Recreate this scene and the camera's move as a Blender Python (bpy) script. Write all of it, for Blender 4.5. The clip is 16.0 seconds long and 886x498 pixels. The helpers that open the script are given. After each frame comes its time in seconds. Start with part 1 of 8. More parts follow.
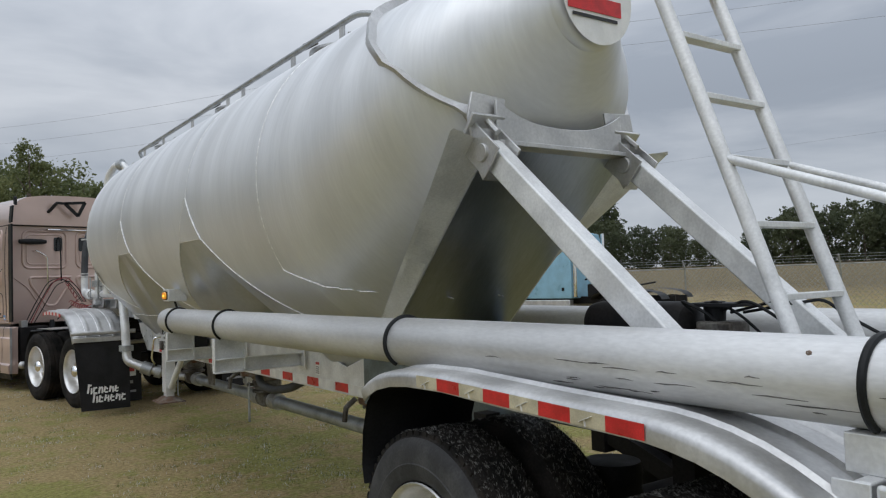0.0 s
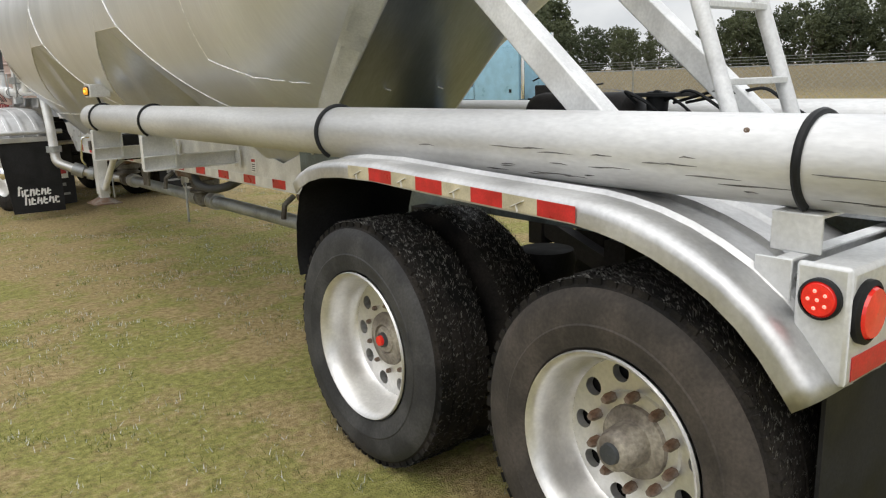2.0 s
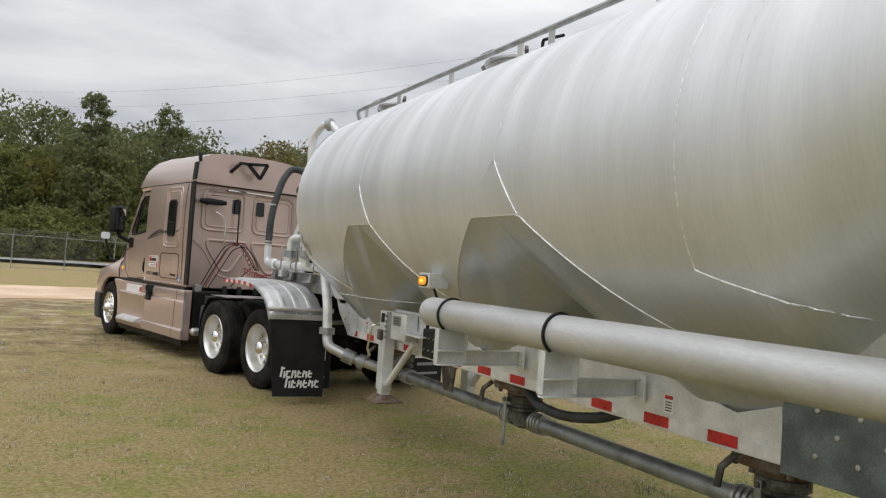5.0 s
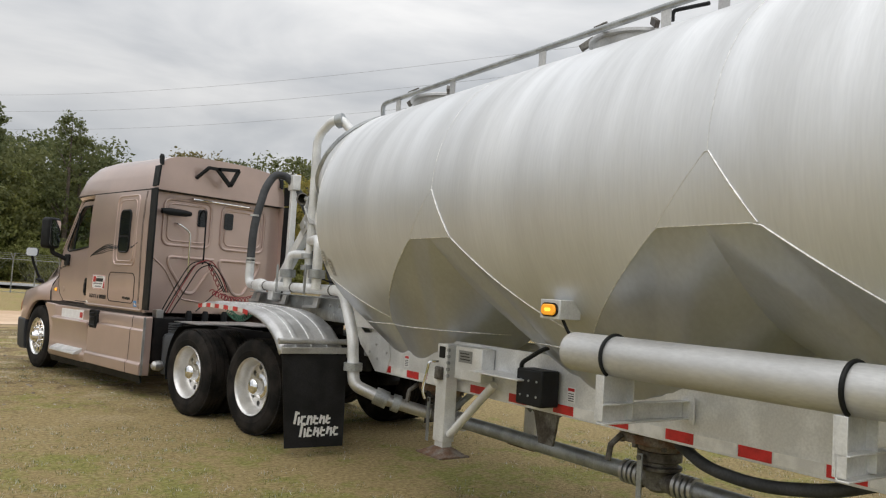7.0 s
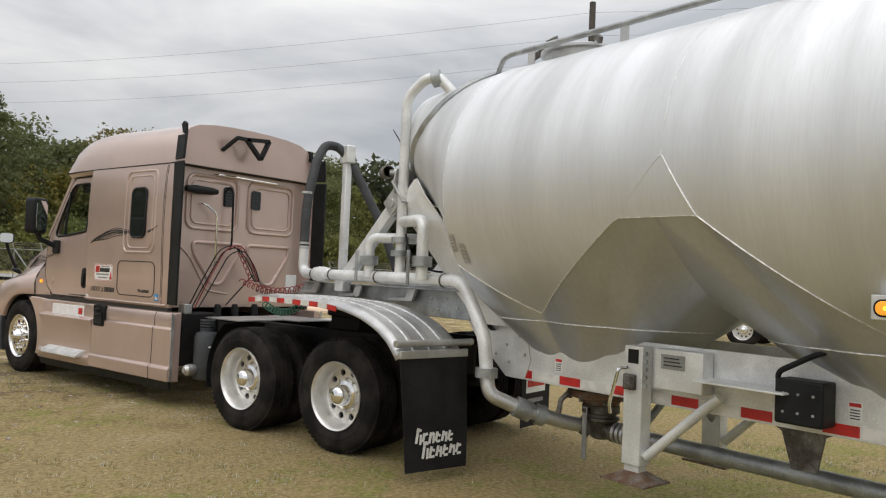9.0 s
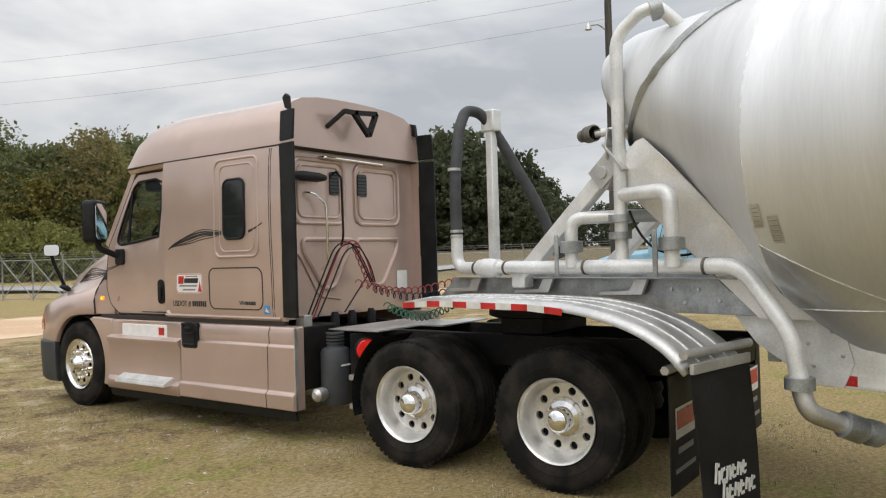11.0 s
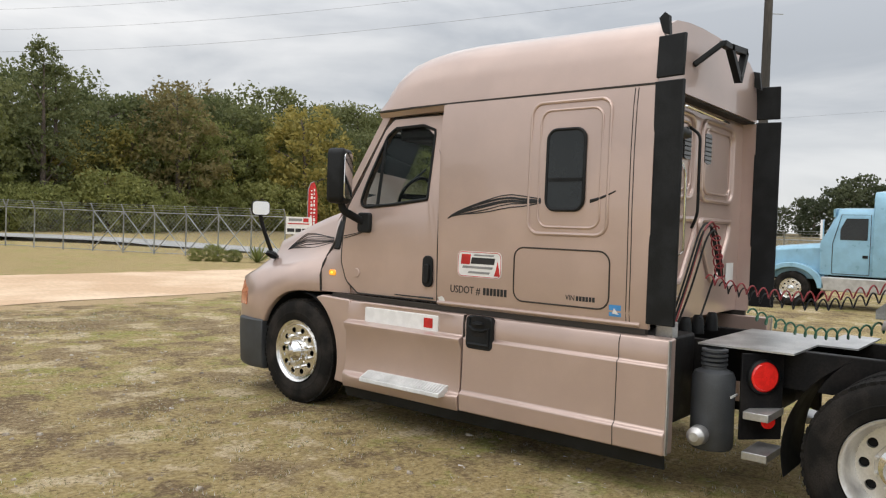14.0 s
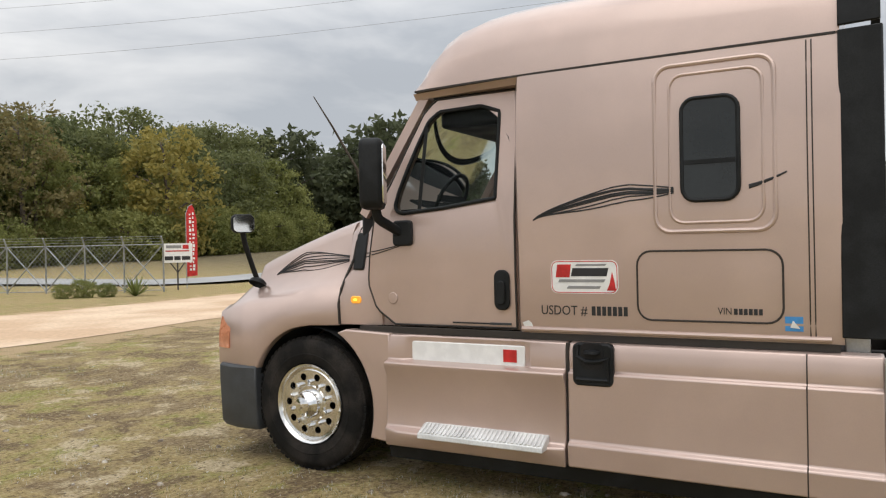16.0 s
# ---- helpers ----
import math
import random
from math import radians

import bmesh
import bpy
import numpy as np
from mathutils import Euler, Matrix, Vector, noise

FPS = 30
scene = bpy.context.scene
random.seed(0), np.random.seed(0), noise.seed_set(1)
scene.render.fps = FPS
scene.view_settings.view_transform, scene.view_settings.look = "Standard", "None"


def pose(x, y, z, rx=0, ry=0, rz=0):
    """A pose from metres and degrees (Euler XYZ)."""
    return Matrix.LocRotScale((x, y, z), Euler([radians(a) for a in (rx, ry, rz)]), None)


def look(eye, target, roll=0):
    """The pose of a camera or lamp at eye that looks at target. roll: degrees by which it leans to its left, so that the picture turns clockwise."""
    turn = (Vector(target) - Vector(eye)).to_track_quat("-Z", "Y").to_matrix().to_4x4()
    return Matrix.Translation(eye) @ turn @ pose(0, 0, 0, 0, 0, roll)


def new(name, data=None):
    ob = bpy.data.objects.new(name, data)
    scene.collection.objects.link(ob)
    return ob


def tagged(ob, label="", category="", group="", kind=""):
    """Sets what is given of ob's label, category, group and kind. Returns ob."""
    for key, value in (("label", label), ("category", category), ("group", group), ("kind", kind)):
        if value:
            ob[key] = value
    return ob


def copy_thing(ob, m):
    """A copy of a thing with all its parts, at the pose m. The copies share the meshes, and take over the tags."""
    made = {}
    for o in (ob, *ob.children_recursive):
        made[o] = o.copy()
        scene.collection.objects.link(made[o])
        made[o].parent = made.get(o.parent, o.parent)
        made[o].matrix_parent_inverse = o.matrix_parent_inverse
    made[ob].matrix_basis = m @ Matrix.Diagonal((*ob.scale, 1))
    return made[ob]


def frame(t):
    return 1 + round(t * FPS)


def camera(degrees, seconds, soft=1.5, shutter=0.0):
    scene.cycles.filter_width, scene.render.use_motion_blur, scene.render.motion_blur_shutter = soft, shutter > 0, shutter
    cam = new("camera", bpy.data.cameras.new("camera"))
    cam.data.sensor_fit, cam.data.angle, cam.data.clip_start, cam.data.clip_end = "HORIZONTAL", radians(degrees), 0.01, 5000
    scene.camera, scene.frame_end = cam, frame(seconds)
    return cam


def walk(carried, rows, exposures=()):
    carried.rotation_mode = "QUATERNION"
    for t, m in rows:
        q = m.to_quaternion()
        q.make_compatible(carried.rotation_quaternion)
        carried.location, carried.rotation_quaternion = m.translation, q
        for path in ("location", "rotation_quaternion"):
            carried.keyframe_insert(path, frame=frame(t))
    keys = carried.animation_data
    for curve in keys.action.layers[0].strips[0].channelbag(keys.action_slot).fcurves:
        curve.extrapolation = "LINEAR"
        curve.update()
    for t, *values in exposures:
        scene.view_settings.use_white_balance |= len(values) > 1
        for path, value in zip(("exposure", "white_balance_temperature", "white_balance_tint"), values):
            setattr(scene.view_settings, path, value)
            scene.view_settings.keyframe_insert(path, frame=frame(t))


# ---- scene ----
cam = camera(60.4, 16.0, soft=1.2)
EXPOSURES = [(0.0, -0.18, 6050, 10), (0.5, 0.27, 6400, 10), (1.0, 0.42, 6550, 10), (1.5, 0.44, 6600, 10), (2.0, 0.45, 6600, 10), (2.5, 0.54, 6550, 10), (3.0, 0.59, 6450, 10), (3.5, 0.57, 6450, 10), (4.0, 0.31, 6450, 10), (6.5, 0.07, 6600, 10), (8.0, 0.09, 6650, 10), (10.5, 0.26, 6650, 10), (12.0, 0.32, 6650, 10), (14.0, 0.34, 6600, 10), (16.0, 0.29, 6600, 10)]
PATH = [
    (0, (-5.608, -10.933, 1.602), (-4.124, -9.595, 1.684), -1.8),
    (0.5, (-5.604, -10.907, 1.56), (-4.1, -9.608, 1.332), -1.4),
    (1, (-5.579, -10.906, 1.551), (-4.066, -9.645, 1.204), -1.8),
    (1.5, (-5.54, -10.903, 1.544), (-4.036, -9.643, 1.154), -1.8),
    (2, (-5.49, -10.899, 1.53), (-3.962, -9.681, 1.101), -1.7),
    (2.5, (-5.534, -10.655, 1.546), (-4.013, -9.408, 1.181), -1.1),
    (3, (-5.596, -10.351, 1.563), (-4.21, -8.93, 1.321), -1.1),
    (3.5, (-5.552, -9.99, 1.568), (-4.267, -8.467, 1.405), 0.4),
    (4, (-5.584, -9.61, 1.632), (-4.311, -8.067, 1.629), 2.8),
    (4.2, (-5.668, -9.442, 1.619), (-4.425, -7.876, 1.651), 3.4),
    (6.3, (-5.741, -7.55, 1.604), (-4.328, -6.138, 1.703), 4.7),
    (6.5, (-5.707, -7.343, 1.589), (-4.294, -5.931, 1.682), 4.2),
    (7, (-5.805, -6.871, 1.596), (-4.34, -5.514, 1.712), 3.5),
    (7.5, (-5.895, -6.364, 1.593), (-4.382, -5.06, 1.705), 2.9),
    (8, (-5.969, -5.848, 1.597), (-4.472, -4.525, 1.682), 2.8),
    (8.2, (-5.99, -5.643, 1.583), (-4.478, -4.336, 1.674), 3.2),
    (10.3, (-6.029, -3.307, 1.692), (-4.358, -2.209, 1.691), 0.1),
    (10.5, (-6.005, -3.066, 1.703), (-4.377, -1.904, 1.709), -0.6),
    (11, (-5.947, -2.466, 1.674), (-4.319, -1.304, 1.691), -1.6),
    (11.5, (-5.922, -1.965, 1.711), (-4.246, -0.873, 1.708), -0.6),
    (12, (-5.893, -1.459, 1.764), (-4.218, -0.367, 1.746), 0.4),
    (12.5, (-5.91, -0.91, 1.745), (-4.237, 0.185, 1.711), 0.9),
    (13, (-5.861, -0.344, 1.73), (-4.211, 0.785, 1.663), 2.0),
    (13.5, (-5.895, 0.165, 1.738), (-4.3, 1.371, 1.687), 2.8),
    (14, (-5.884, 0.703, 1.732), (-4.334, 1.965, 1.678), 2.0),
    (14.5, (-5.824, 1.249, 1.723), (-4.31, 2.554, 1.668), 2.6),
    (15, (-5.799, 1.747, 1.733), (-4.209, 2.961, 1.71), 1.9),
    (15.5, (-5.694, 2.234, 1.669), (-4.056, 3.381, 1.644), -0.2),
    (16, (-5.571, 2.742, 1.657), (-3.821, 3.711, 1.652), -1.1),
]
walk(cam, [(t, look(eye, target, roll)) for t, eye, target, roll in PATH], EXPOSURES)
# ---- world, sun, exposure ----
world = bpy.data.worlds.new("overcast_sky")
scene.world = world
world.use_nodes = True
wn, wl = world.node_tree.nodes, world.node_tree.links
wn.clear()
w_out = wn.new("ShaderNodeOutputWorld")
w_bg = wn.new("ShaderNodeBackground")
w_bg.inputs["Strength"].default_value = 1.0
w_sky = wn.new("ShaderNodeTexSky")
w_sky.sky_type, w_sky.sun_disc = "NISHITA", False
w_sky.sun_elevation, w_sky.sun_rotation = radians(58), radians(246)
w_co = wn.new("ShaderNodeTexCoord")
w_map = wn.new("ShaderNodeMapping")
w_map.inputs["Scale"].default_value = (1.0, 1.0, 3.6)
w_map.inputs["Rotation"].default_value = (0.0, 0.12, 0.4)
w_noise = wn.new("ShaderNodeTexNoise")
w_noise.inputs["Scale"].default_value, w_noise.inputs["Detail"].default_value = 2.3, 6.0
w_noise.inputs["Roughness"].default_value, w_noise.inputs["Distortion"].default_value = 0.52, 0.35
w_ramp = wn.new("ShaderNodeValToRGB")
w_ramp.color_ramp.elements[0].position, w_ramp.color_ramp.elements[0].color = 0.36, (0.40, 0.425, 0.46, 1)
w_ramp.color_ramp.elements[1].position, w_ramp.color_ramp.elements[1].color = 0.66, (0.74, 0.745, 0.75, 1)
w_sep = wn.new("ShaderNodeSeparateXYZ")
w_up = wn.new("ShaderNodeMapRange")
w_up.inputs["From Min"].default_value, w_up.inputs["From Max"].default_value = 0.22, 0.95
w_up.inputs["To Min"].default_value, w_up.inputs["To Max"].default_value = 1.0, 2.45
w_mul = wn.new("ShaderNodeVectorMath")
w_mul.operation = "SCALE"
w_mix = wn.new("ShaderNodeMix")
w_mix.data_type = "RGBA"
w_mix.inputs["Factor"].default_value = 0.93
w_dim = wn.new("ShaderNodeVectorMath")
w_dim.operation = "SCALE"
w_dim.inputs["Scale"].default_value = 0.1
wl.new(w_co.outputs["Generated"], w_map.inputs["Vector"])
wl.new(w_map.outputs["Vector"], w_noise.inputs["Vector"])
wl.new(w_noise.outputs["Fac"], w_ramp.inputs["Fac"])
wl.new(w_co.outputs["Generated"], w_sep.inputs["Vector"])
wl.new(w_sep.outputs["Z"], w_up.inputs["Value"])
wl.new(w_ramp.outputs["Color"], w_mul.inputs[0])
wl.new(w_up.outputs["Result"], w_mul.inputs["Scale"])
wl.new(w_sky.outputs["Color"], w_dim.inputs[0])
wl.new(w_dim.outputs["Vector"], w_mix.inputs["A"])
wl.new(w_mul.outputs["Vector"], w_mix.inputs["B"])
wl.new(w_mix.outputs["Result"], w_bg.inputs["Color"])
wl.new(w_bg.outputs["Background"], w_out.inputs["Surface"])
sun_data = bpy.data.lights.new("sun", "SUN")
sun_data.energy, sun_data.angle, sun_data.color = 0.6, radians(55), (1.0, 0.96, 0.9)
sun = new("sun", sun_data)
sun.matrix_world = look((0, 0, 30), (9, 4, 14))

# ---- materials ----


def mat(name, base, rough=0.5, metal=0.0, var=0.12, scale=6.0, fine=60.0, bump=0.0, base2=None, rough_var=0.1, coat=0.0, stretch=(1, 1, 1), emit=0.0, random_shift=0.0, mix=(0.42, 0.62)):
    """A principled material with two scales of variation in colour and roughness, and fine relief."""
    m = bpy.data.materials.new(name)
    m.use_nodes = True
    n, l = m.node_tree.nodes, m.node_tree.links
    b = n["Principled BSDF"]
    co = n.new("ShaderNodeTexCoord")
    mp = n.new("ShaderNodeMapping")
    mp.inputs["Scale"].default_value = stretch
    l.new(co.outputs["Object"], mp.inputs["Vector"])
    big, small = n.new("ShaderNodeTexNoise"), n.new("ShaderNodeTexNoise")
    big.inputs["Scale"].default_value, big.inputs["Detail"].default_value = scale, 5.0
    small.inputs["Scale"].default_value, small.inputs["Detail"].default_value = fine, 3.0
    l.new(mp.outputs["Vector"], big.inputs["Vector"])
    l.new(mp.outputs["Vector"], small.inputs["Vector"])
    ramp = n.new("ShaderNodeValToRGB")
    c1 = tuple(base)
    c2 = tuple(base2) if base2 else tuple(min(1.0, c * (1 + 2 * var)) for c in base)
    if not base2:
        c1 = tuple(c * (1 - var) for c in base)
    ramp.color_ramp.elements[0].position, ramp.color_ramp.elements[0].color = mix[0], (*c1, 1)
    ramp.color_ramp.elements[1].position, ramp.color_ramp.elements[1].color = mix[1], (*c2, 1)
    l.new(big.outputs["Fac"], ramp.inputs["Fac"])
    gain = n.new("ShaderNodeMapRange")
    gain.inputs["From Min"].default_value, gain.inputs["From Max"].default_value = 0.3, 0.7
    gain.inputs["To Min"].default_value, gain.inputs["To Max"].default_value = 1 - var, 1 + var
    l.new(small.outputs["Fac"], gain.inputs["Value"])
    tone = n.new("ShaderNodeVectorMath")
    tone.operation = "SCALE"
    l.new(ramp.outputs["Color"], tone.inputs[0])
    last = gain.outputs["Result"]
    if random_shift:
        info = n.new("ShaderNodeObjectInfo")
        sh = n.new("ShaderNodeMapRange")
        sh.inputs["To Min"].default_value, sh.inputs["To Max"].default_value = 1 - random_shift, 1 + random_shift
        l.new(info.outputs["Random"], sh.inputs["Value"])
        mu = n.new("ShaderNodeMath")
        mu.operation = "MULTIPLY"
        l.new(sh.outputs["Result"], mu.inputs[0])
        l.new(last, mu.inputs[1])
        last = mu.outputs[0]
    l.new(last, tone.inputs["Scale"])
    l.new(tone.outputs["Vector"], b.inputs["Base Color"])
    rr = n.new("ShaderNodeMapRange")
    rr.inputs["From Min"].default_value, rr.inputs["From Max"].default_value = 0.3, 0.7
    rr.inputs["To Min"].default_value, rr.inputs["To Max"].default_value = max(0.02, rough - rough_var), min(1.0, rough + rough_var)
    l.new(big.outputs["Fac"], rr.inputs["Value"])
    l.new(rr.outputs["Result"], b.inputs["Roughness"])
    b.inputs["Metallic"].default_value = metal
    b.inputs["Coat Weight"].default_value = coat
    if bump:
        bp = n.new("ShaderNodeBump")
        bp.inputs["Strength"].default_value, bp.inputs["Distance"].default_value = 0.6, bump
        l.new(small.outputs["Fac"], bp.inputs["Height"])
        l.new(bp.outputs["Normal"], b.inputs["Normal"])
    if emit:
        b.inputs["Emission Color"].default_value, b.inputs["Emission Strength"].default_value = (*base, 1), emit
    return m


TANK = mat("satin_aluminium_tank", (0.69, 0.70, 0.71), 0.48, 0.56, 0.03, 1.1, 30, 0.0003, rough_var=0.05, stretch=(0.5, 2.6, 0.22))
# hopper finish; blue is put into its colour against the olive ground reflection
HOPPER = mat("dull_bluish_aluminium", (0.56, 0.585, 0.635), 0.42, 0.74, 0.04, 1.6, 30, 0.0003, rough_var=0.05, stretch=(1.2, 1.2, 0.4))
# base darkened and blued to deepen the reflection of dim ground
SHEET = mat("darkened_aluminium_sheet", (0.38, 0.41, 0.46), 0.34, 1.0, 0.06, 2.5, 40, 0.0003, rough_var=0.06, stretch=(2.0, 0.4, 0.4))
ALU = mat("weathered_aluminium", (0.55, 0.547, 0.54), 0.46, 0.85, 0.08, 5, 70, 0.0005, rough_var=0.1)
ALU_PIPE = mat("chalky_aluminium_tube", (0.58, 0.58, 0.575), 0.48, 0.5, 0.07, 4, 90, 0.0006, rough_var=0.08, stretch=(1, 0.3, 1))
POLISHED = mat("polished_aluminium", (0.80, 0.79, 0.77), 0.22, 1.0, 0.05, 9, 80, 0.0002, rough_var=0.1)
RIM = mat("bright_wheel_aluminium", (0.74, 0.73, 0.71), 0.40, 0.75, 0.06, 9, 80, 0.0003, rough_var=0.1)
CHROME = mat("chrome", (0.86, 0.86, 0.86), 0.08, 1.0, 0.02, 8, 60, 0, rough_var=0.03)
GALV = mat("galvanised_steel", (0.36, 0.375, 0.38), 0.5, 0.75, 0.14, 7, 90, 0.0006, rough_var=0.12)
DARK_GALV = mat("dark_galvanised_plate", (0.15, 0.18, 0.19), 0.5, 0.6, 0.16, 7, 90, 0.0006, rough_var=0.12)
PALE_SHEET = mat("pale_aluminium_sheet", (0.80, 0.79, 0.775), 0.46, 0.35, 0.06, 3, 60, 0.0004, rough_var=0.08)
DUSTY = mat("dusty_cast_hub", (0.17, 0.145, 0.12), 0.7, 0.3, 0.25, 9, 80, 0.0008, base2=(0.42, 0.38, 0.32))
SILVER = mat("silver_paint", (0.70, 0.705, 0.70), 0.42, 0.3, 0.07, 5, 80, 0.0004, rough_var=0.1)
WELD = mat("bright_weld_bead", (0.78, 0.78, 0.77), 0.42, 0.6, 0.12, 30, 200, 0.001)
RUBBER = mat("tyre_rubber", (0.007, 0.0066, 0.0062), 0.85, 0.0, 0.3, 5, 120, 0.0014, base2=(0.028, 0.024, 0.021), rough_var=0.08)
# the pale end of the colour paints glints on the rubber fibres
FIBRE = mat("glinting_tread_fibres", (0.02, 0.02, 0.02), 0.25, 0.0, 0.3, 60, 300, base2=(0.36, 0.35, 0.32), mix=(0.46, 0.66))
GREY_WALL = mat("dusty_grey_sidewall", (0.026, 0.026, 0.027), 0.8, 0.0, 0.2, 6, 90, 0.001, base2=(0.060, 0.059, 0.058), rough_var=0.08)
BROWN_WALL = mat("muddy_brown_sidewall", (0.038, 0.032, 0.027), 0.85, 0.0, 0.2, 6, 90, 0.001, base2=(0.075, 0.062, 0.052), rough_var=0.08)
SCUFF = mat("dark_scuff", (0.10, 0.095, 0.09), 0.7, 0.2, 0.3, 30, 160)
BLACK = mat("black_plastic", (0.012, 0.013, 0.014), 0.5, 0.0, 0.2, 6, 150, 0.0004, rough_var=0.12)
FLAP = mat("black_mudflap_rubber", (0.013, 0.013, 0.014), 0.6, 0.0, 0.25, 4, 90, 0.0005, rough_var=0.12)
FRAME = mat("black_frame_paint", (0.008, 0.008, 0.009), 0.6, 0.0, 0.3, 6, 60, 0.0006, base2=(0.018, 0.016, 0.015), rough_var=0.15)
GREY = mat("grey_bumper_plastic", (0.048, 0.052, 0.057), 0.55, 0.0, 0.12, 5, 120, 0.0003)
PAINT = mat("bronze_metallic_paint", (0.535, 0.403, 0.353), 0.32, 0.42, 0.03, 2.2, 220, 0.00004, rough_var=0.04, coat=0.7)
# dark joints between panels, and the painted shade strip below the belt
SEAM_OR_SHADE = mat("panel_gap_and_shade", (0.03, 0.024, 0.02), 0.7, 0, 0.1)
GLASS = mat("dark_window_glass", (0.012, 0.015, 0.016), 0.05, 0.0, 0.1, 3, 40, 0, rough_var=0.02)
RED = mat("red_reflective_tape", (0.5, 0.022, 0.022), 0.35, 0.0, 0.12, 12, 200, 0.0002)
WHITE = mat("white_reflective_tape", (0.72, 0.71, 0.68), 0.4, 0.0, 0.06, 12, 200, 0.0002)
BUFF = mat("faded_buff_tape", (0.50, 0.45, 0.32), 0.45, 0.0, 0.1, 12, 200, 0.0002)
STICKER = mat("white_sticker", (0.8, 0.8, 0.79), 0.4, 0.0, 0.03, 12, 200)
RED_LENS = mat("red_lamp_lens", (0.62, 0.02, 0.015), 0.15, 0.0, 0.08, 20, 120, 0, emit=0.25, coat=0.5)
RED_GLOW = mat("red_lamp_diodes", (1.0, 0.25, 0.2), 0.3, 0.0, 0.02, emit=1.2)
AMBER = mat("amber_lamp_lens", (0.9, 0.36, 0.03), 0.2, 0.0, 0.08, 20, 120, 0, emit=0.45, coat=0.5)
AMBER_GLOW = mat("amber_lamp_glow", (1.0, 0.50, 0.05), 0.3, 0.0, 0.02, emit=1.6)
INK = mat("black_ink", (0.02, 0.02, 0.022), 0.5, 0.0, 0.05)
GREY_INK = mat("grey_ink", (0.25, 0.25, 0.25), 0.5, 0.0, 0.05)
BLUE_INK = mat("blue_decal", (0.06, 0.28, 0.62), 0.4, 0.0, 0.05)
RED_HOSE = mat("red_air_hose", (0.25, 0.03, 0.035), 0.45, 0.0, 0.1)
GREEN_HOSE = mat("green_cable", (0.03, 0.12, 0.07), 0.45, 0.0, 0.1)
HOSE = mat("ribbed_black_hose", (0.04, 0.042, 0.045), 0.65, 0.0, 0.2, 8, 90, 0.0008)
RUST = mat("rusty_steel", (0.16, 0.09, 0.055), 0.8, 0.2, 0.3, 10, 90, 0.001, base2=(0.25, 0.22, 0.19))
GREASY = mat("oily_cast_iron", (0.07, 0.06, 0.05), 0.6, 0.4, 0.3, 8, 70, 0.001, base2=(0.2, 0.19, 0.17))
BLUE_PAINT = mat("light_blue_truck_paint", (0.27, 0.49, 0.64), 0.35, 0.1, 0.05, 3, 120, 0, coat=0.3)
BARK = mat("pine_bark", (0.09, 0.07, 0.055), 0.9, 0.0, 0.3, 3, 14, 0.02, base2=(0.16, 0.13, 0.11))
POLE = mat("weathered_pole_wood", (0.065, 0.058, 0.053), 0.9, 0.0, 0.25, 2, 30, 0.004, stretch=(1, 1, 0.1))
WIRE = mat("black_wire", (0.16, 0.16, 0.165), 0.6, 0.0, 0.1)
FENCE = mat("galvanised_fence", (0.32, 0.335, 0.34), 0.55, 0.6, 0.12, 4, 60)
DIRT = mat("pale_dirt_road", (0.56, 0.385, 0.245), 0.95, 0.0, 0.12, 0.35, 9, 0.01, base2=(0.72, 0.55, 0.39))
ROAD = mat("pale_tarmac", (0.34, 0.34, 0.335), 0.9, 0.0, 0.06, 0.3, 8, 0.004)
CONC = mat("pale_concrete", (0.5, 0.48, 0.45), 0.85, 0.0, 0.1, 0.8, 14, 0.003)



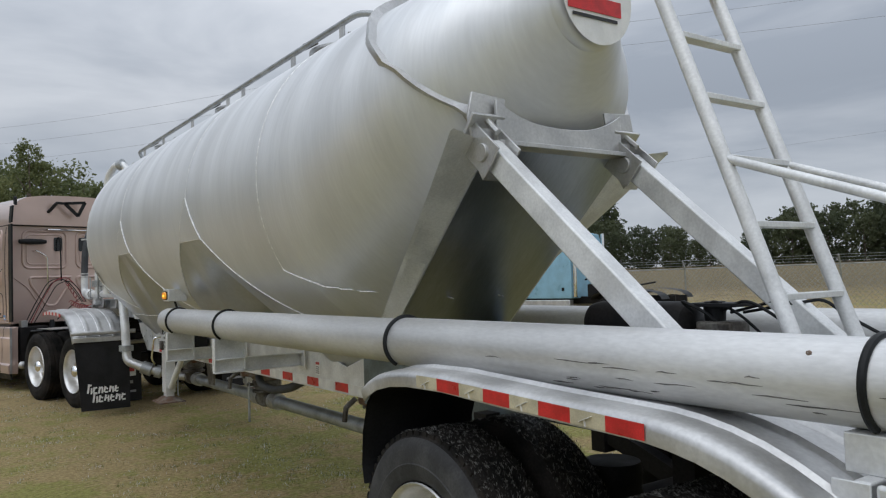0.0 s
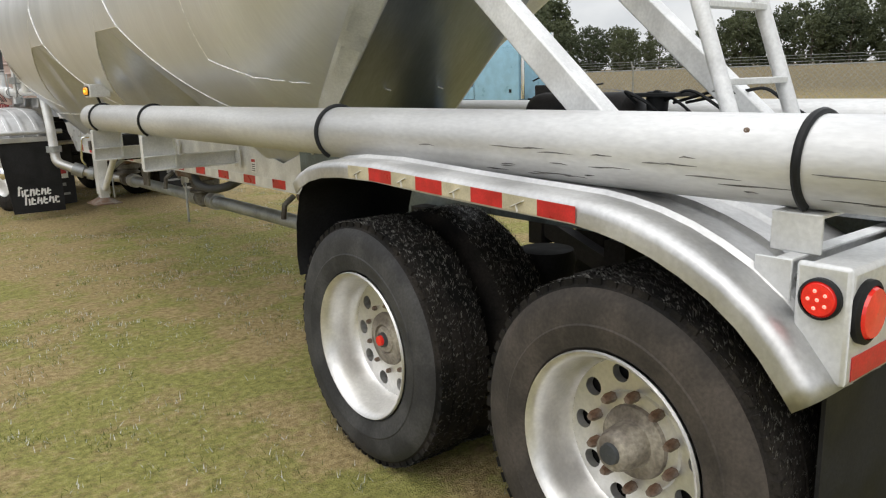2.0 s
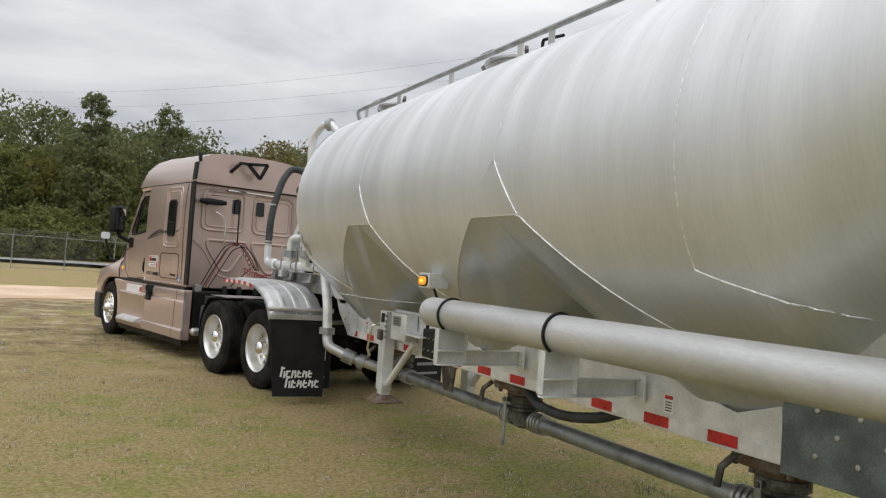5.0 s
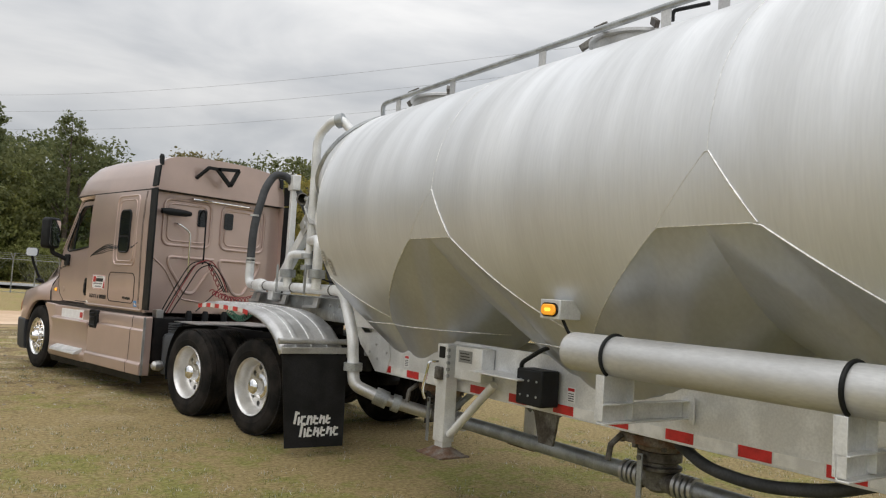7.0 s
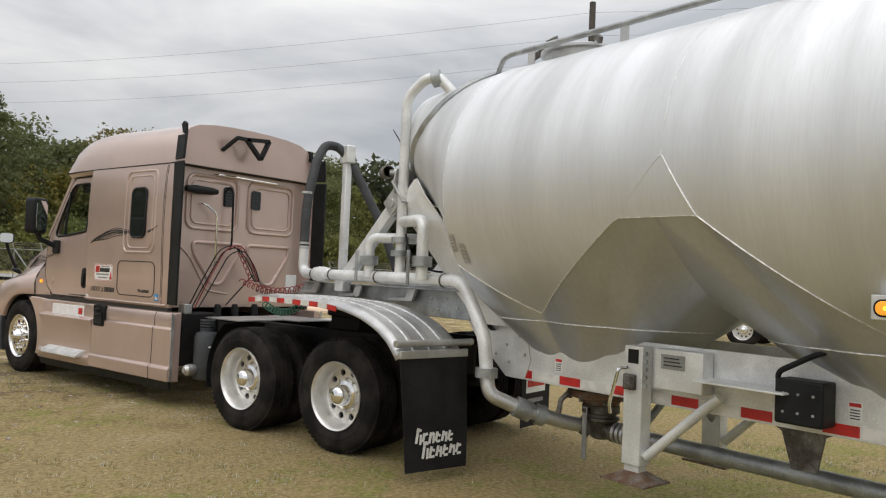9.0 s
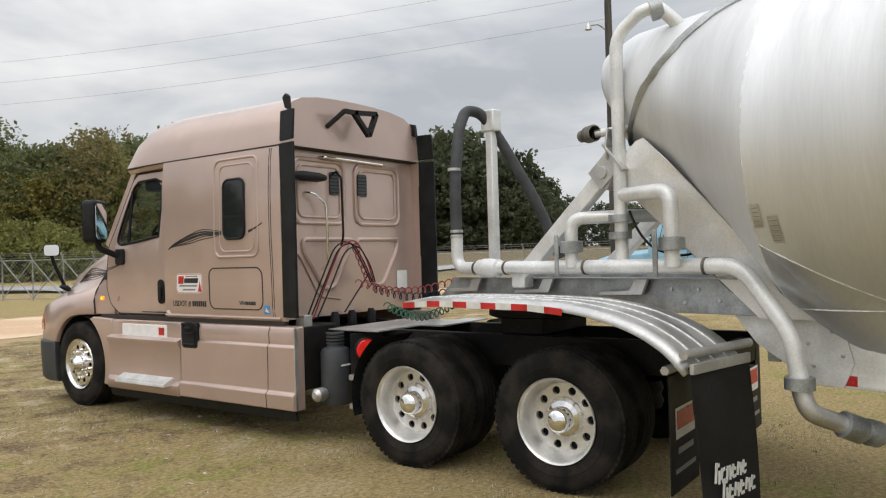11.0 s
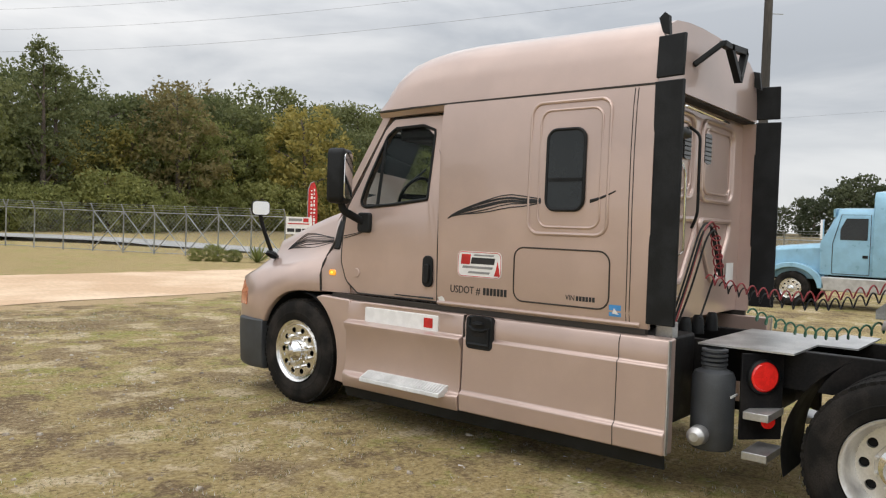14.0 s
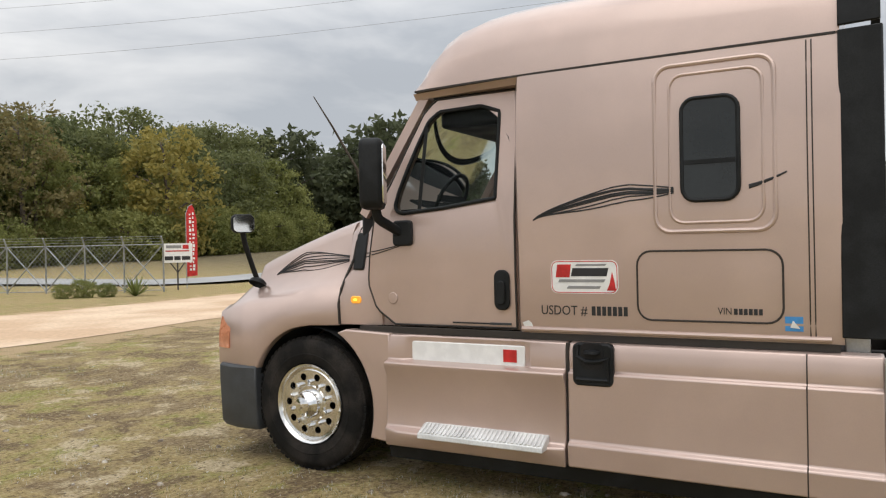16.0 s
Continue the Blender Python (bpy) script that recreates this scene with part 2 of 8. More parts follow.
def add_streaks(m):
    """Pale and dark run-off streaks down the barrel's sides, strongest in bands."""
    n, l = m.node_tree.nodes, m.node_tree.links
    b = n["Principled BSDF"]
    tone = b.inputs["Base Color"].links[0].from_socket
    rough = b.inputs["Roughness"].links[0].from_socket
    co, sep, map_ = n.new("ShaderNodeTexCoord"), n.new("ShaderNodeSeparateXYZ"), n.new("ShaderNodeMapping")
    map_.inputs["Scale"].default_value = (0.12, 2.7, 0.4)
    band = n.new("ShaderNodeTexNoise")
    band.inputs["Scale"].default_value, band.inputs["Detail"].default_value, band.inputs["Roughness"].default_value = 1.0, 4.0, 0.55
    high = n.new("ShaderNodeMapRange")
    high.inputs["From Min"].default_value, high.inputs["From Max"].default_value = 1.9, 2.9
    lines = n.new("ShaderNodeMapRange")
    lines.inputs["From Min"].default_value, lines.inputs["From Max"].default_value = 0.36, 0.66
    lines.inputs["To Min"].default_value, lines.inputs["To Max"].default_value = -0.12, 0.15
    mul, add, gain, rr = (n.new("ShaderNodeMath") for _ in range(4))
    mul.operation, add.operation, gain.operation, rr.operation = "MULTIPLY", "ADD", "MULTIPLY", "SUBTRACT"
    l.new(co.outputs["Object"], map_.inputs["Vector"])
    l.new(map_.outputs["Vector"], band.inputs["Vector"])
    l.new(co.outputs["Object"], sep.inputs["Vector"])
    l.new(sep.outputs["Z"], high.inputs["Value"])
    l.new(band.outputs["Fac"], lines.inputs["Value"])
    l.new(lines.outputs["Result"], mul.inputs[0])
    l.new(high.outputs["Result"], mul.inputs[1])
    add.inputs[1].default_value = 1.0
    l.new(mul.outputs[0], add.inputs[0])
    scale = n.new("ShaderNodeVectorMath")
    scale.operation = "SCALE"
    l.new(tone, scale.inputs[0])
    l.new(add.outputs[0], scale.inputs["Scale"])
    l.new(scale.outputs["Vector"], b.inputs["Base Color"])
    gain.inputs[1].default_value = 0.8
    l.new(mul.outputs[0], gain.inputs[0])
    l.new(rough, rr.inputs[0])
    l.new(gain.outputs[0], rr.inputs[1])
    l.new(rr.outputs[0], b.inputs["Roughness"])


add_streaks(TANK)
for dull in (RUBBER, FRAME, FLAP, BLACK):
    dull.node_tree.nodes["Principled BSDF"].inputs["Specular IOR Level"].default_value = 0.22

# ---- mesh helpers ----


class Mesh:
    """Vertices and faces gathered by simple shapes, turned into one mesh by part()."""

    def __init__(self):
        self.v, self.f = [], []

    def add(self, verts, faces):
        o = len(self.v)
        self.v += [tuple(p) for p in verts]
        self.f += [tuple(i + o for i in f) for f in faces]
        return self

    def box(self, x0, x1, y0, y1, z0, z1, m=None):
        vs = [(x, y, z) for z in (z0, z1) for x, y in ((x0, y0), (x1, y0), (x1, y1), (x0, y1))]
        if m:
            vs = [m @ Vector(p) for p in vs]
        return self.add(vs, [(3, 2, 1, 0), (4, 5, 6, 7), (0, 1, 5, 4), (1, 2, 6, 5), (2, 3, 7, 6), (3, 0, 4, 7)])

    def beam(self, p, q, w, h, up=(0, 0, 1)):
        """A square bar from p to q, w wide and h high."""
        p, q = Vector(p), Vector(q)
        d = (q - p).normalized()
        s = d.cross(Vector(up)).normalized()
        t = s.cross(d)
        vs = [e + s * a * w / 2 + t * b * h / 2 for e in (p, q) for a, b in ((-1, -1), (1, -1), (1, 1), (-1, 1))]
        return self.add(vs, [(0, 1, 2, 3), (7, 6, 5, 4), (0, 4, 5, 1), (1, 5, 6, 2), (2, 6, 7, 3), (3, 7, 4, 0)])

    def loft(self, loops, closed=True, caps=True):
        n, vs, fs = len(loops[0]), [p for lp in loops for p in lp], []
        for a in range(len(loops) - 1):
            for i in range(n if closed else n - 1):
                j = (i + 1) % n
                fs.append((a * n + i, a * n + j, (a + 1) * n + j, (a + 1) * n + i))
        if caps and closed:
            fs += [tuple(reversed(range(n))), tuple((len(loops) - 1) * n + i for i in range(n))]
        return self.add(vs, fs)

    def tube(self, pts, r, seg=14, caps=True):
        """A round bar along points; r: one radius, or one for each point."""
        pts = [Vector(p) for p in pts]
        rs = r if isinstance(r, (list, tuple)) else [r] * len(pts)
        loops, up = [], None
        for i, p in enumerate(pts):
            d = (pts[min(i + 1, len(pts) - 1)] - pts[max(i - 1, 0)]).normalized()
            if up is None:
                up = Vector((0, 0, 1)) if abs(d.z) < 0.9 else Vector((1, 0, 0))
            s = d.cross(up).normalized()
            up = s.cross(d).normalized()
            loops.append([p + rs[i] * (math.cos(a) * s + math.sin(a) * up) for a in (2 * math.pi * k / seg for k in range(seg))])
        return self.loft(loops, True, caps)

    def lathe(self, profile, seg=40, m=None, arc=2 * math.pi):
        """Turns (radius, along) pairs round the x axis."""
        full = arc > 6.28
        count = seg if full else seg + 1
        loops = [[(a, r * math.cos(arc * k / seg), r * math.sin(arc * k / seg)) for k in range(count)] for r, a in profile]
        if m:
            loops = [[m @ Vector(p) for p in lp] for lp in loops]
        return self.loft(loops, full, False)

    def slab(self, outline, axis, a, b):
        """A flat outline of (u, v) pairs, drawn from a to b along axis 'x', 'y' or 'z'."""
        put = {"x": lambda u, v, w: (w, u, v), "y": lambda u, v, w: (u, w, v), "z": lambda u, v, w: (u, v, w)}[axis]
        return self.loft([[put(u, v, w) for u, v in outline] for w in (a, b)], True, True)


def bent(pts, radius=0.12, steps=6):
    """A polyline with its corners rounded off."""
    pts = [Vector(p) for p in pts]
    out = [pts[0]]
    for a, b, c in zip(pts, pts[1:], pts[2:]):
        k = min(radius, (b - a).length * 0.45, (c - b).length * 0.45)
        p, q = b + (a - b).normalized() * k, b + (c - b).normalized() * k
        out += [(1 - t) ** 2 * p + 2 * t * (1 - t) * b + t * t * q for t in (i / steps for i in range(steps + 1))]
    return out + [pts[-1]]


def rounded(x0, x1, y0, y1, r, steps=5):
    """A rounded rectangle as an outline."""
    out = []
    for cx, cy, a0 in ((x1 - r, y1 - r, 0), (x0 + r, y1 - r, 90), (x0 + r, y0 + r, 180), (x1 - r, y0 + r, 270)):
        out += [(cx + r * math.cos(radians(a0 + 90 * i / steps)), cy + r * math.sin(radians(a0 + 90 * i / steps))) for i in range(steps + 1)]
    return out


def build(name, me, smooth=38):
    data = bpy.data.meshes.new(name)
    data.from_pydata([tuple(p) for p in me.v], [], me.f)
    bm = bmesh.new()
    bm.from_mesh(data)
    bmesh.ops.recalc_face_normals(bm, faces=bm.faces)
    bm.to_mesh(data)
    bm.free()
    if smooth:
        data.polygons.foreach_set("use_smooth", [True] * len(data.polygons))
        data.set_sharp_from_angle(angle=radians(smooth))
    return data


def part(name, me, material, parent, label="", bevel=0.0, smooth=38):
    ob = new(name, build(name, me, smooth))
    ob.data.materials.append(material)
    if parent:
        ob.parent = parent
    if bevel:
        mod = ob.modifiers.new("bevel", "BEVEL")
        mod.width, mod.segments, mod.limit_method, mod.angle_limit = bevel, 2, "ANGLE", radians(40)
    return tagged(ob, label)


def thing(name, label, category, group="", kind="", at=None):
    ob = new(name)
    ob.empty_display_size = 0.2
    if at is not None:
        ob.matrix_basis = at
    return tagged(ob, label, category, group, kind)


def text_mesh(body, size, shear=0.0, bold=0.0, extrude=0.0015, squeeze=1.0):
    """Words in the built-in font as a mesh, lying in the plane of u and v with its depth along w."""
    c = bpy.data.curves.new("words", "FONT")
    c.body, c.size, c.shear, c.offset, c.extrude, c.align_x, c.align_y = body, size, shear, bold, extrude, "CENTER", "CENTER"
    c.resolution_u = 3
    ob = bpy.data.objects.new("words", c)
    scene.collection.objects.link(ob)
    me = bpy.data.meshes.new_from_object(ob.evaluated_get(bpy.context.evaluated_depsgraph_get()))
    bpy.data.objects.remove(ob)
    for v in me.vertices:
        v.co.x *= squeeze
    return me


def words(name, body, size, m, material, parent, label="", shear=0.0, bold=0.0, squeeze=1.0):
    me = text_mesh(body, size, shear, bold, 0.0012, squeeze)
    me.transform(m)
    ob = new(name, me)
    me.materials.append(material)
    ob.parent = parent
    return tagged(ob, label)


RIG = Matrix.Identity(4)
TRAIL = pose(0, 0.7, 0, 0, 0, -13)
LEFT_FACE = Matrix(((0, 0, -1, 0), (-1, 0, 0, 0), (0, 1, 0, 0), (0, 0, 0, 1)))
# ---- ground ----


def rise(x, y):
    """The ground's height: level round the rig, with gentle banks far off."""
    east = max(0.0, x - 24.0)
    north = max(0.0, y - 34.0)
    return 3.2 * (1 - math.exp(-(east / 60) ** 1.5)) + 0.9 * (1 - math.exp(-(north / 30) ** 2)) * math.exp(-((east / 40) ** 2))


def ground_material():
    m = bpy.data.materials.new("patchy_mown_grass")
    m.use_nodes = True
    n, l = m.node_tree.nodes, m.node_tree.links
    b = n["Principled BSDF"]
    b.inputs["Roughness"].default_value = 0.95
    co = n.new("ShaderNodeTexCoord")

    def noise_tex(scale, detail, rough=0.6):
        t = n.new("ShaderNodeTexNoise")
        t.inputs["Scale"].default_value, t.inputs["Detail"].default_value, t.inputs["Roughness"].default_value = scale, detail, rough
        l.new(co.outputs["Object"], t.inputs["Vector"])
        return t

    patch, mid, fine, straw = noise_tex(0.5, 5, 0.55), noise_tex(1.7, 7, 0.62), noise_tex(26, 6, 0.75), noise_tex(110, 2)

    def ramp(src, stops):
        r = n.new("ShaderNodeValToRGB")
        while len(r.color_ramp.elements) < len(stops):
            r.color_ramp.elements.new(0.5)
        for e, (p, c) in zip(r.color_ramp.elements, stops):
            e.position, e.color = p, (*c, 1)
        l.new(src, r.inputs["Fac"])
        return r.outputs["Color"]

    def mixed(kind, fac, a, b_):
        x = n.new("ShaderNodeMix")
        x.data_type, x.blend_type = "RGBA", kind
        if isinstance(fac, float):
            x.inputs["Factor"].default_value = fac
        else:
            l.new(fac, x.inputs["Factor"])
        l.new(a, x.inputs["A"])
        l.new(b_, x.inputs["B"])
        return x.outputs["Result"]

    green = ramp(fine.outputs["Fac"], [(0.33, (0.19, 0.185, 0.05)), (0.5, (0.36, 0.345, 0.10)), (0.67, (0.54, 0.50, 0.19))])
    dry = ramp(fine.outputs["Fac"], [(0.33, (0.28, 0.195, 0.09)), (0.5, (0.49, 0.365, 0.19)), (0.67, (0.69, 0.545, 0.325))])
    soil = ramp(fine.outputs["Fac"], [(0.34, (0.19, 0.13, 0.075)), (0.52, (0.36, 0.255, 0.155)), (0.68, (0.60, 0.47, 0.33))])
    tuft = noise_tex(5.0, 8, 0.78)
    k1 = ramp(patch.outputs["Fac"], [(0.40, (0, 0, 0)), (0.60, (1, 1, 1))])
    k2 = ramp(mid.outputs["Fac"], [(0.40, (0, 0, 0)), (0.60, (1, 1, 1))])
    k4 = ramp(tuft.outputs["Fac"], [(0.38, (0, 0, 0)), (0.62, (1, 1, 1))])
    sep = n.new("ShaderNodeSeparateXYZ")
    l.new(co.outputs["Object"], sep.inputs["Vector"])
    drier = n.new("ShaderNodeMapRange")
    drier.inputs["From Min"].default_value, drier.inputs["From Max"].default_value = -9.0, 1.0
    drier.inputs["To Min"].default_value, drier.inputs["To Max"].default_value = -0.05, 0.22
    l.new(sep.outputs["Y"], drier.inputs["Value"])
    shift = n.new("ShaderNodeVectorMath")
    shift.operation = "ADD"
    l.new(mixed("MIX", 0.38, mixed("MIX", 0.5, k1, k2), k4), shift.inputs[0])
    l.new(drier.outputs["Result"], shift.inputs[1])
    both = ramp(shift.outputs["Vector"], [(0.36, (0, 0, 0)), (0.66, (1, 1, 1))])
    turf = mixed("MIX", both, green, dry)
    worn = n.new("ShaderNodeMapRange")
    worn.inputs["From Min"].default_value, worn.inputs["From Max"].default_value = 1.0, 10.5
    worn.inputs["To Min"].default_value, worn.inputs["To Max"].default_value = 0.20, 0.46
    l.new(sep.outputs["Y"], worn.inputs["Value"])
    bare = n.new("ShaderNodeMath")
    bare.operation = "ADD"
    l.new(mid.outputs["Fac"], bare.inputs[0])
    l.new(patch.outputs["Fac"], bare.inputs[1])
    lim = n.new("ShaderNodeMath")
    lim.operation = "ADD"
    l.new(bare.outputs[0], lim.inputs[0])
    past = n.new("ShaderNodeMapRange")
    past.inputs["From Min"].default_value, past.inputs["From Max"].default_value = 17.0, 25.0
    past.inputs["To Min"].default_value, past.inputs["To Max"].default_value = 0.0, -0.7
    l.new(sep.outputs["Y"], past.inputs["Value"])
    sumw = n.new("ShaderNodeMath")
    sumw.operation = "ADD"
    l.new(worn.outputs["Result"], sumw.inputs[0])
    l.new(past.outputs["Result"], sumw.inputs[1])
    l.new(sumw.outputs[0], lim.inputs[1])
    k3 = n.new("ShaderNodeMapRange")
    k3.inputs["From Min"].default_value, k3.inputs["From Max"].default_value = 1.42, 1.52
    l.new(lim.outputs[0], k3.inputs["Value"])
    out = mixed("MIX", k3.outputs["Result"], turf, soil)
    litter = noise_tex(17, 7, 0.72)
    l1 = ramp(litter.outputs["Fac"], [(0.56, (0, 0, 0)), (0.60, (1, 1, 1))])
    l2 = ramp(litter.outputs["Fac"], [(0.38, (1, 1, 1)), (0.43, (0, 0, 0))])
    brown, pale = n.new("ShaderNodeRGB"), n.new("ShaderNodeRGB")
    brown.outputs[0].default_value, pale.outputs[0].default_value = (0.17, 0.115, 0.06, 1), (0.62, 0.52, 0.36, 1)
    wear = n.new("ShaderNodeMapRange")
    wear.inputs["From Min"].default_value, wear.inputs["From Max"].default_value = -2.0, 8.0
    wear.inputs["To Min"].default_value, wear.inputs["To Max"].default_value = 0.3, 0.95
    l.new(sep.outputs["Y"], wear.inputs["Value"])

    def times(a, b_):
        x = n.new("ShaderNodeMath")
        x.operation = "MULTIPLY"
        l.new(a, x.inputs[0])
        l.new(b_, x.inputs[1])
        return x.outputs[0]

    # trampled brown patches and pale scuffed spots where vehicles stand
    scuff = noise_tex(1.15, 9, 0.7)
    trod = ramp(scuff.outputs["Fac"], [(0.42, (1, 1, 1)), (0.47, (0, 0, 0))])
    pale_spot = ramp(scuff.outputs["Fac"], [(0.545, (0, 0, 0)), (0.59, (1, 1, 1))])
    zone = n.new("ShaderNodeMapRange")
    zone.inputs["From Min"].default_value, zone.inputs["From Max"].default_value = 0.0, 5.0
    zone.inputs["To Min"].default_value, zone.inputs["To Max"].default_value = 0.0, 0.95
    l.new(sep.outputs["Y"], zone.inputs["Value"])
    near = n.new("ShaderNodeMapRange")
    near.inputs["From Min"].default_value, near.inputs["From Max"].default_value = 21.0, 16.0
    l.new(sep.outputs["Y"], near.inputs["Value"])
    earth = ramp(fine.outputs["Fac"], [(0.36, (0.10, 0.062, 0.035)), (0.5, (0.24, 0.16, 0.095)), (0.64, (0.44, 0.33, 0.21))])
    dust = ramp(fine.outputs["Fac"], [(0.36, (0.42, 0.32, 0.22)), (0.5, (0.70, 0.56, 0.41)), (0.64, (0.86, 0.76, 0.61))])
    weight = times(zone.outputs["Result"], near.outputs["Result"])
    out = mixed("MIX", times(trod, weight), out, earth)
    out = mixed("MIX", times(pale_spot, weight), out, dust)
    out = mixed("MIX", times(l1, wear.outputs["Result"]), out, brown.outputs[0])
    out = mixed("MIX", times(l2, wear.outputs["Result"]), out, pale.outputs[0])
    # sand strewn from the dirt road, with a ragged margin
    lane = n.new("ShaderNodeVectorMath")
    lane.operation = "DOT_PRODUCT"
    lane.inputs[1].default_value = (-0.07, 1.0, 0.0)
    l.new(co.outputs["Object"], lane.inputs[0])
    off = n.new("ShaderNodeMath")
    off.operation, off.inputs[1].default_value = "SUBTRACT", 19.2
    l.new(lane.outputs["Value"], off.inputs[0])
    dist = n.new("ShaderNodeMath")
    dist.operation = "ABSOLUTE"
    l.new(off.outputs[0], dist.inputs[0])
    rag = n.new("ShaderNodeMath")
    rag.operation, rag.inputs[1].default_value = "MULTIPLY", 7.0
    l.new(mid.outputs["Fac"], rag.inputs[0])
    edge = n.new("ShaderNodeMath")
    edge.operation = "SUBTRACT"
    l.new(dist.outputs[0], edge.inputs[0])
    l.new(rag.outputs[0], edge.inputs[1])
    sand = n.new("ShaderNodeMapRange")
    sand.inputs["From Min"].default_value, sand.inputs["From Max"].default_value = 0.75, 0.25
    l.new(edge.outputs[0], sand.inputs["Value"])
    west = n.new("ShaderNodeMapRange")
    west.inputs["From Min"].default_value, west.inputs["From Max"].default_value = 28.0, 22.0
    l.new(sep.outputs["X"], west.inputs["Value"])
    sandy = ramp(fine.outputs["Fac"], [(0.36, (0.50, 0.34, 0.21)), (0.64, (0.70, 0.53, 0.37))])
    out = mixed("MIX", times(sand.outputs["Result"], west.outputs["Result"]), out, sandy)
    far = n.new("ShaderNodeMapRange")
    far.inputs["From Min"].default_value, far.inputs["From Max"].default_value = 22.0, 45.0
    l.new(sep.outputs["X"], far.inputs["Value"])
    field = ramp(mid.outputs["Fac"], [(0.35, (0.15, 0.115, 0.075)), (0.65, (0.22, 0.18, 0.11))])
    out = mixed("MIX", far.outputs["Result"], out, field)
    ochre = n.new("ShaderNodeRGB")
    ochre.outputs[0].default_value = (0.985, 0.985, 0.83, 1)
    out = mixed("MULTIPLY", 1.0, out, ochre.outputs[0])
    l.new(out, b.inputs["Base Color"])
    bp = n.new("ShaderNodeBump")
    bp.inputs["Strength"].default_value, bp.inputs["Distance"].default_value = 0.85, 0.05
    add = n.new("ShaderNodeMath")
    add.operation = "ADD"
    l.new(fine.outputs["Fac"], add.inputs[0])
    l.new(straw.outputs["Fac"], add.inputs[1])
    l.new(add.outputs[0], bp.inputs["Height"])
    l.new(bp.outputs["Normal"], b.inputs["Normal"])
    return m


TURF = ground_material()
axis = [-900, -500, -300, -200, -150] + [-120 + 6 * i for i in range(41)] + [150, 200, 300, 500, 900]
g = Mesh()
nx = len(axis)
g.add([(x, y, rise(x, y)) for y in axis for x in axis], [(j * nx + i, j * nx + i + 1, (j + 1) * nx + i + 1, (j + 1) * nx + i) for j in range(nx - 1) for i in range(nx - 1)])
ground = part("ground", g, TURF, None, smooth=80)
tagged(ground, "patchy mown grass field with dry and bare spots", "ground", kind="structure")


def strip(name, material, a0, a1, slope, lift, label, x0=-120, x1=120, wob=0.0):
    me = Mesh()
    rows = []
    for i in range(121):
        x = x0 + (x1 - x0) * i / 120
        lo, hi = a0 + slope * x + wob * math.sin(x * 0.31) + wob * 0.6 * math.sin(x * 0.83 + 1), a1 + slope * x + wob * math.sin(x * 0.23 + 2)
        rows.append([(x, lo + (hi - lo) * k / 8, max(rise(x, lo), rise(x, lo + (hi - lo) * k / 8)) + lift) for k in range(9)])
    me.loft(rows, False)
    return tagged(part(name, me, material, None, smooth=60), label, name.split("_")[-1], kind="structure")


strip("dirt_road", DIRT, 15.8, 23.0, 0.07, 0.012, "pale sandy dirt road", x1=27, wob=0.35)
bend = Mesh()
ROAD_NEAR = [(-110, 43.0), (-40, 45.5), (2, 49.5), (10.8, 48.1), (16.0, 45.0), (18.6, 40.0), (20.0, 33.5), (22.5, 31.3), (32, 30.6), (110, 36.0)]
ROAD_FAR = [(-110, 50.0), (-40, 52.5), (3, 56.5), (14.0, 56.5), (21.5, 52.5), (24.2, 44.5), (25.2, 39.0), (28.0, 37.4), (36, 37.0), (110, 43.0)]
near_, far_ = bent([(x, y, 0) for x, y in ROAD_NEAR], 6.0, 5), bent([(x, y, 0) for x, y in ROAD_FAR], 6.0, 5)
bend.loft([[(a.x + (b.x - a.x) * k / 8, a.y + (b.y - a.y) * k / 8, max(rise(a.x + (b.x - a.x) * f / 8, a.y + (b.y - a.y) * f / 8) for f in range(9)) + 0.05) for k in range(9)] for a, b in zip(near_, far_)], False)
tagged(part("paved_road", bend, ROAD, None, smooth=60), "pale two-lane paved road bending behind the fence", "road", kind="structure")

# short grass blades in tufts near the camera's way
rng = np.random.default_rng(4)
tufts, per = 9000, 22
tx, ty = rng.uniform(-6.6, 2.5, tufts), rng.uniform(-12.5, 15.0, tufts)
field = np.sin(tx * 1.3 + 0.6 * ty) + np.sin(ty * 1.1 - 0.7 * tx) + np.sin(tx * 2.9 + ty * 2.3) * 0.7
stay = rng.random(tufts) < np.clip(0.62 + 0.4 * field - np.clip((ty + 1) / 22.0, 0, 0.5), 0.04, 1.0)
tx, ty = tx[stay], ty[stay]
spread = rng.uniform(0.02, 0.09, len(tx))
bx = (tx[:, None] + rng.normal(size=(len(tx), per)) * spread[:, None]).ravel()
by = (ty[:, None] + rng.normal(size=(len(tx), per)) * spread[:, None]).ravel()
count = len(bx)
ang, lean, tall = rng.uniform(0, 6.283, count), rng.uniform(0.0, 0.035, count), rng.uniform(0.008, 0.034, count)
wide = rng.uniform(0.001, 0.0024, count)
co = np.zeros((count, 3, 3))
co[:, 0] = np.stack([bx - wide * np.cos(ang), by - wide * np.sin(ang), np.zeros(count)], 1)
co[:, 1] = np.stack([bx + wide * np.cos(ang), by + wide * np.sin(ang), np.zeros(count)], 1)
co[:, 2] = np.stack([bx - lean * np.sin(ang), by + lean * np.cos(ang), tall], 1)
blades = bpy.data.meshes.new("grass_blades")
blades.vertices.add(count * 3)
blades.vertices.foreach_set("co", co.ravel())
blades.loops.add(count * 3)
blades.loops.foreach_set("vertex_index", np.arange(count * 3))
blades.polygons.add(count)
blades.polygons.foreach_set("loop_start", np.arange(0, count * 3, 3))
blades.update()
BLADE = bpy.data.materials.new("grass_blade")
BLADE.use_nodes = True
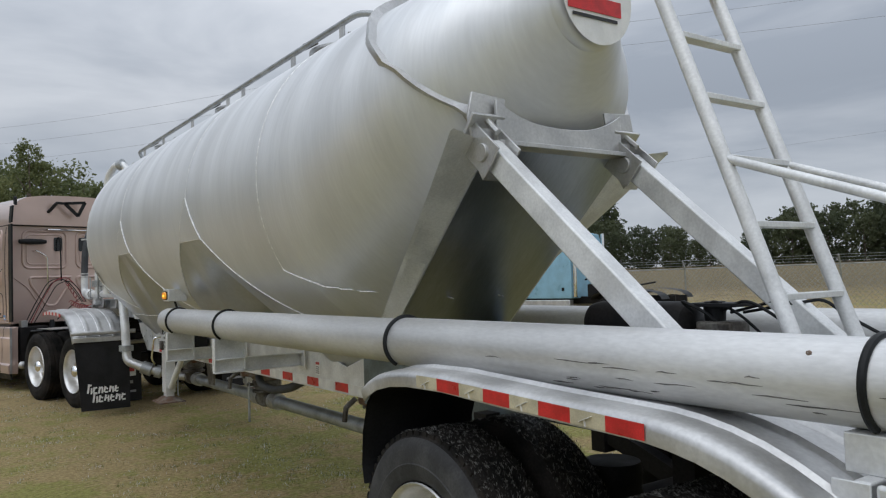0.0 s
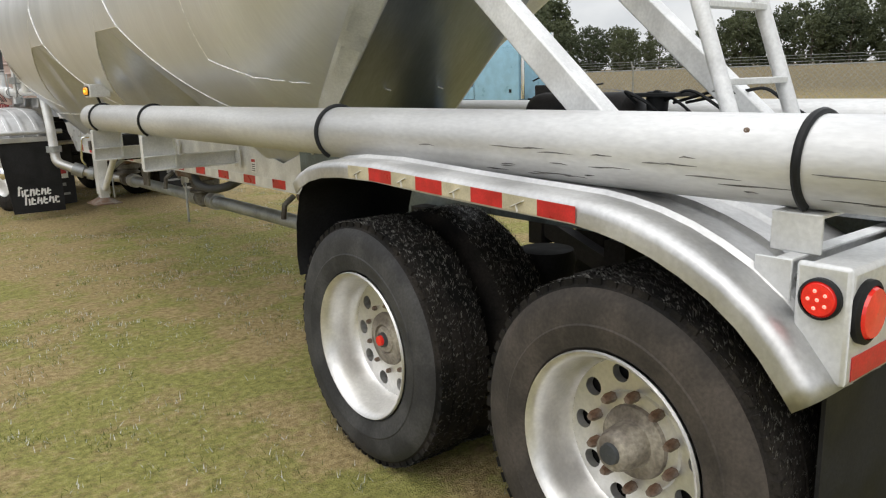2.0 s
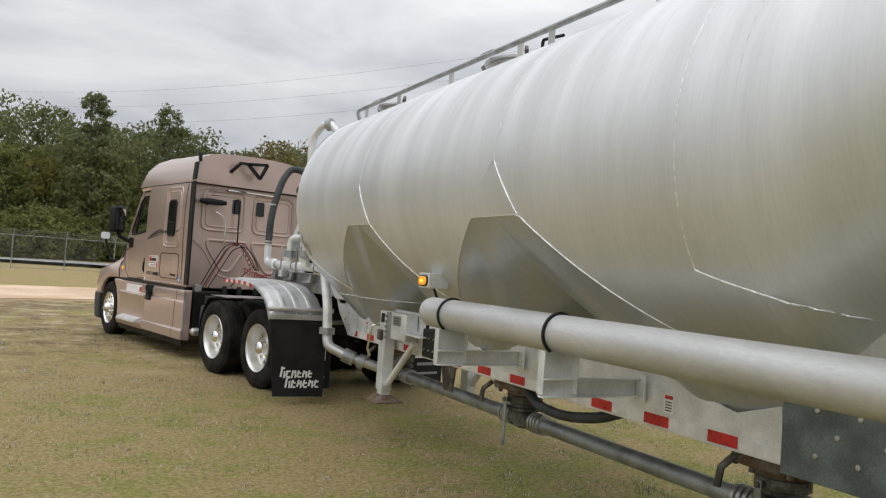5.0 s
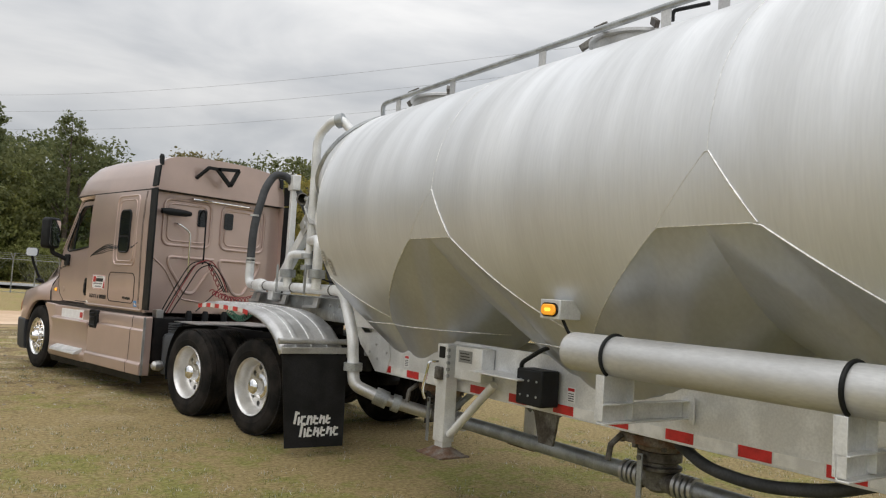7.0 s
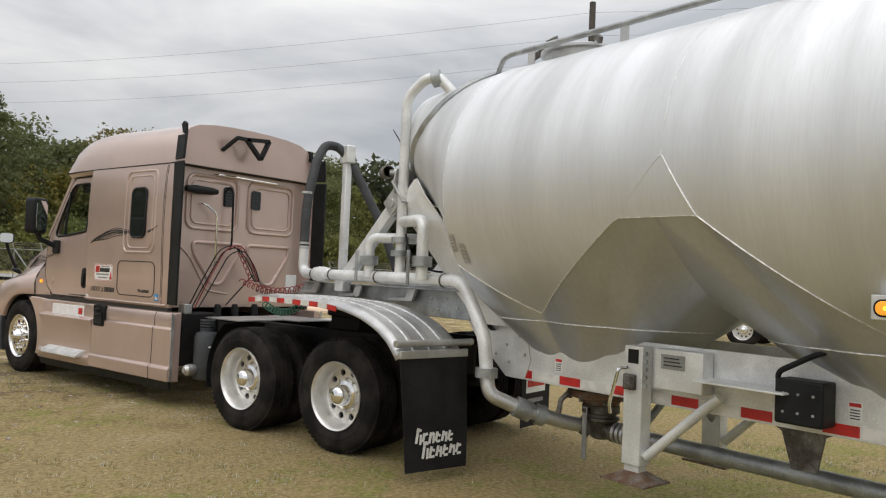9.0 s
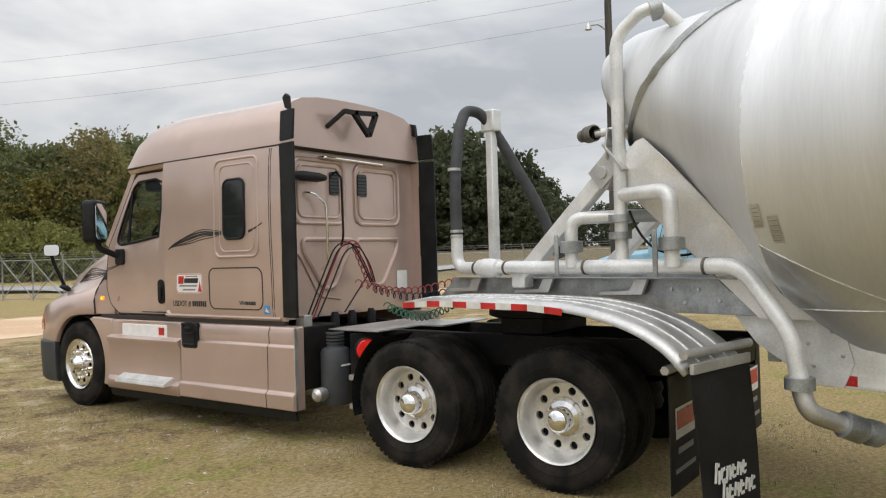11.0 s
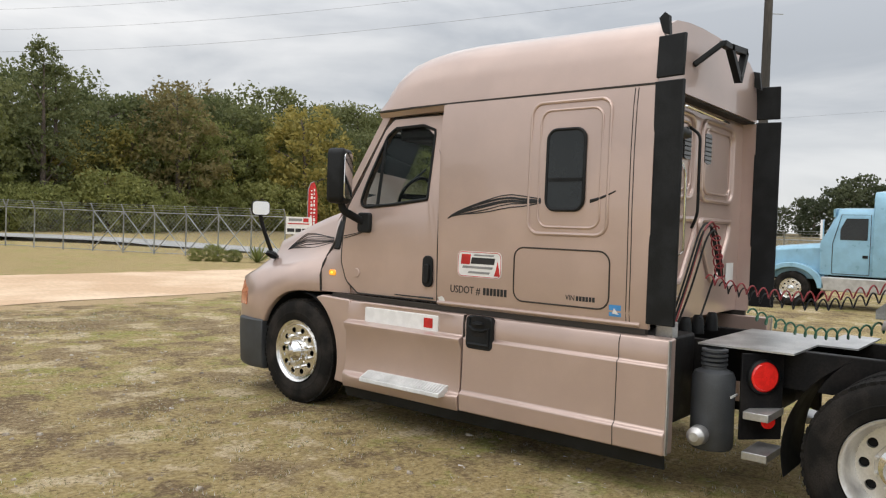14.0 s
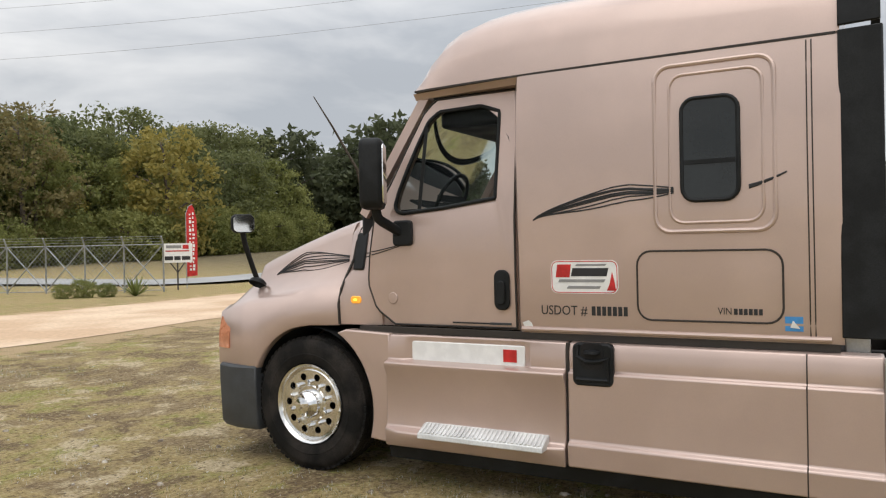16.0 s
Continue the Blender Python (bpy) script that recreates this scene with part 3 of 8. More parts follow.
bn, bl = BLADE.node_tree.nodes, BLADE.node_tree.links
geo, br_ = bn.new("ShaderNodeNewGeometry"), bn.new("ShaderNodeValToRGB")
for e, (p, c) in zip([br_.color_ramp.elements[0], br_.color_ramp.elements[1], br_.color_ramp.elements.new(0.55)], ((0.0, (0.08, 0.11, 0.022)), (1.0, (0.32, 0.27, 0.11)), (0.6, (0.17, 0.185, 0.05)))):
    e.position, e.color = p, (*c, 1)
bl.new(geo.outputs["Random Per Island"], br_.inputs["Fac"])
b_dif, b_thin, b_mix = bn.new("ShaderNodeBsdfDiffuse"), bn.new("ShaderNodeBsdfTranslucent"), bn.new("ShaderNodeMixShader")
b_mix.inputs["Fac"].default_value = 0.35
bl.new(br_.outputs["Color"], b_dif.inputs["Color"])
bl.new(br_.outputs["Color"], b_thin.inputs["Color"])
bl.new(b_dif.outputs["BSDF"], b_mix.inputs[1])
bl.new(b_thin.outputs["BSDF"], b_mix.inputs[2])
bl.new(b_mix.outputs["Shader"], bn["Material Output"].inputs["Surface"])
blades.materials.append(BLADE)
tagged(new("grass", blades), "short mown grass blades, green and straw", "grass", kind="stuff")

# loose pebbles and clods on the worn ground
rp = random.Random(8)
peb = Mesh()
for _ in range(650):
    x, y, r_ = rp.uniform(-6.5, -0.6) , rp.uniform(2.0, 16.5), rp.choice((0.006, 0.008, 0.01, 0.012, 0.018, 0.028))
    a = rp.uniform(0, 6.28)
    c_, s_ = math.cos(a), math.sin(a)
    ring_ = [(x + r_ * rp.uniform(0.7, 1.3) * math.cos(a + k * 1.257), y + r_ * rp.uniform(0.7, 1.3) * math.sin(a + k * 1.257)) for k in range(5)]
    peb.add([(*p, -0.002) for p in ring_] + [(x + (p[0] - x) * 0.8, y + (p[1] - y) * 0.8, r_ * rp.uniform(0.35, 0.7)) for p in ring_] + [(x, y, r_ * 0.75)],
            [(k, (k + 1) % 5, 5 + (k + 1) % 5, 5 + k) for k in range(5)] + [(5 + k, 5 + (k + 1) % 5, 10) for k in range(5)])
PEB = mat("pebbles_and_clods", (0.22, 0.17, 0.12), 0.9, 0.0, 0.2, 9, 60, 0.001, base2=(0.55, 0.49, 0.41))
tagged(part("pebbles", peb, PEB, None), "scattered pale pebbles and dirt clods", "pebbles", kind="stuff")

# straw and leaf litter lying on the worn ground
rl = random.Random(12)
lit = Mesh()
for _ in range(7000):
    x, y = rl.uniform(-7.5, -0.4), 1.0 + 15.5 * rl.random() ** 0.9
    if math.sin(x * 1.9 + 0.8 * y) + math.sin(1.7 * y - 0.9 * x) + rl.uniform(-1.2, 1.2) < 0.1:
        continue
    a, ln, w, h = rl.uniform(0, 6.283), rl.choice((0.006, 0.008, 0.011, 0.015, 0.02)), rl.uniform(0.001, 0.0045), rl.uniform(0.003, 0.008)
    ca, sa = math.cos(a), math.sin(a)
    lit.add([(x - ca * ln + sa * w, y - sa * ln - ca * w, h), (x + ca * ln + sa * w, y + sa * ln - ca * w, h * rl.uniform(0.5, 2.2)), (x + ca * ln - sa * w, y + sa * ln + ca * w, h), (x - ca * ln - sa * w, y - sa * ln + ca * w, h * rl.uniform(0.5, 1.8))], [(0, 1, 2, 3)])
LITTER = bpy.data.materials.new("straw_and_leaf_litter")
LITTER.use_nodes = True
tn, tlk = LITTER.node_tree.nodes, LITTER.node_tree.links
tg, trp = tn.new("ShaderNodeNewGeometry"), tn.new("ShaderNodeValToRGB")
for e, (p, c) in zip([trp.color_ramp.elements[0], trp.color_ramp.elements[1], trp.color_ramp.elements.new(0.5)], ((0.0, (0.09, 0.06, 0.035)), (1.0, (0.52, 0.43, 0.28)), (0.55, (0.34, 0.25, 0.14)))):
    e.position, e.color = p, (*c, 1)
tlk.new(tg.outputs["Random Per Island"], trp.inputs["Fac"])
tlk.new(trp.outputs["Color"], tn["Principled BSDF"].inputs["Base Color"])
tn["Principled BSDF"].inputs["Roughness"].default_value = 0.85
tagged(part("leaf_litter", lit, LITTER, None, smooth=0), "scattered brown and straw coloured litter", "litter", kind="stuff")
# ---- wheels ----


def disc_with_holes(me, sx, x, r0, r1, rc, rh, count=10, deep=0.03):
    """An annular wheel disc at x with round hand holes through it."""
    step = 2 * math.pi / count
    rim = [(u, -1) for u in (-1, -0.5, 0, 0.5)] + [(1, v) for v in (-1, -0.5, 0, 0.5)] + [(u, 1) for u in (1, 0.5, 0, -0.5)] + [(-1, v) for v in (1, 0.5, 0, -0.5)]
    for k in range(count):
        ac, vs, fs = k * step, [], []
        for u, v in rim:
            r, a = (r0 + r1) / 2 + v * (r1 - r0) / 2, ac + u * step / 2
            t = math.atan2(v * (r1 - r0) / 2, u * step * rc / 2)
            rr, aa = rc + rh * math.sin(t), ac + rh * math.cos(t) / rc
            for q, w in ((r, a), (rr, aa)):
                vs.append((x, q * math.cos(w), q * math.sin(w)))
            vs.append((x + sx * deep, rr * math.cos(aa), rr * math.sin(aa)))
        n = len(rim)
        for i in range(n):
            j = (i + 1) % n
            fs += [(3 * i, 3 * j, 3 * j + 1, 3 * i + 1), (3 * i + 1, 3 * j + 1, 3 * j + 2, 3 * i + 2)]
        me.add(vs, fs)


NUTS = {}


def nuts(parent, sx, x, r, count, size, length, material):
    key = (sx, size, length, material.name)
    if key not in NUTS:
        NUTS[key] = build("lug_nut", Mesh().lathe([(0.001, -sx * length), (size * 0.7, -sx * length), (size, -sx * length * 0.7), (size, 0)], 6))
        NUTS[key].materials.append(material)
    for k in range(count):
        a = 2 * math.pi * (k + 0.5) / count
        ob = new("lug_nut", NUTS[key])
        ob.parent, ob.location = parent, (x, r * math.cos(a), r * math.sin(a))


TYRE = [(0.285, 0.05), (0.298, 0.03), (0.312, 0.012), (0.335, 0.004), (0.36, 0.0), (0.375, -0.003), (0.38, 0.0), (0.43, 0.0), (0.455, 0.008), (0.478, 0.022), (0.486, 0.034), (0.497, 0.038), (0.502, 0.046),
        (0.503, 0.085), (0.490, 0.088), (0.490, 0.096), (0.503, 0.099), (0.504, 0.138), (0.491, 0.141), (0.491, 0.149), (0.504, 0.152), (0.503, 0.191), (0.490, 0.194), (0.490, 0.202), (0.503, 0.205),
        (0.502, 0.244), (0.497, 0.252), (0.486, 0.256), (0.478, 0.268), (0.455, 0.282), (0.43, 0.29), (0.38, 0.29), (0.335, 0.286), (0.298, 0.26), (0.285, 0.24)]


def wheel(parent, y, face, side, style, name="wheel"):
    """A wheel whose outer sidewall stands at x = side * face. style: 'drive', 'trailer', 'steer' or 'inner'."""
    hub = new(name)
    hub.parent, hub.location = parent, (side * face, y, 0.5)
    hub.empty_display_size = 0.1
    s = -side
    tyre = Mesh().lathe([(r, s * a) for r, a in TYRE], 72)
    for k in range(60 if style != "inner" else 0):
        a = 2 * math.pi * k / 60
        for x0 in (0.03, 0.232):
            m = Matrix.Rotation(a, 4, "X")
            tyre.box(s * x0, s * (x0 + 0.026), -0.016, 0.016, 0.483, 0.5035, m)
    tyre_ob = part("tyre", tyre, RUBBER, hub, smooth=30)
    if style == "trailer":
        tyre_ob.data.materials.append(GREY_WALL if y > -10.5 else BROWN_WALL)
        for f in tyre_ob.data.polygons:
            if math.hypot(f.center[1], f.center[2]) < 0.480:
                f.material_index = 1
    if style in ("trailer", "inner") and y < -9:
        rf, fib = random.Random(int(face * 100 - y * 10)), Mesh()
        for _ in range(6500):
            a, x, ln, w = rf.uniform(0, 6.283), s * rf.uniform(0.03, 0.255), rf.uniform(0.008, 0.024), 0.0009
            sl = rf.uniform(-1, 1)
            m = Matrix.Rotation(a, 4, "X")
            fib.add([m @ Vector(p) for p in ((x - w, 0, 0.500), (x + w, 0, 0.500), (x + sl * ln + w, ln, 0.509), (x + sl * ln - w, ln, 0.509))], [(0, 1, 2, 3)])
        tagged(part("tread_fray", fib, FIBRE, tyre_ob, "frayed rubber fibres with glints in their colour", smooth=0), "frayed rubber fibres with glints in their colour", kind="stuff")
    rim = Mesh()
    if style == "steer":
        rim.lathe([(0.288, s * 0.03), (0.302, s * 0.012), (0.298, s * 0.004), (0.284, s * 0.012), (0.275, s * 0.03), (0.258, s * 0.035), (0.25, s * 0.03)], 56)
        disc_with_holes(rim, s, s * 0.03, 0.14, 0.25, 0.205, 0.027)
        rim.lathe([(0.14, s * 0.03), (0.132, s * 0.022), (0.09, s * 0.022)], 56)
    else:
        rim.lathe([(0.288, s * 0.03), (0.304, s * 0.01), (0.300, s * 0.002), (0.290, s * 0.008), (0.280, s * 0.028), (0.270, s * 0.06), (0.262, s * 0.11), (0.256, s * 0.145), (0.245, s * 0.158)], 56)
        disc_with_holes(rim, s, s * 0.158, 0.15, 0.245, 0.2, 0.0295)
        rim.lathe([(0.15, s * 0.158), (0.145, s * 0.15), (0.09, s * 0.15)], 56)
    if style != "inner":
        part("rim", rim, RIM if style != "steer" else POLISHED, hub, "aluminium wheel with hand holes")
        back = Mesh().lathe([(0.27, s * 0.2), (0.02, s * 0.2)], 40)
        part("brake_drum", back, FRAME, hub)
        centre = Mesh()
        if style == "steer":
            nuts(hub, s, s * 0.03, 0.165, 10, 0.017, 0.045, CHROME)
            centre.lathe([(0.105, s * 0.022), (0.105, -s * 0.01), (0.09, -s * 0.03), (0.075, -s * 0.04), (0.06, -s * 0.075), (0.03, -s * 0.085), (0.001, -s * 0.087)], 36)
            part("hub_cap", centre, CHROME, hub, "chrome hub cap")
        elif style == "drive":
            nuts(hub, s, s * 0.152, 0.142, 10, 0.013, 0.03, RIM)
            centre.lathe([(0.125, s * 0.15), (0.125, s * 0.125), (0.092, s * 0.115), (0.088, s * 0.045), (0.078, s * 0.02), (0.05, s * 0.002), (0.001, -s * 0.005)], 36)
            part("hub_cap", centre, CHROME, hub, "polished domed hub cap")
        else:
            nuts(hub, s, s * 0.152, 0.14, 10, *((0.016, 0.045) if y < -10.5 else (0.010, 0.02)), RUST)
            deep = 0.085 if y > -10.5 else 0.0
            centre.lathe([(0.112, s * 0.15), (0.108, s * 0.138), (0.07, s * 0.13), (0.064, s * (0.075 + deep * 0.6)), (0.058, s * (0.055 + deep)), (0.054, s * (0.045 + deep)), (0.044, s * (0.04 + deep)), (0.001, s * (0.04 + deep))], 36)
            part("hub", centre, DUSTY, hub, "dusty cast hub")
            part("oil_cap", Mesh().lathe([(0.032, s * (0.04 + deep)), (0.029, s * (0.028 + deep)), (0.001, s * (0.026 + deep))], 24), GREY, hub)
            if y > -10.5:
                part("hub_plug", Mesh().lathe([(0.022, s * 0.115), (0.02, s * 0.10), (0.001, s * 0.098)], 20), RED_LENS, hub, "small red hub plug")
    return hub


# ---- tank trailer ----
trailer = thing("tank_trailer", "brushed aluminium pneumatic dry bulk tank trailer with three hoppers", "trailer", at=TRAIL)
R, ZC, YV = 1.07, 2.28, (-3.06, -5.45, -7.84)
MID, ZV = -5.36, 0.8
SEAM_F, SEAM_R = -2.38, -8.34
VALLEY, GAPS = (-2.93, -5.34, -7.74), ((-4.19, 0.26, -4.25), (-6.48, 0.275, -6.515))
TOP_EDGE, V_LOW = 1.98, 1.36


def barrel_x(z):
    return math.sqrt(max(0.0, R * R - (z - ZC) ** 2))


def low_edge(y):
    """The height at which the barrel plate ends and a hopper begins."""
    flats = [(c - h, c + h) for c, h, _ in GAPS]
    if any(a <= y <= b for a, b in flats):
        return TOP_EDGE
    v = min(VALLEY, key=lambda w: abs(y - w))
    if y < VALLEY[2]:
        return V_LOW
    edge = min((e for f in flats for e in f), key=lambda e: abs(e - y))
    span = abs(edge - v) if (edge - y) * (y - v) > 0 else 0.98
    return V_LOW + (TOP_EDGE - V_LOW) * min(1.0, (abs(y - v) / span) ** 1.12)


barrel = Mesh()
ys = [SEAM_R + (SEAM_F - SEAM_R) * i / 120 for i in range(121)]
loops = []
for y in ys:
    a_end = math.acos(max(-1, min(1, (low_edge(y) - ZC) / R)))
    loops.append([(R * math.sin(a), y, ZC + R * math.cos(a)) for a in (a_end * (2 * i / 64 - 1) for i in range(65))])
barrel.loft(loops, False)
part("barrel", barrel, TANK, trailer, "brushed aluminium barrel", smooth=50)


LOW = [(-2.38, 1.21), (-2.30, 1.285), (-2.2, 1.42), (-2.037, 1.62), (-1.796, 1.86), (-1.635, 2.0), (-1.35, 2.22), (-1.2, 2.34), (-1.14, 2.42), (-1.05, 2.57), (-0.94, 2.75)]
LOW_REAR = [(-2.38, 1.21), (-2.2, 1.29), (-1.9, 1.54), (-1.211, 2.20), (-1.19, 2.36), (-1.14, 2.42), (-1.05, 2.57), (-0.94, 2.75)]


def low_line(y, front=True):
    """The height of the underside along the tapering end."""
    low = LOW if front else LOW_REAR
    for (a, p), (b, q) in zip(low, low[1:]):
        if y <= b:
            return p + (q - p) * (y - a) / (b - a)
    return low[-1][1]


def end_section(u, front):
    """Sections of the tapering ends, u from 0 at the seam to 1 at the head."""
    y = SEAM_F + 1.44 * u
    top = ZC + R - 0.03 * u - 0.06 * max(0, u - 0.8) * 5
    low = low_line(y, front)
    rz, zc = (top - low) / 2, (top + low) / 2
    rx = rz + (0.05 if front else 0.17) * max(0.0, 1 - abs(u - 0.62) / (0.62 if u < 0.62 else 0.38))
    yy = y + 0.07 * u * u if front else 2 * MID - y - 0.09 * u
    flat = -9 if front else min(2.36, 1.515 + (-8.837 - yy) / 1.065)
    return [(rx * math.sin(a), yy, max(flat, zc + rz * math.cos(a))) for a in (2 * math.pi * i / 64 for i in range(64))]


def under_end(x, y, front):
    """The height of the tank end's underside at a place."""
    u = ((y if front else 2 * MID - y) - SEAM_F) / 1.44
    sec = end_section(min(1.0, max(0.0, u)), front)
    return min(sec, key=lambda p: abs(abs(p[0]) - abs(x)) + (9 if p[2] > sum(q[2] for q in sec) / 64 else 0))[2]


for front in (True, False):
    us = [i / 30 for i in range(31)]
    me = Mesh().loft([end_section(u, front) for u in us], True, False)
    cap = []
    ring = end_section(1.0, front)
    cy = sum(p[1] for p in ring) / 64
    cz = sum(p[2] for p in ring) / 64
    for k in range(0, 7):
        f = math.cos(k / 6 * math.pi / 2)
        b = math.sin(k / 6 * math.pi / 2) * 0.06 * (1 if front else -1)
        cap.append([(p[0] * max(f, 0.01), cy + b, cz + (p[2] - cz) * max(f, 0.01)) for p in ring])
    part("end_cone", me, TANK, trailer, "tapered aluminium tank end", smooth=50)
    part("head", Mesh().loft(cap, True, False), TANK, trailer, "domed tank head", smooth=60)


def hopper(k):
    yv = YV[k]
    top_y = VALLEY[k]
    gap_f = GAPS[k - 1][0] - top_y if k > 0 else SEAM_F - top_y
    gap_r = top_y - GAPS[k][0] if k < 2 else top_y - SEAM_R
    outer = []

    def side(sgn):
        pts = []
        reach, end_low = (gap_f, 1.25) if sgn > 0 else (gap_r, 1.25)
        inner_gap = reach > 1
        n1 = 26
        for i in range(n1 + 1):
            dy = reach * i / n1
            z = low_edge(top_y + sgn * dy)
            pts.append((-barrel_x(z), top_y + sgn * dy, z))
        x0, y0, z0 = pts[-1]
        low = 1.42 if inner_gap else end_low
        for i in range(1, 13):
            f = i / 12
            if inner_gap:
                z = z0 + (low - z0) * math.sin(f * math.pi / 2)
            else:
                z = ZC - math.sqrt(max(0, R * R - (x0 * (1 - f)) ** 2))
            pts.append((x0 * (1 - f), y0, z))
        return pts

    a = list(reversed(side(1))) + side(-1)[1:]
    outer = a + [(-x, y, z) for x, y, z in reversed(a[1:-1])]
    loops = []
    for s in range(13):
        f = s / 12
        lp = []
        for x, y, z in outer:
            ang = math.atan2(y - yv, x)
            bx, by = 0.2 * math.cos(ang), yv + 0.2 * math.sin(ang)
            lp.append((x + (bx - x) * f, y + (by - y) * f, z + (ZV - z) * f))
        loops.append(lp)
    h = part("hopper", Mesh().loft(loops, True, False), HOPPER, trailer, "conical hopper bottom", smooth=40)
    girth = []
    for x, y, z in outer:
        ang = math.atan2(y - yv, x)
        f = min(0.6, max(0.0, (z - 1.30) / (z - ZV)))
        girth.append((x + (0.2 * math.cos(ang) - x) * f - 0.003, y + (yv + 0.2 * math.sin(ang) - y) * f, z + (ZV - z) * f))
    part("weld_bead", Mesh().tube([p for p in girth if p[0] < -0.05 and abs(p[2] - 1.30) < 0.02], 0.004, 6), WELD, h, "bright weld bead")
    for sgn in (1, -1):
        bead = Mesh().tube([(sgn * (x - 0.002), y, z - 0.001) for x, y, z in a[12:-12]], 0.004, 6)
        part("weld_bead", bead, WELD, h, "bright weld bead")
    return h


for k in range(3):
    hopper(k)

# rings, seams and patches on the barrel
for y, low_to in ((SEAM_F, 1.5), (-4.25, 2.31), (-6.515, 2.31), (-8.03, 1.70)):
    seams = Mesh()
    a_end = math.acos(max(-1, (low_to - ZC) / R))
    seams.tube([((R + 0.001) * math.sin(a), y, ZC + (R + 0.001) * math.cos(a)) for a in (a_end * (2 * i / 48 - 1) for i in range(49))], 0.0022 if y != -8.03 else 0.003, 6)
    part("weld_seam", seams, WELD, trailer, "ring weld seam")
for sgn in (-1, 1):
    low_seam = []
    for i in range(25):
        y, z = -8.03 - 0.86 * i / 24, 1.70 - 0.21 * (i / 24) ** 0.85
        x = barrel_x(z)
        if y < SEAM_R:
            u = (2 * MID - y - SEAM_F) / 1.44
            sec = end_section(u, False)
            x = max(abs(p[0]) for p in sorted(sec, key=lambda p: abs(p[2] - z))[:4])
        low_seam.append((sgn * (x + 0.002), y, z))
    part("weld_seam", Mesh().tube(low_seam, 0.0045, 6), WELD, trailer, "sloping weld seam")
for (y, half, apex), sgn in ((g_, s_) for g_ in GAPS for s_ in (-1, 1)):
    patch = Mesh()
    rows = []
    for i in range(9):
        f = i / 8
        z = TOP_EDGE + 0.33 * f
        lo, hi = y - half + (apex - y + half - 0.01) * f, y + half + (apex - y - half + 0.01) * f
        rows.append([(sgn * (barrel_x(z) + 0.005), lo + (hi - lo) * j / 6, z) for j in range(7)])
    patch.loft(rows, False)
    ob = part("gusset_patch", patch, TANK, trailer)
    part("weld_bead", Mesh().tube([r[0] for r in rows] + [rows[-1][-1]], 0.005, 6), WELD, ob, "bright weld bead")
    part("weld_bead", Mesh().tube([r[-1] for r in rows], 0.0018, 6), WELD, ob)

# end frames: sloping ring, saddle, side plates, clamps and braces
for front in (True, False):
    d = 1 if front else -1

    def ey(y):
        return y if front else 2 * MID - y

    ring = Mesh()
    lines = [[], [], [], [], [], []]
    for i in range(65):
        if 24 < i < 40:
            continue
        plane = (lambda p: p[1] + p[2] - 1.25) if front else (lambda p: p[1] - p[2] + 12.04)
        best = min((abs(plane(end_section(k / 80, front)[i % 64])), k / 80) for k in range(81))[1]
        sec = end_section(best, front)
        p = sec[i % 64]
        mid = sum(q[2] for q in sec) / 64
        v = Vector((p[0], 0, p[2] - mid)).normalized() * (0.035 if front else 0.05)
        for k, (dy, g) in enumerate(((-0.05, -0.3), (-0.05, 0.5), (-0.035, 0.62), (-0.02, 1), (0.0, 1), (0.0, -0.3))):
            lines[k].append((p[0] + v.x * g, p[1] + (dy if front else -1.5 * dy), p[2] + v.z * g))
    lines = [ln[25:] + ln[:25] for ln in lines]
    ring.loft(lines, False)
    part("end_ring", ring, GALV if front else ALU, trailer, "rolled aluminium end ring", smooth=50)
    if front:
        edge = [(0.46, -2.16, 1.24), (0.49, -1.98, 1.42), (0.51, -1.6, 1.78), (0.53, -1.3, 2.06), (0.55, -1.12, 2.24), (0.585, -1.38, 2.43)]
        far = [(0.44, -2.49, 1.24), (0.47, -2.30, 1.48), (0.535, -2.06, 1.78), (0.60, -1.83, 2.06), (0.66, -1.66, 2.27), (0.60, -1.45, 2.44)]
        slope_rows = ((0.45, -2.3, 1.18), (0.49, -1.98, 1.40), (0.51, -1.6, 1.765), (0.54, -1.16, 2.18))
        head_y, head_z, heads, seat_y = -1.15, 2.26, (-0.56, 0.54), -1.13
    else:
        edge = [(0.445, -8.56, 1.24), (0.452, -8.77, 1.44), (0.463, -9.08, 1.73), (0.475, -9.40, 2.03), (0.485, -9.66, 2.27)]
        far = [(0.40, -8.30, 1.24), (0.48, -8.62, 1.48), (0.585, -9.03, 1.78), (0.69, -9.44, 2.08), (0.77, -9.74, 2.31)]
        slope_rows = ((0.44, -8.50, 1.18), (0.452, -8.77, 1.435), (0.463, -9.08, 1.725), (0.485, -9.66, 2.265))
        head_y, head_z, heads, seat_y = -9.72, 2.23, (-0.54, 0.45), -9.72
    for sgn in (-1, 1):
        plate = Mesh()
        rows = [[(sgn * x, y, z) for x, y, z in edge], [(sgn * x, y, min(z, under_end(x, y, front) - 0.012) if z < 2.4 and abs(z - under_end(x, y, front)) < 0.2 else z) for x, y, z in far]]
        plate.loft(rows + [[(p[0] + sgn * 0.012, p[1] - d * 0.008, p[2] - 0.012) for p in rows[1]], [(p[0] + sgn * 0.012, p[1] - d * 0.008, p[2] - 0.012) for p in rows[0]], rows[0]], False)
        part("side_plate", plate, PALE_SHEET if front else SILVER, trailer, "sloping aluminium support plate")
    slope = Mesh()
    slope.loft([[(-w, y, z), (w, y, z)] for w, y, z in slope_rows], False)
    part("slope_plate", slope, SHEET, trailer, "slope sheet under the tank end, darkened for the dim ground it reflects")
    saddle = Mesh()
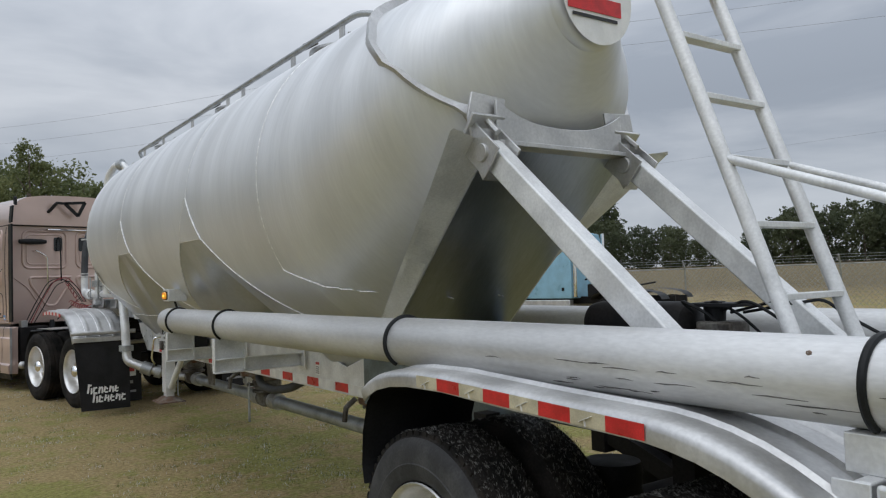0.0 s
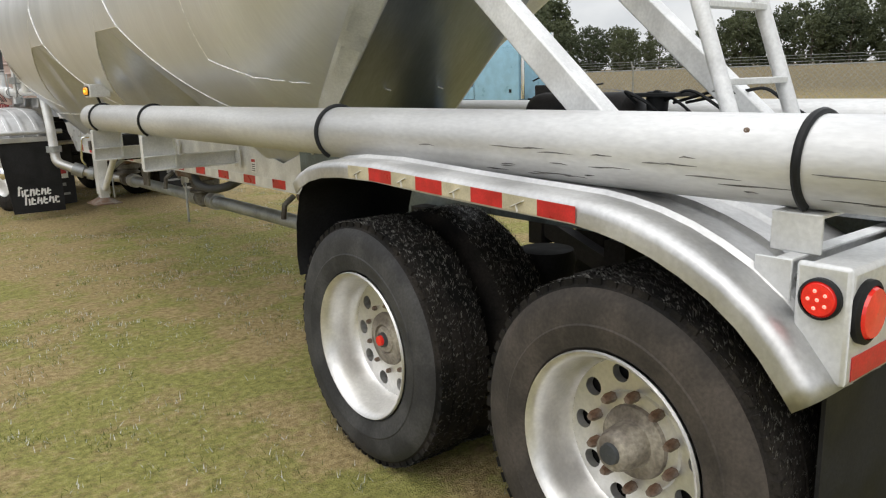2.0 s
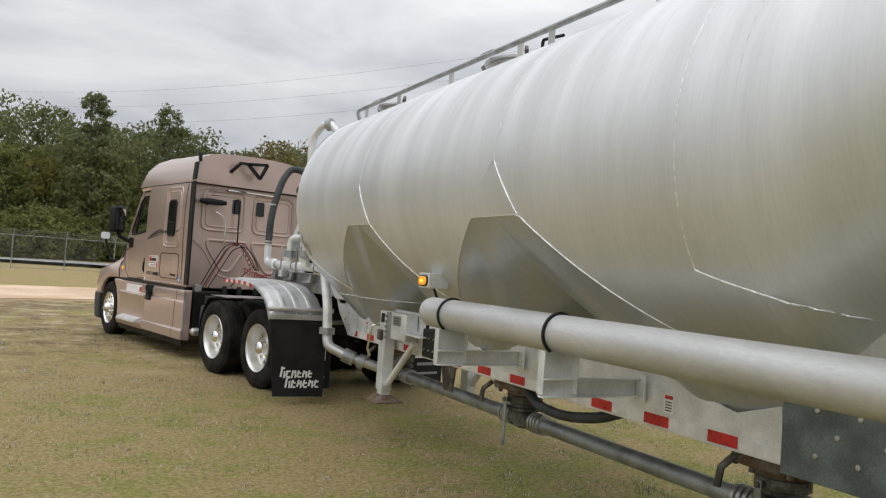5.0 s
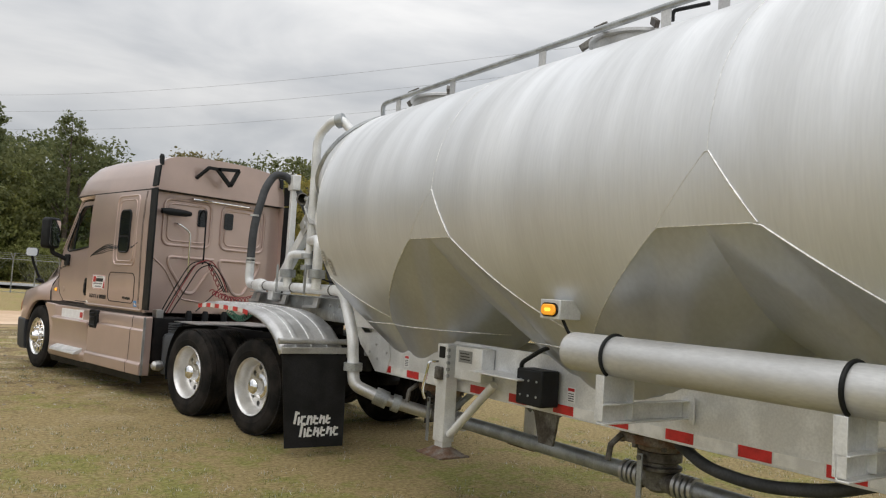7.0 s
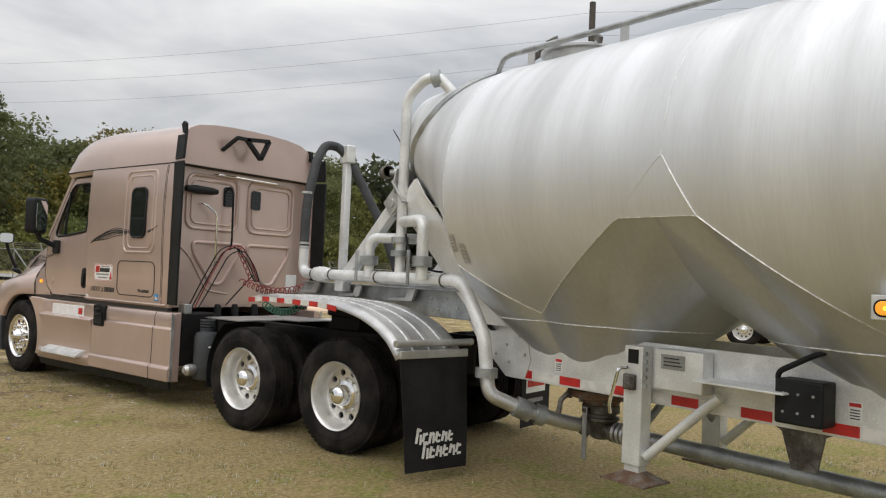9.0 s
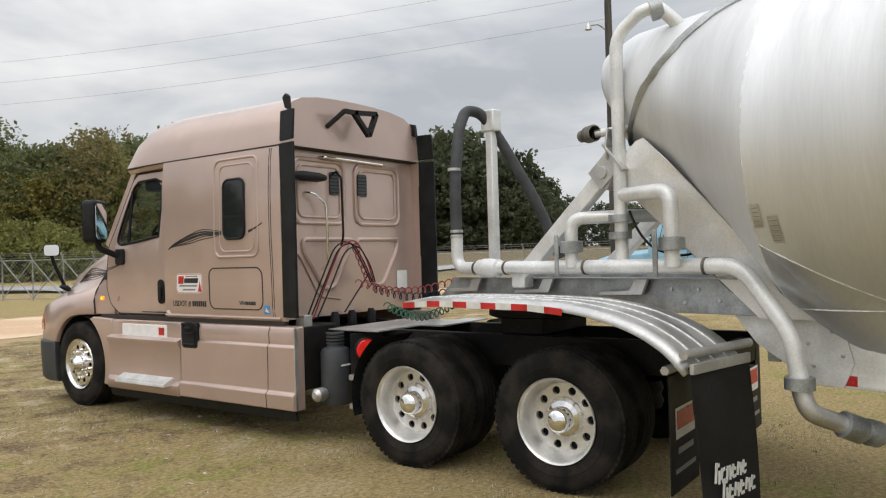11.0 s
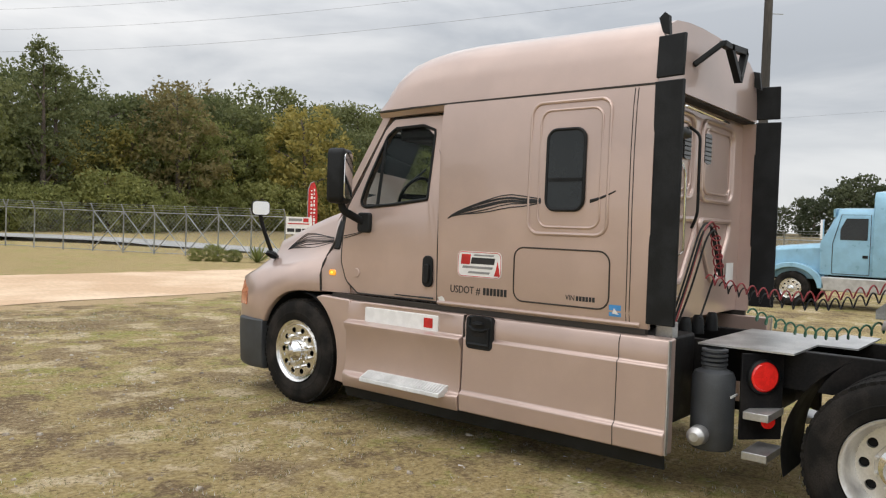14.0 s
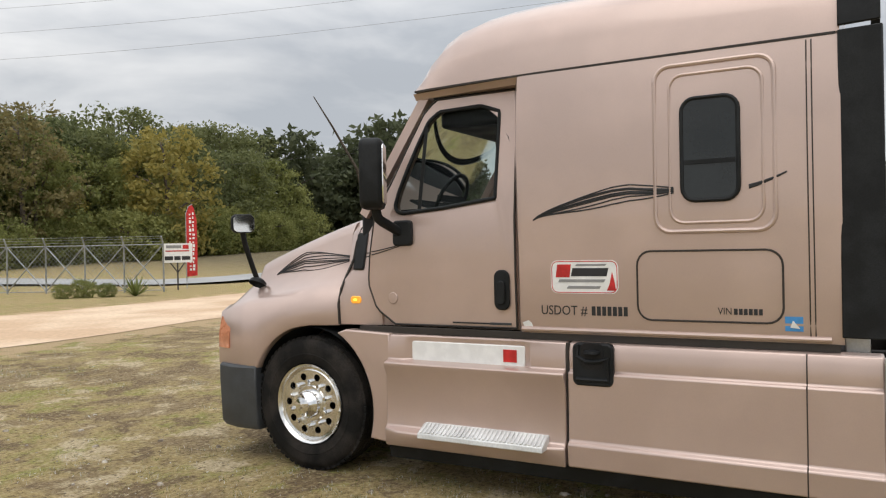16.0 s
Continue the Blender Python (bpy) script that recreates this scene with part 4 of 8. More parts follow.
    mid_x, half = sum(heads) / 2, (heads[1] - heads[0]) / 2 - 0.05
    top = [(mid_x + half * k / 8, 2.375 + 0.11 * abs(k / 8) ** 2.6) for k in range(-8, 9)]
    saddle.slab([(mid_x - half, 2.265), (mid_x + half, 2.265)] + list(reversed(top)), "y", seat_y, seat_y + 0.02)
    saddle.box(mid_x - half - 0.02, mid_x + half + 0.02, seat_y - 0.05, seat_y + 0.07, 2.25, 2.275)
    part("saddle", saddle, ALU, trailer, "saddle plate under the tank end", bevel=0.004)
    for x in heads:
        head = (x, head_y, head_z)
        foot = (x, ey(-0.25), 1.48) if front else (x, -10.88, 1.23)
        brace = part("brace", Mesh().beam(head, foot, 0.09, 0.115), SILVER, trailer, "square silver brace", bevel=0.008)
        clamp = Mesh()
        dirv = (Vector(foot) - Vector(head)).normalized()
        m = Matrix.Translation(head) @ dirv.to_track_quat("Y", "Z").to_matrix().to_4x4()
        for xx in (-0.07, 0.06):
            clamp.box(xx, xx + 0.012, -0.10, 0.13, -0.085, 0.085, m)
        clamp.box(-0.1, 0.1, -0.12, -0.10, -0.13, 0.13, m)
        clamp.lathe([(0.001, -0.085), (0.045, -0.085), (0.045, 0.085), (0.001, 0.085)], 20, m @ Matrix.Translation((0, 0.04, 0)))
        for zz in (-0.1, 0.1):
            clamp.lathe([(0.001, -0.115), (0.017, -0.115), (0.017, 0.115), (0.001, 0.115)], 6, m @ Matrix.Translation((0, -0.11, zz)) @ Matrix.Rotation(math.pi / 2, 4, "Z"))
        part("clamp", clamp, ALU, brace, "bolted clamp with pin", bevel=0.003)
        sx = 1 if x > 0 else -1
        tip = Mesh().slab([(head_y - d * 0.02, head_z - 0.02), (head_y + d * 0.07, head_z - 0.08), (head_y + d * 0.005, head_z - 0.155), (head_y - d * 0.06, head_z - 0.05)], "x", x - 0.055, x + 0.055)
        part("gusset_tip", tip, ALU, brace, bevel=0.003)
        up_plate = Mesh().slab([(x - sx * 0.10, head_z + 0.04), (x + sx * 0.08, head_z + 0.06), (x + sx * 0.10, head_z + 0.16), (x + sx * 0.07, head_z + 0.285), (x - sx * 0.14, head_z + 0.27)], "y", seat_y - d * 0.05, seat_y - d * 0.036)
        part("lug_plate", up_plate, ALU, brace, "upright aluminium lug plate", bevel=0.003)

# frame rails, tape, cross members
for sgn in (-1, 1):
    rail = Mesh()
    rail.slab([(-1.95, 1.27), (-2.28, 1.27), (-2.6, 1.24), (-2.85, 1.10), (-3.1, 1.04), (-3.35, 1.10), (-3.6, 1.22), (-4.9, 1.22), (-5.15, 1.08), (-5.45, 1.0), (-5.75, 1.08), (-6.0, 1.22), (-7.3, 1.22),
               (-7.55, 1.08), (-7.84, 1.02), (-8.1, 1.1), (-8.12, 0.83), (-2.45, 0.83)], "x", sgn * 0.36, sgn * 0.372)
    part("side_rail", rail, SILVER, trailer, "aluminium side rail with reflective tape", bevel=0.003)
    rear = Mesh()
    rear.slab([(-8.12, 1.24), (-8.12, 0.80), (-9.4, 0.80), (-9.9, 0.92), (-12.1, 0.92), (-12.1, 1.24)], "x", sgn * 0.375, sgn * 0.39)
    rear.box(min(sgn * 0.375, sgn * 0.45), max(sgn * 0.375, sgn * 0.45), -12.1, -8.12, 1.24, 1.255)
    part("rear_rail", rear, DARK_GALV, trailer, "dark blue-grey galvanised rear rail plate", bevel=0.003)
    for i in range(12):
        y0 = -2.5 - i * 0.47
        if y0 - 0.2 < -8.1:
            break
        t = Mesh().box(min(sgn * 0.3725, sgn * 0.375), max(sgn * 0.3725, sgn * 0.375), y0 - 0.19, y0, 0.845, 0.905)
        part("tape_patch", t, RED, trailer, "red reflective tape")
        t = Mesh().box(min(sgn * 0.3725, sgn * 0.375), max(sgn * 0.3725, sgn * 0.375), y0 - 0.46, y0 - 0.2, 0.845, 0.905)
        part("tape_patch", t, WHITE, trailer, "white reflective tape")
for y in (-2.2, -4.25, -6.65, -8.3, -9.3, -12.0):
    part("cross_member", Mesh().box(-0.37, 0.37, y - 0.04, y + 0.04, 0.95, 1.1), GALV, trailer, bevel=0.004)

# long side tubes
for sgn in (-1, 1):
    xs, tz = sgn * 0.97, 1.325 if sgn < 0 else 1.29
    tube = Mesh().lathe([(0.07, -12.25), (0.106, -12.25), (0.110, -12.24), (0.110, -9.55), (0.104, -9.53), (0.104, -5.64), (0.099, -5.62), (0.07, -5.62)], 40,
                        Matrix.Translation((xs, 0, tz)) @ Matrix(((0, 1, 0, 0), (1, 0, 0, 0), (0, 0, 1, 0), (0, 0, 0, 1))))
    side_tube = part("hose_tube", tube, ALU_PIPE, trailer, "long dull aluminium hose tube")
    for y in (-5.93, -7.16, -9.59, -11.71):
        rr = 0.108 if y > -9.5 else 0.114
        band = Mesh().tube([(xs + rr * math.cos(a), y, tz + rr * math.sin(a)) for a in (radians(-60 + 300 * i / 30) if sgn < 0 else radians(240 - 300 * i / 30) for i in range(31))], 0.011, 8)
        part("strap", band, BLACK, side_tube, "black rubber strap")
    rs_ = random.Random(31)
    for k in range(26):
        y0, ang, ln = rs_.triangular(-12.0, -9.9, -11.75), radians(rs_.uniform(-50, 2)), rs_.uniform(0.03, 0.2)
        x_, z_ = xs + sgn * 0.1102 * math.cos(ang), tz + 0.1102 * math.sin(ang)
        part("scratch", Mesh().tube([(x_, y0 - ln * f, z_ + rs_.uniform(-0.002, 0.002)) for f in (0, 0.3, 0.6, 1)], [0.0006, 0.0022, 0.0016, 0.0005], 5), SCUFF, side_tube, "dark scratch")
    for y in (-5.915, -7.14):
        def xbox(me, x0, x1, *rest):
            return me.box(min(sgn * x0, sgn * x1), max(sgn * x0, sgn * x1), *rest)

        br = xbox(Mesh(), 0.85, 1.08, y - 0.006, y + 0.006, 1.0, tz - 0.095)
        for x in (0.85, 1.072):
            xbox(br, x, x + 0.008, y - 0.05, y, 1.0, tz - 0.095)
        bracket = part("tube_bracket", br, SILVER, trailer, "folded aluminium tube bracket on a channel", bevel=0.002)
        ch = Mesh().slab([(y - 0.0065, 0.985), (y - 0.06, 0.985), (y - 0.06, 0.993), (y - 0.014, 0.993), (y - 0.014, 1.08), (y - 0.06, 1.08), (y - 0.06, 1.088), (y - 0.0065, 1.088)], "x", sgn * 0.41, sgn * 1.08)
        part("channel", ch, SILVER, bracket, bevel=0.002)
        part("end_plate", xbox(Mesh(), 0.40, 0.409, y - 0.09, y, 0.96, 1.11), SILVER, bracket, bevel=0.002)

# wheels and fenders of the trailer
for y in (-10.04, -11.285):
    for sgn in (-1, 1):
        wheel(trailer, y, 1.21, sgn, "trailer")
        wheel(trailer, y, 0.87, sgn, "inner", "inner_wheel")
    axle = Mesh().tube([(-0.9, y, 0.5), (0.9, y, 0.5)], 0.065, 16)
    part("axle", axle, FRAME, trailer)
    for sgn in (-1, 1):
        susp = Mesh()
        susp.beam((sgn * 0.42, y + 0.55, 0.72), (sgn * 0.42, y - 0.2, 0.45), 0.08, 0.1)
        susp.lathe([(0.001, 0.0), (0.12, 0.0), (0.13, 0.05), (0.12, 0.1), (0.13, 0.15), (0.12, 0.2), (0.001, 0.2)], 24, Matrix.Translation((sgn * 0.42, y - 0.28, 0.62)) @ Matrix.Rotation(-math.pi / 2, 4, "Y"))
        susp.box(sgn * 0.42 - 0.06, sgn * 0.42 + 0.06, y + 0.5, y + 0.6, 0.6, 0.92)
        part("suspension", susp, FRAME, trailer)


for sgn in (-1, 1):
    prof = [(-9.655, 1.088), (-9.70, 1.118), (-9.765, 1.146), (-9.87, 1.170), (-10.01, 1.183), (-10.25, 1.186), (-10.49, 1.175), (-10.70, 1.166), (-10.88, 1.160), (-11.05, 1.155), (-11.195, 1.150), (-11.28, 1.140), (-11.363, 1.124), (-11.448, 1.099), (-11.528, 1.066), (-11.605, 1.026), (-11.677, 0.975), (-11.734, 0.920), (-11.788, 0.855), (-11.815, 0.82)]
    sm = [Vector((0, y, z)) for y, z in prof]
    cols = [(0.58, 0.02), (0.58, 0.055), (0.80, 0.06), (0.81, 0.072), (0.825, 0.06), (0.94, 0.062), (0.95, 0.075), (0.965, 0.062), (1.085, 0.064), (1.095, 0.078), (1.11, 0.066), (1.17, 0.068), (1.205, 0.066), (1.222, 0.060), (1.232, 0.050), (1.235, 0.036), (1.235, 0.0), (1.229, 0.0)]
    loops = []
    for i, p in enumerate(sm):
        t = (sm[min(i + 1, len(sm) - 1)] - sm[max(i - 1, 0)]).normalized()
        nrm = Vector((0, t.z, -t.y))
        loops.append([(sgn * x, (p + nrm * h).y, (p + nrm * h).z) for x, h in cols])
    f = part("fender", Mesh().loft(loops, False), ALU, trailer, "rolled aluminium tandem fender with worn tape")
    mod = f.modifiers.new("solid", "SOLIDIFY")
    mod.thickness = 0.004
    apron = Mesh().loft([[(sgn * x, y, z) for x in (0.62, 1.215)] for y, z in ((-9.80, 1.17), (-9.70, 1.135), (-9.645, 1.08), (-9.60, 0.95), (-9.585, 0.80), (-9.60, 0.72), (-9.61, 0.72), (-9.597, 0.80), (-9.612, 0.95), (-9.66, 1.075), (-9.71, 1.125), (-9.80, 1.16))], False)
    part("front_apron", apron, FLAP, f, "black rubber apron")
    # black sheet just beneath the fender's skin
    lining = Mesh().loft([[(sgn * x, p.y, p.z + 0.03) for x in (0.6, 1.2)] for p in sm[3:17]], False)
    part("lining", lining, FLAP, f, "black sheet under the fender")
    zt = lambda y: 1.236 - 0.036 * max(0.0, (-10.25 - y) / 0.96)
    for i in range(8):
        y0, y1 = -10.085 - i * 0.1405, -10.085 - (i + 1) * 0.1405
        t = Mesh().add([(sgn * 1.2385, y0, zt(y0)), (sgn * 1.2385, y1, zt(y1)), (sgn * 1.2385, y1, zt(y1) - 0.046), (sgn * 1.2385, y0, zt(y0) - 0.046)], [(0, 1, 2, 3)])
        tp = part("fender_tape", t, BUFF if i % 2 == 0 else RED, f, "faded buff tape" if i % 2 == 0 else "red reflective tape")
        if i % 2 == 0:
            mk = Mesh().beam((sgn * 1.2395, y0 - 0.04, zt(y0) - 0.035), (sgn * 1.2395, y0 - 0.09, zt(y0) - 0.015), 0.002, 0.012, up=(1, 0, 0))
            mk.beam((sgn * 1.2395, y0 - 0.06, zt(y0) - 0.028), (sgn * 1.2395, y0 - 0.065, zt(y0) - 0.048), 0.002, 0.01, up=(1, 0, 0))
            part("scrape", mk, WHITE, tp)
# ---- tractor ----
truck = thing("semi_truck", "bronze conventional sleeper tractor with polished wheels and black trim", "truck", at=RIG)
for sgn in (-1, 1):
    wheel(truck, 6.41, 1.08, sgn, "steer")
    for y in (0.0, 1.32):
        wheel(truck, y, 1.22, sgn, "drive")
        wheel(truck, y, 0.88, sgn, "inner", "inner_wheel")
for y in (0.0, 1.32, 6.6):
    part("axle", Mesh().tube([(-0.95, y, 0.5), (0.95, y, 0.5)], 0.08, 16), FRAME, truck)
for y in (0.0, 1.32):
    part("differential", Mesh().lathe([(0.08, -0.22), (0.17, -0.14), (0.2, 0.0), (0.17, 0.14), (0.08, 0.22)], 24, Matrix.Translation((0, y, 0.52))), FRAME, truck)
SIDE = [(1.045, 1.10), (1.065, 1.2), (1.07, 1.5), (1.085, 1.9), (1.085, 2.3), (1.07, 2.6), (1.05, 2.742)]
ROOF = [(1.05, 2.756), (1.03, 2.93), (0.985, 3.08), (0.90, 3.18), (0.78, 3.235), (0.55, 3.27), (0.3, 3.285), (0, 3.29)]


def mirror(half):
    return [(-x, z) for x, z in half] + [(x, z) for x, z in reversed(half[:-1] if half[-1][0] == 0 else half)]


body = Mesh()
shape = mirror(SIDE)
body.loft([[(x * k, y, z) for x, z in shape] for y, k in ((2.95, 0.985), (2.97, 1.0), (4.70, 1.0), (4.76, 0.992), (4.80, 0.93))], True, True)
part("sleeper_body", body, PAINT, truck, "bronze painted sleeper body")
for sgn in (-1, 1):
    lip = Mesh().loft([[(sgn * x, 2.97, z) for x, z in SIDE], [(sgn * x, 2.84, z) for x, z in SIDE], [(sgn * (x - 0.03), 2.84, z) for x, z in SIDE], [(sgn * (x - 0.03), 2.97, z) for x, z in SIDE]], False)
    part("rear_edge", lip, PAINT, truck)
roof = Mesh()
rs = mirror(ROOF)
secs = [(2.84, 1.0, 0.985), (3.0, 1.0, 1.0), (3.6, 1.0, 1.01), (4.2, 1.0, 1.035), (4.6, 0.995, 1.05), (4.9, 0.985, 1.03), (5.1, 0.975, 0.985), (5.27, 0.965, 0.90), (5.40, 0.955, 0.755), (5.50, 0.945, 0.52), (5.57, 0.935, 0.26), (5.63, 0.925, 0.03)]
roof.loft([[(x * k, y, 2.756 + (z - 2.756) * h) for x, z in rs] for y, k, h in secs], True, True)
fair = part("roof_fairing", roof, PAINT, truck, "bronze raised roof fairing", smooth=50)
gap = Mesh().loft([[(x * k, y, z) for x, z in ((-1.055, 2.743), (-1.055, 2.756), (1.055, 2.756), (1.055, 2.743))] for y, k in ((2.86, 1), (4.6, 0.996), (5.1, 0.974), (5.5, 0.944), (5.62, 0.925))], True, True)
part("roof_gap", gap, SEAM_OR_SHADE, truck)
visor = Mesh()
visor.loft([[(-0.96 * k, y, 2.705), (-1.0 * k, y, 2.745), (1.0 * k, y, 2.745), (0.96 * k, y, 2.705)] for y, k in ((4.60, 1.045), (4.78, 1.04), (5.2, 1.0), (5.55, 0.95), (5.66, 0.93))], True, True)
part("roof_brow", visor, PAINT, truck)

# cab: lower body, door panels with window openings, pillars, glass
low = Mesh()
low.loft([[(x * k, y, z) for x, z in ((-0.95, 1.1), (-0.965, 1.3), (-0.96, 1.6), (-0.95, 1.88), (0.95, 1.88), (0.96, 1.6), (0.965, 1.3), (0.95, 1.1))] for y, k in ((4.78, 1), (5.9, 1.0), (5.96, 0.99))], True, True)
part("cab_body", low, PAINT, truck)


def door_x(z):
    return 0.995 - 0.02 * max(0, 1.5 - z) - 0.075 * max(0, z - 1.85) / 0.9 + 0.008 * math.sin((z - 1.1) * 3.0)


DOOR = [(4.82, 1.115), (5.82, 1.115), (5.98, 1.22), (6.05, 1.40), (6.03, 1.62), (5.98, 1.90), (5.83, 2.14), (5.70, 2.38), (5.57, 2.60), (5.47, 2.685), (5.10, 2.69), (4.82, 2.69)]
WINDOW = [(4.97, 1.975), (5.40, 1.925), (5.74, 1.90), (5.79, 1.92), (5.80, 1.96), (5.77, 2.06), (5.70, 2.22), (5.62, 2.38), (5.53, 2.54), (5.44, 2.60), (5.10, 2.61), (4.95, 2.56)]


def resample(poly, n):
    pts = [Vector((*p, 0)) for p in poly] + [Vector((*poly[0], 0))]
    ln = [0.0]
    for a, b in zip(pts, pts[1:]):
        ln.append(ln[-1] + (b - a).length)
    out = []
    for i in range(n):
        d = ln[-1] * i / n
        k = max(j for j in range(len(ln) - 1) if ln[j] <= d + 1e-9)
        out.append(pts[k].lerp(pts[k + 1], (d - ln[k]) / (ln[k + 1] - ln[k])).to_2d())
    return out


for sgn in (-1, 1):
    out_, in_ = resample(DOOR, 96), resample(WINDOW, 96)
    loops = []
    for f in (0.0, 0.01, 0.35, 0.7, 0.94, 1.0):
        lp = []
        for a, b in zip(out_, in_):
            y, z = a[0] + (b[0] - a[0]) * f, a[1] + (b[1] - a[1]) * f
            x = door_x(z) - (0.012 if f in (0.0, 1.0) else 0)
            lp.append((sgn * x, y, z))
        loops.append(lp)
    inner = [[(sgn * (abs(p[0]) - 0.05), p[1], p[2]) for p in lp] for lp in (loops[-1], loops[0])]
    door = part("door", Mesh().loft(loops + inner + [loops[0]], True, False), PAINT, truck, "bronze cab door", smooth=40)
    gapm = Mesh().tube([(sgn * (door_x(z) - 0.004), y, z) for y, z in out_ + out_[:1]], 0.008, 6)
    part("door_gap", gapm, SEAM_OR_SHADE, door)
    seal = Mesh().tube([(sgn * (door_x(z) - 0.002), y, z) for y, z in in_ + in_[:1]], 0.014, 8)
    part("window_seal", seal, BLACK, door, "black rubber window seal")
    pane = Mesh().loft([[(sgn * (door_x(z) - 0.025), y, z) for y, z in in_]] + [[(sgn * (door_x(2.27) - 0.025), 5.35 + 0.001 * (y - 5.35), 2.27 + 0.001 * (z - 2.27)) for y, z in in_]], True, False)
    CLEAR = bpy.data.materials.get("tinted_clear_glass")
    if CLEAR is None:
        CLEAR = bpy.data.materials.new("tinted_clear_glass")
        CLEAR.use_nodes = True
        cn, cl = CLEAR.node_tree.nodes, CLEAR.node_tree.links
        tr_, gl, mx, fz = cn.new("ShaderNodeBsdfTransparent"), cn.new("ShaderNodeBsdfGlossy"), cn.new("ShaderNodeMixShader"), cn.new("ShaderNodeFresnel")
        tr_.inputs["Color"].default_value, gl.inputs["Roughness"].default_value, fz.inputs["IOR"].default_value = (0.80, 0.86, 0.84, 1), 0.02, 1.22
        cl.new(fz.outputs["Fac"], mx.inputs["Fac"])
        cl.new(tr_.outputs["BSDF"], mx.inputs[1])
        cl.new(gl.outputs["BSDF"], mx.inputs[2])
        cl.new(mx.outputs["Shader"], cn["Material Output"].inputs["Surface"])
    glass = part("door_glass", pane, CLEAR, door, "tinted side window", smooth=0)
    part("quarter_bar", Mesh().beam((sgn * 0.975, 5.60, 1.92), (sgn * 0.945, 5.54, 2.50), 0.02, 0.025), BLACK, door)
    handle = part("door_handle", Mesh().slab(rounded(4.86, 4.98, 1.235, 1.50, 0.05), "x", sgn * 1.0, sgn * 1.016), BLACK, door, "black pull handle in a recess", bevel=0.008)
    part("handle_grip", Mesh().slab(rounded(4.89, 4.95, 1.27, 1.43, 0.028), "x", sgn * 1.016, sgn * 1.035), BLACK, handle, bevel=0.008)
    part("sill_plate", Mesh().box(min(sgn * 0.99, sgn * 1.0), max(sgn * 0.99, sgn * 1.0), 4.86, 5.02, 1.135, 1.15), GREY, door)
    part("pillar", Mesh().beam((sgn * 0.90, 6.14, 1.90), (sgn * 0.86, 5.58, 2.73), 0.07, 0.07), PAINT, truck)
shield = Mesh()
rows = []
for f in (i / 8 for i in range(9)):
    rows.append([(x, 6.16 - 0.56 * f + 0.16 * (1 - (x / 0.9) ** 2), 1.92 + 0.80 * f) for x in (-0.88 + 1.76 * k / 16 for k in range(17))])
shield.loft(rows, False)
part("windshield", shield, CLEAR, truck, "curved windshield")
dash = part("dashboard", Mesh().box(-0.88, 0.88, 5.75, 6.2, 1.55, 1.93), BLACK, truck, "black dashboard", bevel=0.03)
# black panels added behind the seats and on the doors to dim the interior
part("cab_lining", Mesh().box(-0.93, 0.93, 4.815, 4.83, 1.1, 2.69), BLACK, truck, "black panel added for the dim cab interior")
part("cab_floor", Mesh().box(-0.9, 0.9, 4.83, 6.1, 1.885, 1.89), BLACK, truck)
for sgn in (-1, 1):
    part("door_lining", Mesh().box(min(sgn * 0.90, sgn * 0.915), max(sgn * 0.90, sgn * 0.915), 4.85, 6.0, 1.89, 1.93), BLACK, truck)
part("wiper", Mesh().tube([(-0.2, 6.30, 1.96), (0.25, 6.12, 2.35)], 0.012, 6), BLACK, truck, "black wiper arm")
part("cab_ceiling", Mesh().box(-0.9, 0.9, 4.78, 5.5, 2.69, 2.72), BLACK, truck)
# black box added to give the dark band at the window's top
part("header_shelf", Mesh().box(-0.82, 0.82, 4.9, 5.5, 2.50, 2.66), BLACK, truck, "black header box added for the dark window top", bevel=0.03)
for x in (-0.45, 0.5):
    seat = part("seat", Mesh().box(x - 0.25, x + 0.25, 4.95, 5.4, 1.5, 1.66), BLACK, truck, "dark cab seat", bevel=0.03)
    part("seat_back", Mesh().box(x - 0.24, x + 0.24, 4.85, 4.99, 1.66, 2.34), BLACK, seat, bevel=0.04)
wm = Matrix.Translation((-0.45, 5.62, 2.02)) @ Matrix.Rotation(radians(28), 4, "X")
wheel_pts = [wm @ Vector((0.2 * math.cos(2 * math.pi * i / 28), 0, 0.2 * math.sin(2 * math.pi * i / 28))) for i in range(29)]
steer = part("steering_wheel", Mesh().tube(wheel_pts, 0.016, 8), BLACK, truck, "black steering wheel")
part("spoke", Mesh().beam(wm @ Vector((-0.2, 0, 0)), wm @ Vector((0.2, 0, 0)), 0.03, 0.05), BLACK, steer)

